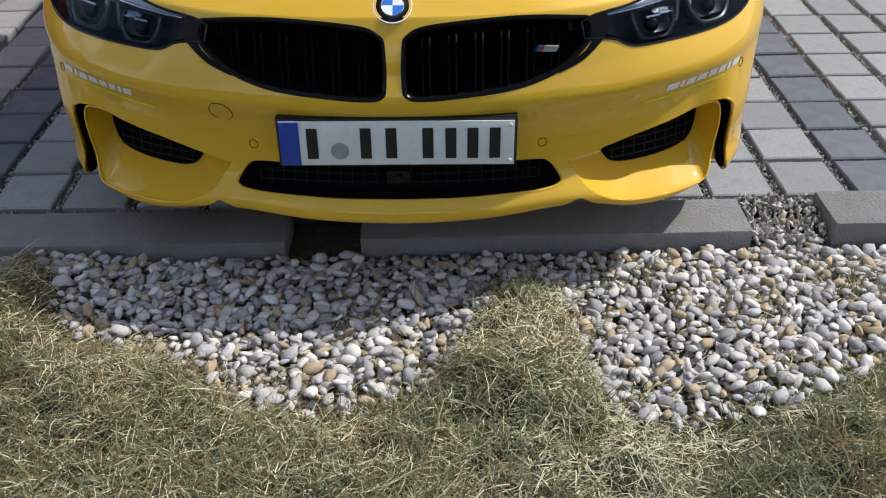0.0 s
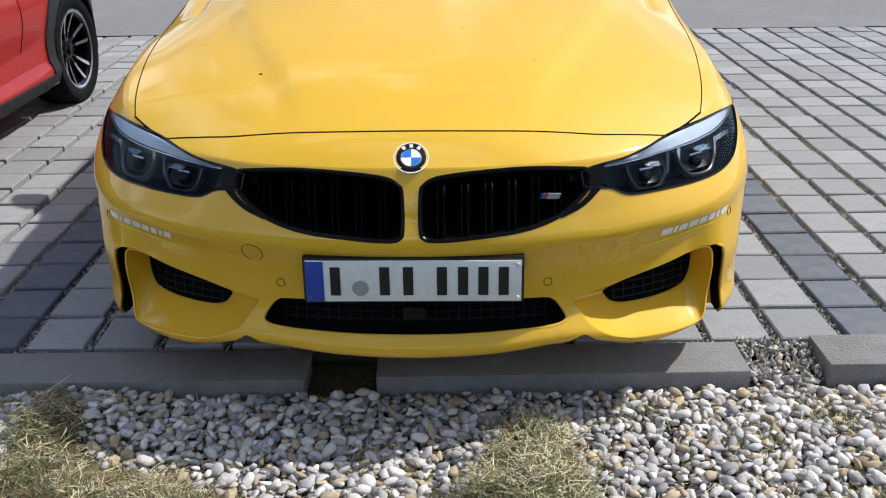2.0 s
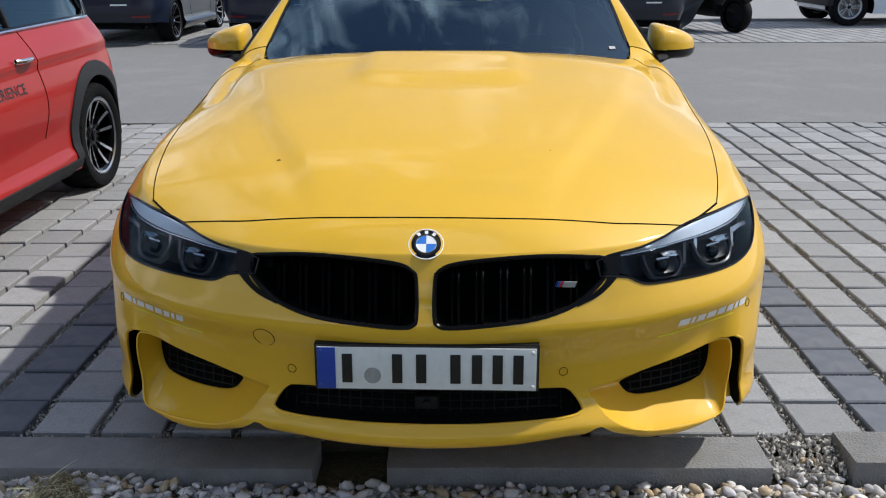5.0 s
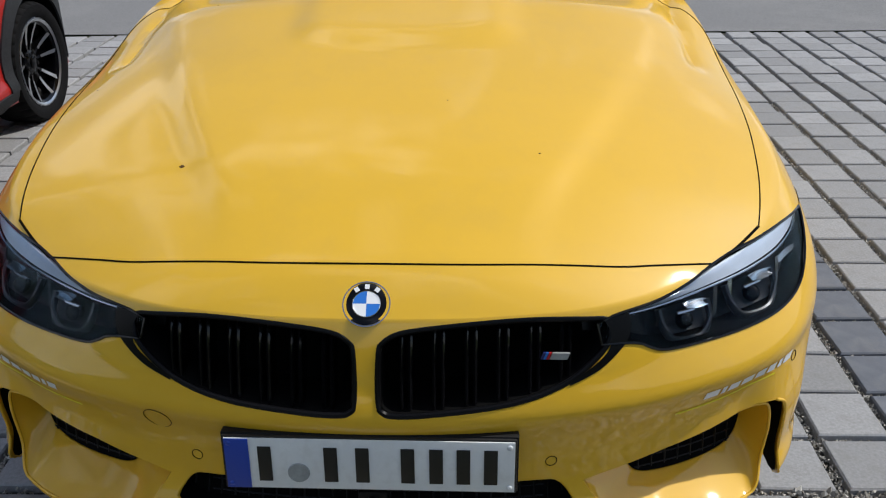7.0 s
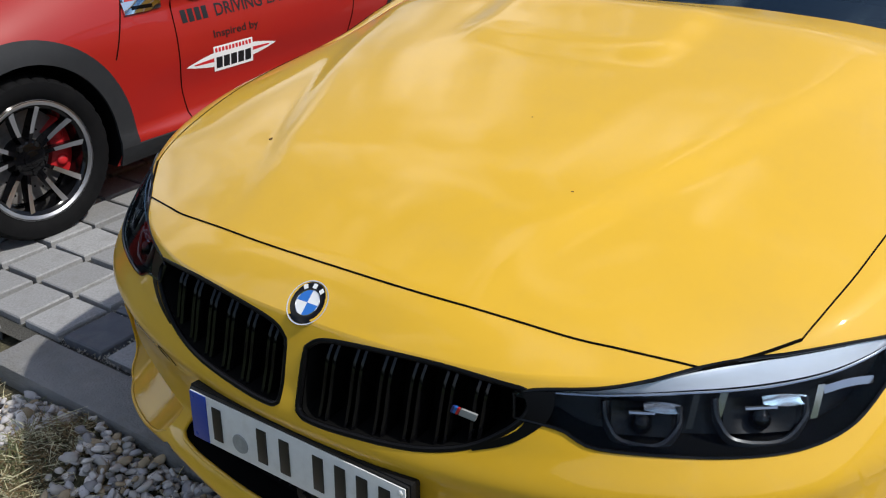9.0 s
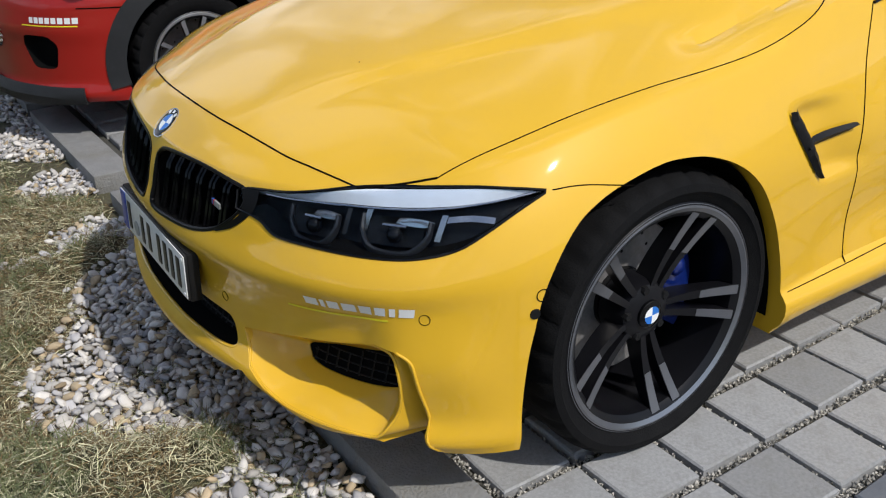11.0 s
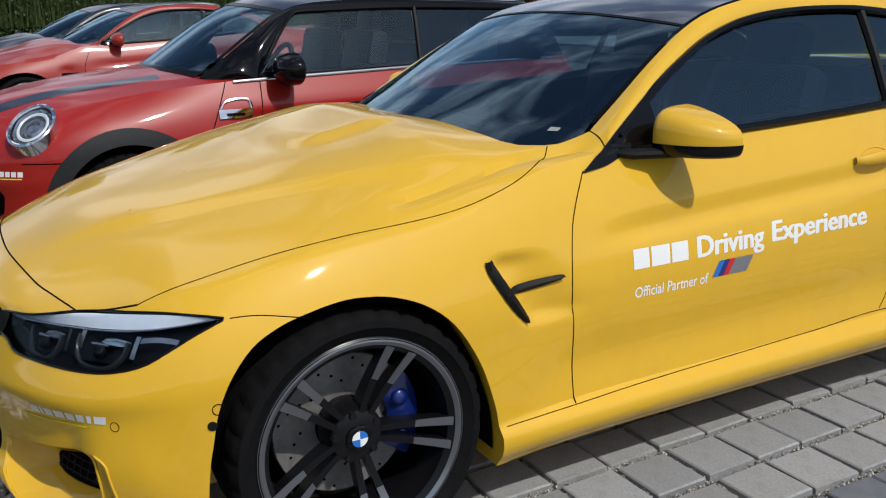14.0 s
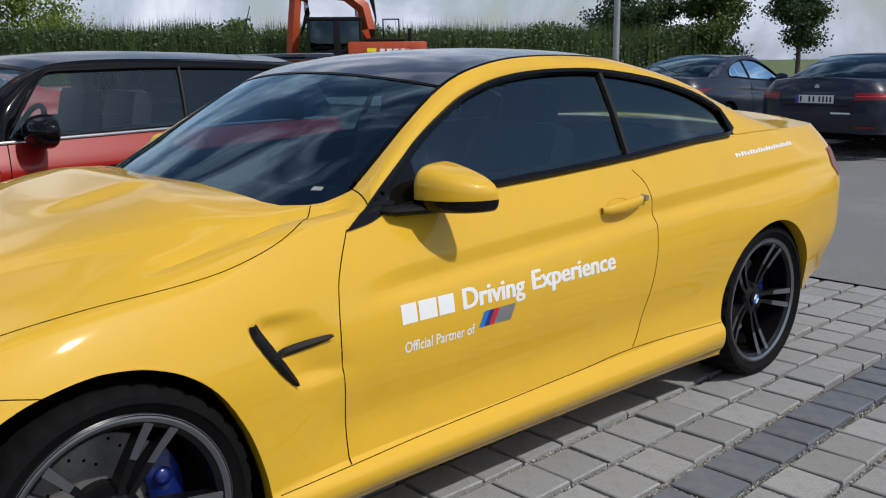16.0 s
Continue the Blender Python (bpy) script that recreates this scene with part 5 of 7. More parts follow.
HOOD_FRONT = [(-.632, .285), (-.52, .246), (-.412, .215), (-.202, .181), (0, .173), (.202, .181), (.412, .215), (.52, .246), (.632, .285)]
line("hood_gap", HOOD_FRONT, skin.top, 90, .0021)
for s in (1, -1):
    line("hood_gap", [(s * x, y) for x, y in ((.737, .398), (.752, .456), (.768, .534), (.781, .622), (.794, .73), (.805, .857), (.816, 1.014), (.822, 1.176), (.818, 1.300), (.804, 1.37), (.775, 1.43), (.738, 1.478), (.712, 1.503), (.692, 1.52))], skin.top, 90)
    line("headlamp_gap", [(s * x, y) for x, y in ((.632, .285), (.69, .345), (.737, .398))], skin.top, 16, .003)
    sd = lambda y, z, s=s: skin.side(y, z, 0, s)
    line("door_gap", [(1.549, .905), (1.54, .893), (1.498, .823), (1.472, .755), (1.457, .642), (1.464, .482), (1.47, .292)], sd, 70, .0018)
    line("door_gap", [(2.800, .955), (2.850, .90), (2.866, .796), (2.858, .694), (2.831, .553), (2.775, .392), (2.732, .330)], sd, 60)
    line("sill_gap", [(1.245, .283), (1.47, .290), (1.846, .300), (2.40, .312), (2.732, .325), (3.285, .315)], sd, 80)
    line("wing_gap", [(.565, .692), (.60, .693), (.64, .690), (.701, .679), (.735, .672)], sd, 24)
    # wing gill
    for nm, keys, r in (("gill_blade", [(1.205, .728), (1.214, .70), (1.245, .648), (1.28, .597), (1.313, .556)], .014), ("gill_bar", [(1.243, .640), (1.30, .642), (1.36, .648), (1.428, .657)], .0125)):
        b = bmesh.new()
        prev = None
        pts = curve_points(keys, 20)
        for i, p in enumerate(pts):
            w = r * (.35 + .65 * math.sin(math.pi * min(1, (i + 2) / 21)) ** .5)
            t = (pts[min(i + 1, 19)] - pts[max(i - 1, 0)]).normalized()
            n = Vector((-t.y, t.x))
            a, c = p + n * w, p - n * w
            mid = skin.side(p.x, p.y, .0, s)
            ring = [b.verts.new((mid.x + s * .007, a.x, a.y)), b.verts.new((mid.x + s * .015, p.x, p.y)), b.verts.new((mid.x + s * .007, c.x, c.y))]
            if prev:
                b.faces.new((prev[0], prev[1], ring[1], ring[0]))
                b.faces.new((prev[1], prev[2], ring[2], ring[1]))
            prev = ring
        bmesh.ops.recalc_face_normals(b, faces=b.faces)
        part(nm, b, M_BLACK, YEL, "black wing gill", 60)
    # door handle with its hollow and lock
    h = new("door_handle")
    h.parent = YEL
    h["label"] = "yellow door handle with round lock"
    b = bmesh.new()
    n = 16
    prev = None
    for i in range(n + 1):
        u = i / n
        c = skin.side(2.575 + .225 * u, .838 + .020 * u, 0, s)
        out = .006 + .026 * math.sin(math.pi * u) ** .5
        hh = .013 + .007 * math.sin(math.pi * u)
        ring = [b.verts.new(c + Vector((s * (out + .008 * math.cos(a)), 0, hh * math.sin(a)))) for a in [2 * math.pi * k / 8 for k in range(8)]]
        if prev:
            for k in range(8):
                b.faces.new((prev[k], prev[(k + 1) % 8], ring[(k + 1) % 8], ring[k]))
        prev = ring
    bmesh.ops.recalc_face_normals(b, faces=b.faces)
    part("grip", b, M_YELLOW, h, "", 60)
    rim = [skin.side(2.675 + .062 * math.cos(t), .842 + .030 * math.sin(t), .0002, s) for t in [2 * math.pi * k / 36 for k in range(36)]]
    part("handle_cup", tube(bmesh.new(), rim, .0022, 6, closed=True), M_YELLOW, h)
    b = bmesh.new()
    c = skin.side(2.815, .858, .004, s)
    bmesh.ops.create_cone(b, cap_ends=True, segments=24, radius1=.013, radius2=.011, depth=.028, matrix=Matrix.Translation(c) @ Matrix.Rotation(s * math.pi / 2, 4, "Y"))
    part("lock", b, M_STEEL, h, "grey metal lock cylinder")
    # parking sensors and the dark button on the wing
    for x, z in ((.327, .378), (.815, .474)):
        c, c2 = skin.front(s * x, z, .0005), skin.front(s * x, z, .01)
        m = Matrix.Translation(c) @ (c2 - c).to_track_quat("Z", "Y").to_matrix().to_4x4()
        b = bmesh.new()
        tube(b, [m @ Vector((.0105 * math.cos(t), .0105 * math.sin(t), 0)) for t in [2 * math.pi * k / 24 for k in range(24)]], .0008, 5, closed=True)
        part("parking_sensor", b, M_GAP, YEL)
    for y, z, mat, r in ((.513, .506, M_GAP, .0011), (.498, .469, M_BLACK, .0)):
        c, c2 = skin.side(y, z, .0006, s), skin.side(y, z, .01, s)
        m = Matrix.Translation(c) @ (c2 - c).to_track_quat("Z", "Y").to_matrix().to_4x4()
        b = bmesh.new()
        if r:
            tube(b, [m @ Vector((.0125 * math.cos(t), .0125 * math.sin(t), 0)) for t in [2 * math.pi * k / 24 for k in range(24)]], r, 5, closed=True)
        else:
            bmesh.ops.create_cone(b, cap_ends=True, segments=24, radius1=.0115, radius2=.010, depth=.004, matrix=m)
        part("wing_sensor", b, mat, YEL)
    # tyre maker's sticker: plain white blocks over a lime underline
    st = new("bumper_sticker")
    st.parent = YEL
    st["label"] = "white block lettering over a lime line"
    for i, (u0, u1) in enumerate(((.0, .15), (.178, .225), (.255, .37), (.40, .53), (.56, .67), (.70, .79), (.822, .868), (.895, 1.0))):
        if s < 0:
            u0, u1 = 1 - u1, 1 - u0
        sl = .05 if s > 0 else .05
        def q(u, v, s=s):
            x = .607 + .195 * u
            return skin.front(s * x, .466 + (.012 * u) + .019 * v, .0012)
        part("sticker_block", grid(lambda a, c: q(u0 + (u1 - u0) * a + (.018 if s > 0 else -.018) * c, c), 2, 2, flip=s < 0), M_WHITE, st)
    def ul(u, v, s=s):
        x = .555 + .21 * u
        return skin.front(s * x, .443 + .020 * u + .0042 * v, .0012)
    part("sticker_line", grid(ul, 20, 1, flip=s < 0), M_LIME, st)
    # white lettering on the door
    dl = new("door_lettering")
    dl.parent = YEL
    dl["label"] = "white lettering on the yellow door"
    def lay(y0, z0, k=1.0, s=s):
        return lambda a, c: skin.side((y0 + a * k) if s > 0 else (y0 - a * k), z0 + c, .0012, s)
    def word(text, y0, y1, z0, size, s=s):
        me = letters(text, size)
        w = max(v.co.x for v in me.vertices)
        k = (y1 - y0) / w
        b = laid(me, lay(y0 if s > 0 else y1, z0, k, s))
        part("word", b, M_WHITE, dl)
        if size > .06:
            # second pass for the bold strokes
            part("word_edge", laid(letters(text, size), lambda a, c: lay(y0 if s > 0 else y1, z0, k, s)(a + .0045, c + .0012) + Vector((s * .0005, 0, 0))), M_WHITE, dl)
    word("Driving", 1.888, 2.152, .634, .085)
    word("Experience", 2.184, 2.605, .640, .085)
    word("Official Partner of", 1.668, 1.938, .553, .044)
    for a0, w in ((1.664, .055), (1.727, .066), (1.800, .060)):
        part("word_block", grid(lambda u, v: skin.side(a0 + w * u, .634 + .055 * v, .0012, s), 3, 3, flip=s < 0), M_WHITE, dl)
    for i, (mat, w) in enumerate(((M_MBLUE, .021), (M_MNAVY, .021), (M_MRED, .021), (M_SILVER, .072))):
        a0 = 1.955 + (0, .021, .042, .063)[i]
        if s < 0:
            a0 = 4.06 - a0 - w
        part("stripe", grid(lambda u, v: skin.side(a0 + w * u + s * .024 * v, .566 + .047 * v, .0013, s), 3, 3, flip=s < 0), mat, dl)
    wl = new("wing_lettering")
    wl.parent = YEL
    wl["label"] = "thin white line of lettering, unreadable"
    for k in range(22):
        a0, ht = 3.45 + .0228 * k, (.015, .012, .017)[k % 3]
        part("bar", grid(lambda u, v: skin.side(a0 + .016 * u, .952 + .032 * (a0 - 3.45) + ht * v, .0012, s), 1, 1, flip=s < 0), M_WHITE, wl)

# bonnet badge
c, c2 = skin.front(0, .69, -.003), skin.front(0, .69, .02)
em = new("bonnet_badge")
em.parent = YEL
em.matrix_basis = Matrix.Translation(c) @ (c2 - c).to_track_quat("Z", "Y").to_matrix().to_4x4()
em["label"] = "round badge, black ring round blue and white quarters"
part("badge_rim", lathe(bmesh.new(), [(.038, 0), (.0395, .003), (.0415, .003), (.042, 0)], 48, "z"), M_CHROME, em)
part("badge_ring", lathe(bmesh.new(), [(.0235, .0032), (.031, .0036), (.0385, .0022)], 48, "z"), M_BLACK_GLOSS, em)
part("badge_inner_rim", lathe(bmesh.new(), [(.0228, .003), (.0238, .0042), (.0248, .003)], 48, "z"), M_CHROME, em)
for q in range(4):
    b = bmesh.new()
    vs = [b.verts.new((0, 0, .0034))] + [b.verts.new((.023 * math.cos(math.pi / 2 * q + k * math.pi / 20), .023 * math.sin(math.pi / 2 * q + k * math.pi / 20), .0032)) for k in range(11)]
    for k in range(1, 11):
        b.faces.new((vs[0], vs[k], vs[k + 1]))
    part("badge_quarter", b, M_MBLUE if q % 2 else M_WHITE, em)
for a in (125, 90, 55):
    b = bmesh.new()
    box(b, (.031 * math.cos(radians(a)), .031 * math.sin(radians(a)), .004), (.008, .0085, .001), 0, Matrix.Rotation(radians(a - 90), 4, "Z"))
    part("badge_block", b, M_WHITE, em)

pl = plate(YEL, Matrix.Translation((.002, .030, .411)) @ Matrix.Rotation(radians(-3), 4, "X"), PLATE_BARS)
b = bmesh.new()
box(b, (0, .018, 0), (.526, .026, .118), .004)
part("plate_holder", b, M_BLACK, pl)
b = bmesh.new()
bmesh.ops.create_cone(b, cap_ends=True, segments=28, radius1=.020, radius2=.019, depth=.002, matrix=Matrix.Translation((-.126, -.0038, -.018)) @ Matrix.Rotation(math.pi / 2, 4, "X"))
part("seal", b, M_SEAL, pl, "round grey seal")
for x, z in ((-.247, .042), (-.247, -.042), (.247, .042), (.247, -.042)):
    b = bmesh.new()
    bmesh.ops.create_uvsphere(b, u_segments=12, v_segments=8, radius=.0055, matrix=Matrix.Translation((x, -.003, z)) @ Matrix.Diagonal((1, .5, 1, 1)))
    part("plate_screw", b, M_PLATE if x > 0 else M_PLATE_BLUE, pl)
# round tow-eye cover on one side of the bumper
c, c2 = skin.front(-.389, .461, .0006), skin.front(-.389, .461, .02)
m = Matrix.Translation(c) @ (c2 - c).to_track_quat("Z", "Y").to_matrix().to_4x4()
part("tow_eye_cover", tube(bmesh.new(), [m @ Vector((.027 * math.cos(t), .027 * math.sin(t), 0)) for t in [2 * math.pi * k / 40 for k in range(40)]], .0007, 5, closed=True), M_GAP, YEL)

# mirrors
def mirror(s):
    g = new("wing_mirror")
    g.parent = YEL
    g["label"] = "yellow and black door mirror"
    def shell(a, e, grow=0.0):
        # a round the housing in plan, e upwards; flat towards the rear, tapering to a rounded tip
        c, sn = math.cos(a), math.sin(a)
        ce, se = math.cos(e), math.sin(e)
        low = se < 0
        x = .905 + (.100 if c > 0 else .098) * math.copysign(abs(c) ** (.75 if c > 0 else .35), c) * ce ** (.25 if low else (.30 if c > 0 else .16))
        t = max(0.0, (x - .80) / .20)
        z = .966 + (.098 * (1 - .58 * t ** 1.7) if not low else .040) * math.copysign(abs(se) ** (.85 if low else .55), se)
        y = 1.885 + .045 * t + (.012 * sn if sn > 0 else .135 * (1 - .35 * t ** 2) * sn) * ce ** (.25 if low else .45)
        return Vector((s * (x + grow * c), y + grow * sn, z))
    split = -.03
    b = grid(lambda u, v: shell(2 * math.pi * u, split + (math.pi / 2 - split) * v), 40, 16, close_u=True, flip=s < 0)
    bmesh.ops.recalc_face_normals(b, faces=b.faces)
    part("mirror_cap", b, M_YELLOW, g, "yellow mirror cap", 60)
    b = grid(lambda u, v: shell(2 * math.pi * u, -1.50 + (split + 1.50) * v, .003), 40, 8, close_u=True, flip=s < 0)
    bmesh.ops.contextual_create(b, geom=[v for v in b.verts if v.co.z < .9275])
    bmesh.ops.recalc_face_normals(b, faces=b.faces)
    part("mirror_base", b, M_BLACK_GLOSS, g, "gloss black lower shell", 60)
    b = bmesh.new()
    foot = skin.side(1.66, .945, 0, s)
    tube(b, [foot + Vector((-s * .02, .02, -.005)), foot + Vector((s * .03, .05, -.008)), Vector((s * .86, 1.80, .937)), Vector((s * .92, 1.85, .945))], .024, 10, flat=.62)
    part("mirror_arm", b, M_BLACK, g)
    def corner(u, v):
        y = 1.549 + .285 * u
        z0 = spline(((1.549, .902), (1.63, .914), (1.70, .935), (1.84, .950)), y)
        z1 = spline(((1.549, .906), (1.60, .938), (1.642, .966), (1.694, 1.0), (1.788, 1.058), (1.84, 1.090)), y)
        z = z0 + (z1 - z0) * v
        h = z - coupe.sill(y)
        x = coupe.pane(y, z).x + .012 if h > 0 else max(coupe.flank(y, z), coupe.pane(y, coupe.sill(y)).x) + .006
        return Vector((s * x, y, z))
    b = grid(corner, 16, 8)
    part("mirror_triangle", thicken(b, .006), M_BLACK_GLOSS, g)


for s in (1, -1):
    mirror(s)

# dried specks on the bonnet
for x, y, r in ((-.408, .454, .007), (-.748, .89, .003), (-.427, 1.30, .006), (-.44, 1.30, .004), (-.535, 1.27, .003), (.31, .47, .0025), (.12, .66, .002)):
    b = bmesh.new()
    bmesh.ops.create_icosphere(b, subdivisions=2, radius=1)
    for v in b.verts:
        k = 1 + .5 * noise.noise(v.co * 1.7 + Vector((x * 40, y * 40, 0)))
        v.co = Vector((v.co.x * r * k, v.co.y * r * .7 * k, v.co.z * .0008))
    n0, n1 = skin.top(x, y, 0), skin.top(x, y, .02)
    o = part("dirt_speck", b, M_SPECK, YEL, "dried dark speck", 60)
    o.matrix_basis = Matrix.Translation(n0) @ (n1 - n0).to_track_quat("Z", "Y").to_matrix().to_4x4()

# cowl, wipers, stickers, aerial fin, tail lamps
b = grid(lambda u, v: coupe.screen(-.80 + .09 * u, 1.42 + .09 * v) + Vector((0, .004, -.006)), 4, 4)
part("emissions_sticker", b, M_GREEN_STICKER, YEL, "round green sticker behind the windscreen")
b = grid(lambda u, v: coupe.screen(.870 + .036 * u, 1.352 + .020 * v) + Vector((0, 0, .003)), 2, 2)
part("screen_sticker", b, M_SEAL, YEL, "small white sticker on the windscreen")
for s in (1, -1):
    part("tail_lamp", grid(lambda u, v: skin.at((s * (1.45 - .75 * u), 4.62 + .6 * u, .80 + .02 * u + .125 * v), (-s * (.85 - .45 * u), -.45 - .4 * u, 0), .004), 14, 6), M_TAIL, YEL, "red tail lamp")
b = bmesh.new()
prism(b, [(-.02, 0), (.09, 0), (.075, .028), (.05, .034)], .012, Matrix.Translation((.006, 2.98, 1.355)) @ Matrix.Rotation(math.pi / 2, 4, "Z"))
part("roof_fin", b, M_CARBON, YEL)

# ---- other parked cars ----
def rear_end(car, sh, paint_dark=M_BLACK, tail_y=4.6):
    """Tail lamps, plate, badge and bumper band of a car seen from behind."""
    sk = Skin(car.children[0].data)
    back = lambda x, z, lift=0.0: sk.at((x, 7, z), (0, -1, 0), lift)
    for s in (1, -1):
        b = grid(lambda u, v: back(s * (.50 + .37 * u), .775 + .02 * u + (.105 - .02 * u) * v, .006), 14, 6, flip=s > 0)
        part("tail_lamp", b, M_TAIL, car, "red tail lamp")
        b = grid(lambda u, v: back(s * (.52 + .33 * u), .825 + .012 * v, .009), 10, 1, flip=s > 0)
        part("lamp_bar", b, M_MRED, car)
        b = grid(lambda u, v: back(s * (.50 + .25 * u), .42 + .03 * v, .005), 8, 2, flip=s > 0)
        part("rear_reflector", b, M_TAIL, car)
        b = bmesh.new()
        p = back(s * .45, .27)
        lathe(b, [(.042, .05), (.042, -.05), (.036, -.05), (.036, .04)], 20, "y")
        o = part("tail_pipe", b, M_CHROME, car)
        o.matrix_basis = Matrix.Translation((s * .45, p.y - .02, .25))
    b = grid(lambda u, v: back(-.62 + 1.24 * u, .26 + .10 * v, .006), 20, 3, flip=True)
    part("diffuser", b, M_BLACK, car)
    p = back(0, .80, .012)
    plate(car, Matrix.Translation((0, p.y + .002, .79)) @ Matrix.Rotation(math.pi, 4, "Z"), PLATE_BARS)
    b = bmesh.new()
    q = back(0, .945, .002)
    lathe(b, [(.001, .004), (.03, .004), (.034, 0)], 24, "y")
    o = part("boot_badge", b, M_SILVER, car)
    o.matrix_basis = Matrix.Translation(q)
    b = grid(lambda u, v: back(-.46 + .24 * u, .60 + .022 * v, .004), 8, 1, flip=True)
    part("sticker_block", b, M_WHITE, car, "small white sticker")
    line_pts = [back(-.45 + .9 * i / 20, .705, .001) for i in range(21)]
    strip(car, "boot_gap", line_pts, .004, M_GAP)


def parked_coupe(name, label, paint, roof, glass, style="multi", mirror_paint=None, rear=True):
    car = thing(name, label, "car")
    sh = coupe
    body = part("body", sh.body_mesh(150, 30, 16), paint, car)
    cut(body, [join([wheel_tool(COUPE, i) for i in (0, 1)])], M_CAVITY)
    cut(body, [prism(bmesh.new(), plan, .8, Matrix.Translation((0, 0, .36)) @ Matrix.Rotation(math.pi / 2, 4, "X"))], M_CAVITY)
    if rear:
        rear_end(car, sh)
    greenhouse(car, sh, paint, roof, glass, glass, M_GLASS_DARK)
    seats(car, sh)
    interior(car, sh)
    for y in COUPE["wheels"]:
        for s in (1, -1):
            wheel(car, Matrix.Translation((s * (COUPE["track"] - .125), y, COUPE["hub_z"])) @ Matrix.Rotation(0 if s > 0 else math.pi, 4, "Z"), COUPE, style, None, M_RIM, M_SILVER)
            ay, az, ar = arch_of(COUPE, 0 if y < 2 else 1)
            well_liner(car, .585, ay, az, ar - .003, s)
    for s in (1, -1):
        car_mirror(car, sh, mirror_paint or paint, s, 1.80, 1.0)
        sk = skin
        b = grid(lambda u, v: skin.side(2.58 + .22 * u, .835 + .028 * v, .012, s), 8, 3, flip=s < 0)
        part("door_handle", b, paint, car)
        for keys in (((1.545, .915), (1.472, .755), (1.457, .642), (1.47, .292)), ((2.80, .955), (2.866, .796), (2.831, .553), (2.732, .330))):
            strip(car, "door_gap", [skin.side(p.x, p.y, 0, s) for p in curve_points(keys, 30)], .003, M_GAP)
    return car


dark = parked_coupe("dark_coupe", "dark blue-grey coupe parked tail-on across the lane", M_DARK, M_DARK, M_GLASS_DARK, mirror_paint=M_DARK)
dark.matrix_basis = pose(-5.72, 16.55, 0, 0, 0, 181.5)
tagged(dark, group="dark cars across the lane")
for x, y, a in ((-2.95, 16.6, 181), (2.42, 16.95, 180.5)):
    copy_thing(dark, pose(x, y, 0, 0, 0, a))
copy_thing(dark, pose(-11.4, -.1, 0, 0, 0, 1))

redc = parked_coupe("red_coupe", "orange-red coupe with dark roof parked two bays off", M_ORANGE_RED, M_DARK, M_GLASS, rear=False)
redc.matrix_basis = pose(-8.62, -.05, 0, 0, 0, 1)
for s in (1, -1):
    part("gill_bar", tube(bmesh.new(), [skin.side(1.22 + .17 * i / 6, .66, .006, s) for i in range(7)], .018, 6, flat=.8), M_BLACK_GLOSS, redc)
    b = grid(lambda u, v: Vector((s * (.43 + .40 * u), skin.front(s * (.43 + .40 * u), .60 + .07 * v * (1 - u * .3)).y - .006, .60 + .03 * u + .075 * v)), 12, 4, flip=s < 0)
    part("headlamp", b, M_LAMP_DARK, redc, "smoked headlamp")
    b = grid(lambda u, v: skin.front(s * (.03 + .36 * u), .53 + .02 * u * u + .12 * v, .006), 10, 6, flip=s < 0)
    part("grille", b, M_BLACK_GLOSS, redc, "black grille")

# ---- the red hatchback ----
mini = Shape(HATCH)
MINI = thing("red_hatchback", "red small hatchback with dark roof and grey arches parked on pavers", "car")
mbody = part("body", mini.body_mesh(200, 40, 24), M_RED, MINI, "red painted body")
mskin = Skin(mbody.data)
GRILLE = [(-.36, .60), (-.30, .68), (.30, .68), (.36, .60), (.36, .45), (.30, .40), (-.30, .40), (-.36, .45)]
FOG = [(.52, .43), (.54, .48), (.66, .48), (.69, .44), (.67, .33), (.56, .33)]
tl = [wheel_tool(HATCH, i) for i in (0, 1)]
tl.append(prism(bmesh.new(), rounded(GRILLE, .25), .40, Matrix.Translation((0, -.25, 0))))
for s in (1, -1):
    tl.append(prism(bmesh.new(), rounded([(s * x, z) for x, z in FOG], .25), .52, Matrix.Translation((0, -.25, 0))))
cut(mbody, [join(tl[:2])], M_CAVITY)
cut(mbody, [join(tl[2:])], M_CAVITY)
mplan = [(-.45, -1.16), (-.66, -1.32), (-.70, -1.45), (-.70, -3.38), (-.55, -3.55), (.55, -3.55), (.70, -3.38), (.70, -1.45), (.66, -1.32), (.45, -1.16)]
cut(mbody, [prism(bmesh.new(), mplan, .8, Matrix.Translation((0, 0, .36)) @ Matrix.Rotation(math.pi / 2, 4, "X"))], M_CAVITY)
MINI.matrix_basis = pose(-2.93, .06, 0, 0, 0, .6)
greenhouse(MINI, mini, M_BLACK_GLOSS, M_DARK, M_GLASS, M_GLASS_CLEAR, M_GLASS_DARK, quarter_panel=M_GLASS_DARK)
b = bmesh.new()
box(b, (0, 3.68, 1.372), (1.06, .26, .045), .02)
part("roof_spoiler", b, M_DARK, MINI)
b = grid(lambda u, v: mskin.at((1.5 * math.sin(1.15 * (u * 2 - 1)) , .9 - 2.2 * math.cos(1.15 * (u * 2 - 1)), .172 + .075 * v), (-math.sin(1.15 * (u * 2 - 1)), math.cos(1.15 * (u * 2 - 1)), 0), .010), 40, 4)
part("bumper_skirt", thicken(b, .012), M_GREY_PLASTIC, MINI, "dark plastic skirt under the bumper")
strip(MINI, "aerial", [(0, 3.35, 1.40), (0, 3.42, 1.55), (0, 3.47, 1.72)], .006, M_BLACK, r_end=.003)
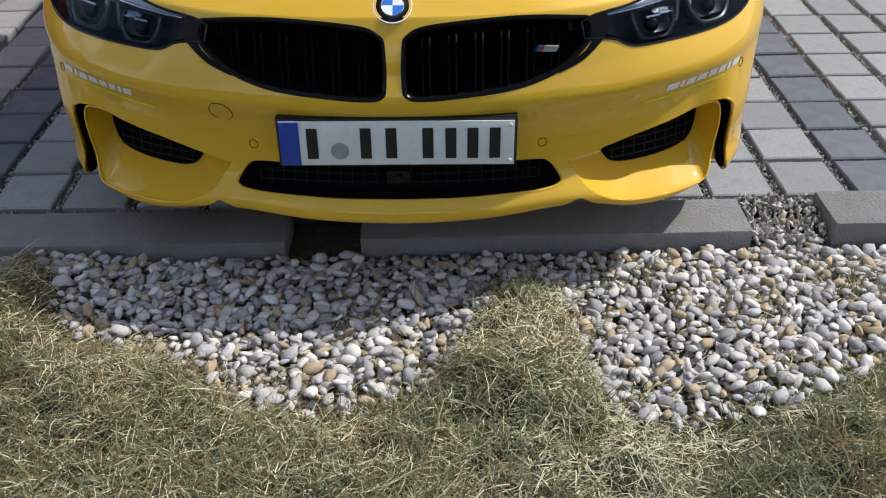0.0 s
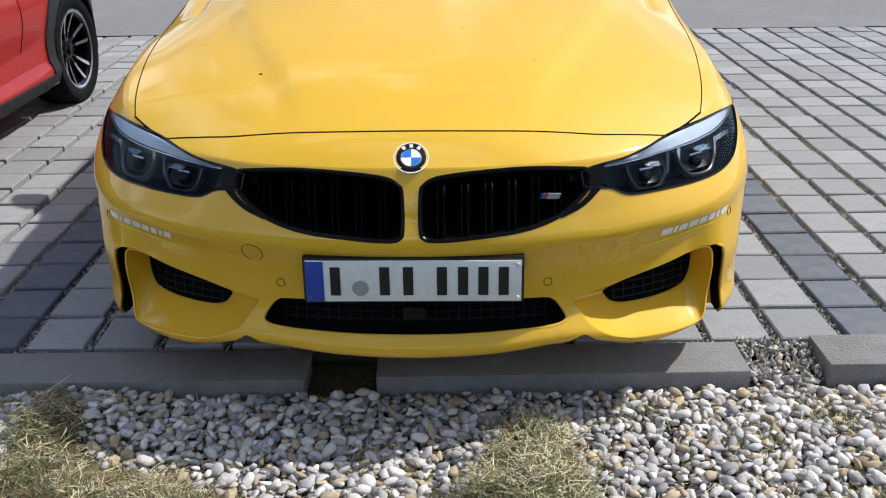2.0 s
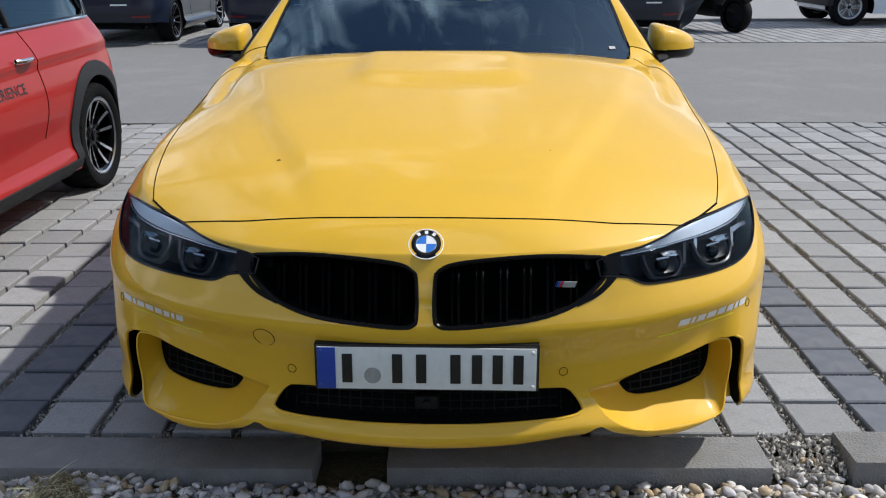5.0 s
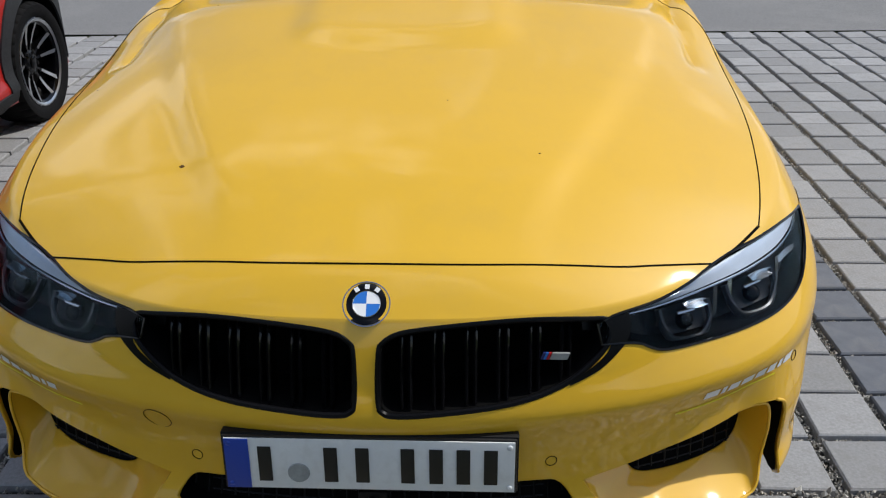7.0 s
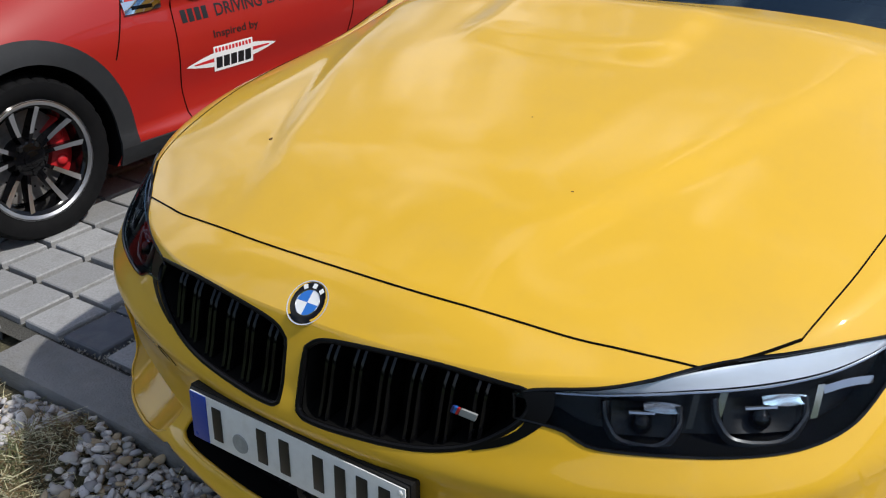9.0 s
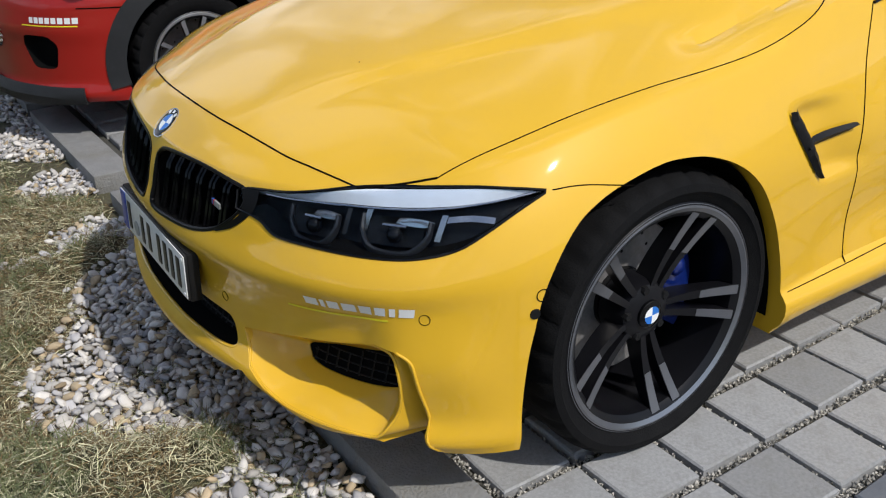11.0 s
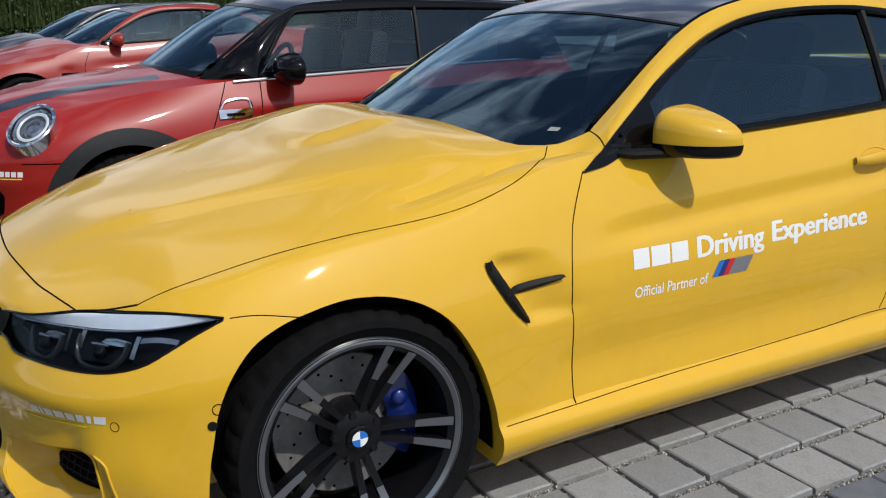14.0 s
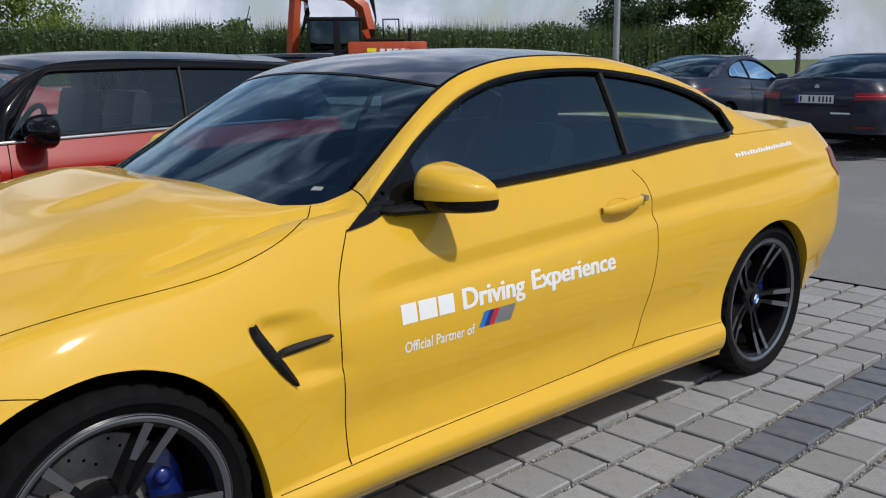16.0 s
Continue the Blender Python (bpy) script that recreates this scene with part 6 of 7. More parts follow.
for s in (1, -1):
    for x, y in ((.37, 2.05),):
        b = bmesh.new()
        box(b, (s * x, y, .55), (.46, .5, .2), .05)
        box(b, (s * x, y + .28, .88), (.44, .14, .62), .06, Matrix.Rotation(-.2, 4, "X"))
        box(b, (s * x, y + .36, 1.22), (.24, .10, .16), .04)
        part("seat", b, M_CLOTH, MINI, "black seat with headrest")
b = bmesh.new()
box(b, (0, 3.0, .80), (1.1, .16, .55), .05)
part("rear_bench", b, M_CLOTH, MINI)
interior(MINI, mini)
for y in HATCH["wheels"]:
    for s in (1, -1):
        wheel(MINI, Matrix.Translation((s * (HATCH["track"] - .10), y, HATCH["hub_z"])) @ Matrix.Rotation(0 if s > 0 else math.pi, 4, "Z"), HATCH, "loop", M_MRED if y < 2 else None, M_BLACK_GLOSS, M_SILVER, .35, False)
        well_liner(MINI, .535, y, HATCH["hub_z"] + .012, .35, s)
        # grey arch cladding
        def clad(u, v):
            t = math.pi * (-.06 + 1.12 * u)
            r = HATCH["arch"] - .006 + .085 * v
            yy, zz = y + r * math.cos(t), HATCH["hub_z"] + .012 + r * math.sin(t)
            p = mskin.side(yy, max(.19, zz), .010, s)
            return Vector((p.x, yy, max(.17, zz)))
        b = grid(clad, 48, 4, flip=s > 0)
        part("wheel_arch_cladding", thicken(b, .012), M_GREY_PLASTIC, MINI, "dark grey plastic arch trim")
for s in (1, -1):
    car_mirror(MINI, mini, M_BLACK_GLOSS, s, 1.66, 1.0, .25, 1.2)
    b = grid(lambda u, v: mskin.side(1.14 + 1.80 * u, .18 + .075 * v, .010, s), 30, 3, flip=s < 0)
    part("sill_cladding", thicken(b, .01), M_GREY_PLASTIC, MINI)
    pts = [mini.pane(y, mini.sill(y)) + Vector((.010, 0, -.004)) for y in [1.40 + 2.15 * i / 40 for i in range(41)]]
    strip(MINI, "belt_trim", [Vector((p.x * s, p.y, p.z)) for p in pts], .008, M_CHROME, "chrome belt line")
    # round headlamp
    c0, c1 = (mskin.at((s * 1.13, -.30, .985), (-s * .50, .80, -.265), q) for q in (0, .05))
    nrm = (c1 - c0).normalized()
    h = new("headlamp")
    h.parent = MINI
    h.matrix_basis = Matrix.Translation(c0 + nrm * .030) @ nrm.to_track_quat("Z", "Y").to_matrix().to_4x4() @ Matrix.Diagonal((1.0, 1.18, 1, 1))
    h["label"] = "large round headlamp with chrome surround"
    part("surround", lathe(bmesh.new(), [(.098, -.045), (.106, .006), (.114, .010), (.122, .004), (.128, -.10)], 48, "z"), M_CHROME, h)
    part("reflector", lathe(bmesh.new(), [(.001, -.03), (.03, -.028), (.035, -.012), (.045, -.012), (.06, -.03), (.085, -.024), (.099, -.008)], 40, "z"), M_LAMP_SILVER, h)
    part("lamp_ring", lathe(bmesh.new(), [(.066, -.012), (.074, -.006), (.082, -.012)], 40, "z"), M_WHITE, h)
    part("lens", lathe(bmesh.new(), [(.001, .022), (.04, .020), (.08, .012), (.104, .0)], 40, "z"), M_LENS, h)
    # side scuttle
    strip(MINI, "scuttle_bar", [mskin.side(p.x, p.y, .004, s) for p in curve_points(((1.30, .80), (1.33, .835), (1.39, .850), (1.46, .845), (1.475, .80)), 16)], .008, M_CHROME, "chrome side scuttle frame")
    b = grid(lambda u, v: mskin.side(1.29 + .185 * u, .752 + .046 * v, .010, s), 8, 3, flip=s < 0)
    part("side_badge", thicken(b, .008), M_CHROME, MINI, "chrome side scuttle")
    b = grid(lambda u, v: mskin.side(1.33 + .10 * u, .765 + .014 * v, .013, s), 8, 2, flip=s < 0)
    part("side_badge_inset", b, M_BLACK_GLOSS, MINI)
    for keys in (((1.20, .60), (1.27, .75), (1.34, .90), (1.36, .945)), ((1.55, .945), (1.53, .75), (1.51, .45), (1.52, .26)), ((2.62, .97), (2.66, .80), (2.66, .60), (2.60, .42))):
        strip(MINI, "door_gap", [mskin.side(p.x, p.y, 0, s) for p in curve_points(keys, 24)], .0032, M_GAP)
    strip(MINI, "bumper_gap", [mskin.side(p.x, p.y, 0, s) for p in curve_points(((.30, .60), (.42, .598), (.50, .595)), 10)], .003, M_GAP)
    b = bmesh.new()
    prev = None
    for i in range(11):
        u = i / 10
        c = mskin.side(2.42 + .17 * u, .835, 0, s)
        o = .012 + .025 * math.sin(math.pi * u) ** .5
        ring = [b.verts.new(c + Vector((s * (o + .008 * math.cos(a)), 0, .012 * math.sin(a)))) for a in [2 * math.pi * k / 8 for k in range(8)]]
        if prev:
            for k in range(8):
                b.faces.new((prev[k], prev[(k + 1) % 8], ring[(k + 1) % 8], ring[k]))
        prev = ring
    bmesh.ops.recalc_face_normals(b, faces=b.faces)
    part("door_handle", b, M_CHROME, MINI, "chrome door handle", 60)
    def mword(text, y0, y1, z0, size):
        me = letters(text, size)
        w = max(v.co.x for v in me.vertices)
        k = (y1 - y0) / w
        part("door_lettering", laid(me, lambda a, c: mskin.side(y0 + a * k if s > 0 else y1 - a * k, z0 + c, .0015, s)), M_INK, MINI, "black door lettering")
    mword("DRIVING", 1.750, 2.035, .672, .074)
    mword("EXPERIENCE", 2.062, 2.480, .674, .074)
    mword("Inspired by", 1.712, 1.985, .585, .046)
    for k in range(4):
        a0 = 1.568 + .038 * k
        a0 = a0 if s > 0 else 4.045 - a0 - .028
        part("word_block", grid(lambda u, v: mskin.side(a0 + .028 * u, .672 + .052 * v, .0015, s), 2, 2, flip=s < 0), M_INK, MINI, "plain black block in the door lettering")
    lg = new("door_logo")
    lg.parent = MINI
    lg["label"] = "white and red pointed oval with plain bars"
    def oval(u, v, grow, lift):
        a = u * 2 - 1
        return mskin.side(1.814 + .268 * a, .493 + .004 * a + (v * 2 - 1) * (.036 * (1 - a * a) ** 1.0 + grow), lift, s)
    part("oval", grid(lambda u, v: oval(u, v, .001, .0012), 24, 4, flip=s < 0), M_WHITE, lg)
    part("oval_centre", grid(lambda u, v: oval(.08 + .84 * u, .36 + .28 * v, .0, .0016), 20, 2, flip=s < 0), M_MRED, lg)
    part("panel", grid(lambda u, v: mskin.side(1.70 + .235 * u, .438 + .11 * v, .0020, s), 6, 4, flip=s < 0), M_WHITE, lg)
    for y2, z2, w2, h2, n2, mt in ((1.708, .522, .0135, .018, 11, M_MRED), (1.712, .450, .036, .050, 5, M_INK)):
        for k in range(n2):
            a0 = y2 + k * (.0202 if n2 > 5 else .0435)
            part("bar", grid(lambda u, v: mskin.side(a0 + w2 * u, z2 + h2 * v, .0025, s), 1, 1, flip=s < 0), mt, lg)
    st = new("bumper_sticker")
    st.parent = MINI
    st["label"] = "white block lettering over a yellow line"
    for i in range(8):
        a0 = .60 + .030 * i
        part("sticker_block", grid(lambda u, v: mskin.at((s * (a0 + .023 * u) + s * .25, -.7, .535 + .026 * v), (-s * .30, .95, 0), .0015), 2, 2, flip=s < 0), M_WHITE, st)
    part("sticker_line", grid(lambda u, v: mskin.at((s * (.55 + .28 * u) + s * .25, -.7, .522 + .005 * v), (-s * .30, .95, 0), .0015), 8, 1, flip=s < 0), M_LIME, st)
    # bonnet stripe
    def stripe(u, v):
        y = .20 + .86 * u
        return mskin.top(s * (.33 + .10 * smooth(.2, 1, y) + .11 * v), y, .0012)
    part("bonnet_stripe", grid(stripe, 30, 4, flip=s < 0), M_DARK, MINI, "dark bonnet stripe")
    b = bmesh.new()
    ring = [mskin.front(s * x, z) for x, z in rounded(FOG, .25)]
    b.faces.new([b.verts.new((p.x, p.y + .05, p.z)) for p in ring])
    part("fog_mesh", b, M_CAVITY, MINI)
ring = [mskin.front(p.x, p.y, .002) for p in curve_points(rounded(GRILLE, .25), 80, True)]
part("grille_frame", tube(bmesh.new(), ring, .014, 8, closed=True), M_CHROME, MINI, "chrome grille frame")
b = bmesh.new()
b.faces.new([b.verts.new((p.x, p.y + .09, p.z)) for p in ring])
part("grille_back", b, M_CAVITY, MINI)
for k in range(5):
    z = .43 + .05 * k
    strip(MINI, "grille_bar", [mskin.front(-.33 + .66 * i / 12, z) + Vector((0, .04, 0)) for i in range(13)], .008, M_BLACK_GLOSS)

# ---- bed in front of the kerb: soil, pebbles, cut grass ----
BED_EDGE = [(-1.02, .27), (-.94, .20), (-.81, -.04), (-.61, -.11), (-.34, -.28), (-.12, -.32), (0, -.28), (.12, -.19), (.22, .05), (.33, .06), (.40, -.02), (.43, -.21), (.50, -.34),
            (.71, -.35), (.88, -.29), (1.09, -.20), (1.5, -.14), (2.4, -.10)]


def bed_edge(x):
    if x < -1.02:
        return -.12 + .20 * math.sin(3.1 * x + .5) + .12 * math.sin(7.7 * x)
    return spline(BED_EDGE, x)


def soil_z(x, y):
    grass = smooth(.02, -.14, y - bed_edge(x))
    z = -.068 + .034 * grass + .010 * noise.noise(Vector((x * 3, y * 3, 0))) + .006 * noise.noise(Vector((x * 9, y * 9, 4)))
    z += .070 * math.exp(-((x - .27) / .12) ** 2 - ((y + .25) / .10) ** 2) + .045 * math.exp(-((x - .33) / .12) ** 2 - ((y + .0) / .12) ** 2)
    # tufts and flattened heaps in the cuttings
    z += grass * (.030 * max(0.0, noise.noise(Vector((x * 7, y * 9, 11)))) - .030 * smooth(.18, .5, noise.noise(Vector((x * 11, y * 15, 31)))) + .020 * noise.noise(Vector((x * 17, y * 19, 23))))
    z += .05 * math.exp(-((x + .95) / .22) ** 2 - ((y - .1) / .16) ** 2) + .035 * math.exp(-((x + .75) / .3) ** 2 - ((y + .28) / .14) ** 2)
    return z


def kerb_front(x):
    return FRONT.y - .17 + (x - FRONT.x) * math.tan(TURN)


b = grid(lambda u, v: Vector((-7 + 11 * u, -2.6 + 3.05 * v, soil_z(-7 + 11 * u, -2.6 + 3.05 * v) if v < 1 else -.07)), 420, 150)
bed = tagged(new("planting_bed", mesh_from("planting_bed", b, M_SOIL)), "brown soil strip with pebbles and cut grass in front of the kerb", "ground", kind="structure")

# pebbles
def pebble_mesh(k, mat):
    rnd = random.Random(k)
    b = bmesh.new()
    bmesh.ops.create_icosphere(b, subdivisions=2, radius=1)
    ax = Vector((1.1, rnd.uniform(.55, .85), rnd.uniform(.34, .58)))
    for v in b.verts:
        n = noise.noise(v.co * 1.3 + Vector((k * 7.1, 0, 0))) * .42 + noise.noise(v.co * 2.6 + Vector((0, k * 3.3, 0))) * .14
        v.co = Vector((v.co.x * ax.x, v.co.y * ax.y, v.co.z * ax.z)) * (1 + n)
    return mesh_from("pebble", b, mat, 180)


PEB = [pebble_mesh(k, (M_PEBBLE, M_PEBBLE, M_PEBBLE_BLUE, M_PEBBLE, M_PEBBLE_TAN, M_PEBBLE_BLUE, M_PEBBLE)[k % 7]) for k in range(28)]
rnd = random.Random(3)
spots = []
for layer in range(3):
    st = (.024, .0285, .031)[layer]
    for i in range(int(5.9 / st)):
        for j in range(int(.9 / st)):
            x = -3.6 + (i + rnd.uniform(-.45, .45)) * st
            y = -.42 + (j + rnd.uniform(-.45, .45)) * st
            lim = kerb_front(x)
            if .95 < x < 1.12:
                lim += .15
            e = bed_edge(x)
            if y > lim - .012 or y < e - .03 * rnd.random() or (y < e + .10 and rnd.random() < .25) or (x < -1.1 and noise.noise(Vector((x * 2.6, y * 3.2, 9))) < -.12):
                continue
            if math.hypot((x - .28) / 1.2, y + .19) < .13:
                continue
            r = rnd.choice((.010, .012, .013, .015, .017, .019, .021, .024, .013, .011)) * (.8, .92, .92)[layer]
            z = soil_z(x, y) + .004 + layer * .011 + rnd.uniform(-.004, .006)
            spots.append((x, y, z, r, rnd.uniform(0, 6.3), rnd.gauss(0, .42), rnd.gauss(0, .42), rnd.randrange(28), layer))
near = sorted([s for s in spots if s[8] == 2 and -.45 < s[0] < .95 and -.36 < s[1] < .14], key=lambda s: abs(s[0] - .3))[:300]
chosen = set(id(s) for s in near)
for x, y, z, r, a, tx, ty, k, _ in near:
    o = new("pebble", PEB[k])
    o.parent = bed
    o.matrix_basis = Matrix.Translation((x, y, z)) @ Euler((tx, ty, a)).to_matrix().to_4x4() @ Matrix.Scale(r, 4)
for kind, mat in ((0, M_PEBBLE), (2, M_PEBBLE_BLUE), (4, M_PEBBLE_TAN)):
    vs, fs = [], []
    for s in spots:
        if id(s) in chosen:
            continue
        x, y, z, r, a, tx, ty, k, _ = s
        kk = {4: 4, 2: 2, 5: 2}.get(k % 7, 0)
        if kk != kind:
            continue
        m = Matrix.Translation((x, y, z)) @ Euler((tx, ty, a)).to_matrix().to_4x4() @ Matrix.Scale(r, 4)
        base = len(vs)
        me = PEB[k]
        vs.extend([tuple(m @ v.co) for v in me.vertices])
        fs.extend([tuple(base + q for q in p.vertices) for p in me.polygons])
    me = bpy.data.meshes.new("pebbles")
    me.from_pydata(vs, [], fs)
    me.materials.append(mat)
    me.shade_smooth()
    o = new("pebble_bed", me)
    o.parent = bed
    tagged(o, "loose rounded river pebbles", kind="stuff")


# grass and cuttings
def blades(name, mat, n, seed, where, length, width, rise, bend, label):
    """n thin blades on the bed; where(rnd) gives x, y and how deep they are piled."""
    rnd = random.Random(seed)
    vs, fs = [], []
    for _ in range(n):
        p = where(rnd)
        if p is None:
            continue
        x, y, pile = p
        L, w = rnd.uniform(*length), rnd.uniform(*width)
        a, up = rnd.uniform(0, 2 * math.pi), rnd.uniform(*rise)
        z = soil_z(x, y) + rnd.random() * pile
        d = Vector((math.cos(a) * math.cos(up), math.sin(a) * math.cos(up), math.sin(up)))
        s = Vector((-math.sin(a), math.cos(a), rnd.uniform(-.8, .8))).normalized() * w
        sag = Vector((rnd.gauss(0, bend), rnd.gauss(0, bend), -abs(rnd.gauss(0, bend)))) * L
        o = Vector((x, y, z))
        base = len(vs)
        for t, k in ((0, 1), (.5, .9), (1, .25)):
            c = o + d * L * t + sag * t * t
            vs.append(tuple(c - s * k))
            vs.append(tuple(c + s * k))
        fs.append((base, base + 1, base + 3, base + 2))
        fs.append((base + 2, base + 3, base + 5, base + 4))
    me = bpy.data.meshes.new(name)
    me.from_pydata(vs, [], fs)
    me.materials.append(mat)
    o = new(name, me)
    return tagged(o, label, "grass", kind="stuff")


def on_bed(rnd, spread=.03, keep=.03, x0=-3.8, x1=2.4, y0=-1.25, y1=.26):
    x, y = rnd.uniform(x0, x1), rnd.uniform(y0, y1)
    if x < -1.6 and rnd.random() < .45:
        return None
    e = bed_edge(x)
    d = y - e
    mound = math.exp(-((x - .28) / .15) ** 2 - ((y + .20) / .18) ** 2)
    if y > kerb_front(x) - .01:
        return None
    if d > 0 and mound < .3:
        q = keep + .6 * max(0, 1 - d / .11) ** 2
        if noise.noise(Vector((x * 4, y * 5, 2))) > .20:
            q = max(q, .40)
        if rnd.random() > q:
            return None
    return x, y, spread + .04 * mound


def patch(f, lo, seedz, sc=2.2, lean=0.0):
    def g(rnd):
        p = f(rnd)
        if p and noise.noise(Vector((p[0] * sc, p[1] * sc * 1.4, seedz))) + .6 * noise.noise(Vector((p[0] * 9, p[1] * 11, seedz))) + lean * smooth(-.15, -.6, p[0]) * smooth(-.62, -.35, p[1]) < lo and rnd.random() < .88:
            return None
        return p
    return g


NEAR = dict(x0=-1.75, x1=2.0, y0=-.78)
for nm, mat, n, sd, lo, ln, wd, rise, lab in (
        ("dry_cuttings", M_STRAW, 56000, 1, -.14, (.010, .065), (.0005, .0012), (-.25, .5), "pale dry cut grass lying over the bed"),
        ("brown_cuttings", M_BROWN_STRAW, 66000, 2, -.06, (.012, .070), (.0005, .0014), (-.25, .6), "brown withered cut grass lying in patches"),
        ("green_grass", M_GRASS, 96000, 4, -.16, (.015, .070), (.0006, .0016), (.0, 1.3), "short green grass growing through the cuttings")):
    green = nm == "green_grass"
    blades(nm, mat, n, sd, patch(lambda r, green=green: on_bed(r, .016 if green else .026, .012 if green else .075, **NEAR), lo, sd * 2.7, 2.2, {1: -.05, 2: .55, 4: -.30}[sd]), ln, wd, rise, .3, lab)
    blades(nm + "_far", mat, n // 5, sd + 40, patch(lambda r: on_bed(r, .02, .04, -3.8, -1.5, -1.2), lo, sd * 2.7), (.02, .08), (.0008, .0022), rise, .3, lab)
blades("chopped_cuttings", M_STRAW, 16000, 71, patch(lambda r: on_bed(r, .034, .02, **NEAR), .0, 5.1, 4.5), (.003, .009), (.0007, .0017), (-.3, .5), .2, "pale chopped bits of grass strewn over the bed")
blades("lawn", M_GRASS, 14000, 16, lambda r: (r.uniform(-6.8, 3.95), r.uniform(-2.58, -1.0), .01), (.03, .09), (.0012, .003), (.4, 1.4), .3, "rough green lawn before the bed")
blades("lawn", M_GRASS, 9000, 6, lambda r: (r.uniform(-6.8, -1.8), r.uniform(-2.4, -.2), .01), (.03, .09), (.0012, .003), (.6, 1.45), .3, "rough green lawn beyond the bed")

# ---- kerb stones ----
kerb = tagged(new("kerb"), "grey concrete kerb slabs laid end to end with gaps", "kerb", kind="structure")
for x0, x1, dy, yaw, dz in ((-4.05, -3.02, -.01, .3, 0), (-2.86, -1.66, -.015, .5, .004), (-1.48, -.325, 0, -.3, -.004), (-.125, .925, .004, .2, 0), (1.145, 2.22, .008, -.4, .016), (2.35, 3.4, 0, 0, 0)):
    w = x1 - x0
    b = bmesh.new()
    box(b, (0, 0, 0), (w, .165, .10), .007)
    for v in b.verts:
        v.co += Vector((noise.noise(v.co * 9), noise.noise(v.co * 9 + Vector((5, 0, 0))), noise.noise(v.co * 9 + Vector((0, 7, 0))))) * .003
    o = part("kerb_stone", b, M_KERB, kerb)
    c = Vector(((x0 + x1) / 2, kerb_front((x0 + x1) / 2) + .083 + dy, -.044 + dz))
    o.matrix_basis = Matrix.Translation(c) @ Matrix.Rotation(TURN + radians(yaw), 4, "Z")
# crumbs of stone and soil in the gap between two slabs
rnd = random.Random(21)
vs, fs = [], []
for _ in range(420):
    g = (.93, 1.14)
    x, y = rnd.uniform(*g), rnd.uniform(.30, .47)
    r = rnd.choice((.004, .006, .009, .013))
    m = Matrix.Translation((x, y, -.045 + rnd.random() * .03 + (y - .3) * .15)) @ Euler((rnd.random() * 6, rnd.random() * 6, rnd.random() * 6)).to_matrix().to_4x4() @ Matrix.Diagonal((r, r * .7, r * .5, 1))
    base = len(vs)
    vs.extend(tuple(m @ Vector(p)) for p in ((1, 0, 0), (-1, 0, 0), (0, 1, 0), (0, -1, 0), (0, 0, 1), (0, 0, -1)))
    fs.extend(tuple(base + q for q in f) for f in ((0, 2, 4), (2, 1, 4), (1, 3, 4), (3, 0, 4), (2, 0, 5), (1, 2, 5), (3, 1, 5), (0, 3, 5)))
me = bpy.data.meshes.new("stone_crumbs")
me.from_pydata(vs, [], fs)
me.materials.append(M_GRIT_STONE)
tagged(new("stone_crumbs", me), "crumbled stone and grit between kerb slabs", "gravel", kind="stuff")

# ---- things across the lane and in the distance ----
def leaves(name, mat, spots, size, seed, label="", parent=None, kind=""):
    """Many small pointed leaves at the given places (x, y, z, how far they scatter)."""
    rnd = random.Random(seed)
    vs, fs = [], []
    for x, y, z in spots:
        r = rnd.uniform(.6, 1.3) * size
        a, b = rnd.uniform(0, 6.28), rnd.uniform(-1.1, 1.1)
        d = Vector((math.cos(a) * math.cos(b), math.sin(a) * math.cos(b), math.sin(b)))
        s = d.cross(Vector((rnd.gauss(0, 1), rnd.gauss(0, 1), rnd.gauss(0, 1)))).normalized() * r * .36
        o = Vector((x, y, z))
        base = len(vs)
        vs.extend(tuple(q) for q in (o - d * r * .5, o + s, o + d * r * .5, o - s))
        fs.append((base, base + 1, base + 2, base + 3))
    me = bpy.data.meshes.new(name)
    me.from_pydata(vs, [], fs)
    me.materials.append(mat)
    ob = new(name, me)
    if parent:
        ob.parent = parent
    return tagged(ob, label, kind=kind)


def tree(name, label, x, y, h, r, clear, mat, seed, n=5200, size=.15):
    rnd = random.Random(seed)
    t = thing(name, label, "tree", pose(x, y, -.07))
    b = bmesh.new()
    lean = Vector((rnd.gauss(0, .08), rnd.gauss(0, .08), 0))
    trunk = [Vector((0, 0, 0)) + lean * k + Vector((0, 0, h * .86 * k)) for k in [i / 8 for i in range(9)]]
    tube(b, trunk, .05 + h * .012, 8, r_end=.012)
    part("trunk", b, M_BARK, t)
    spots = []
    for k in range(26):
        q = rnd.uniform(0, 1)
        z0 = clear + (h * .84 - clear) * q
        a = rnd.uniform(0, 6.28)
        reach = r * (1.0 - .75 * q ** 1.5) * rnd.uniform(.55, 1.12)
        p0 = lean * (z0 / h) + Vector((0, 0, z0))
        p2 = p0 + Vector((math.cos(a) * reach, math.sin(a) * reach, reach * rnd.uniform(.25, .7)))
        p1 = (p0 + p2) / 2 + Vector((0, 0, -.05 * reach))
        bb = bmesh.new()
        tube(bb, [p0, p1, p2], .022, 5, r_end=.005)
        part("limb", bb, M_BARK, t)
        for _ in range(n // 26):
            c = p1.lerp(p2, rnd.uniform(-.3, 1.1))
            sp = .12 + .115 * r * (1 - .5 * q)
            v = Vector((rnd.gauss(0, sp), rnd.gauss(0, sp), rnd.gauss(0, sp * .7)))
            spots.append(tuple(c + v))
    leaves("crown", mat, spots, size, seed + 1, "", t)
    return t


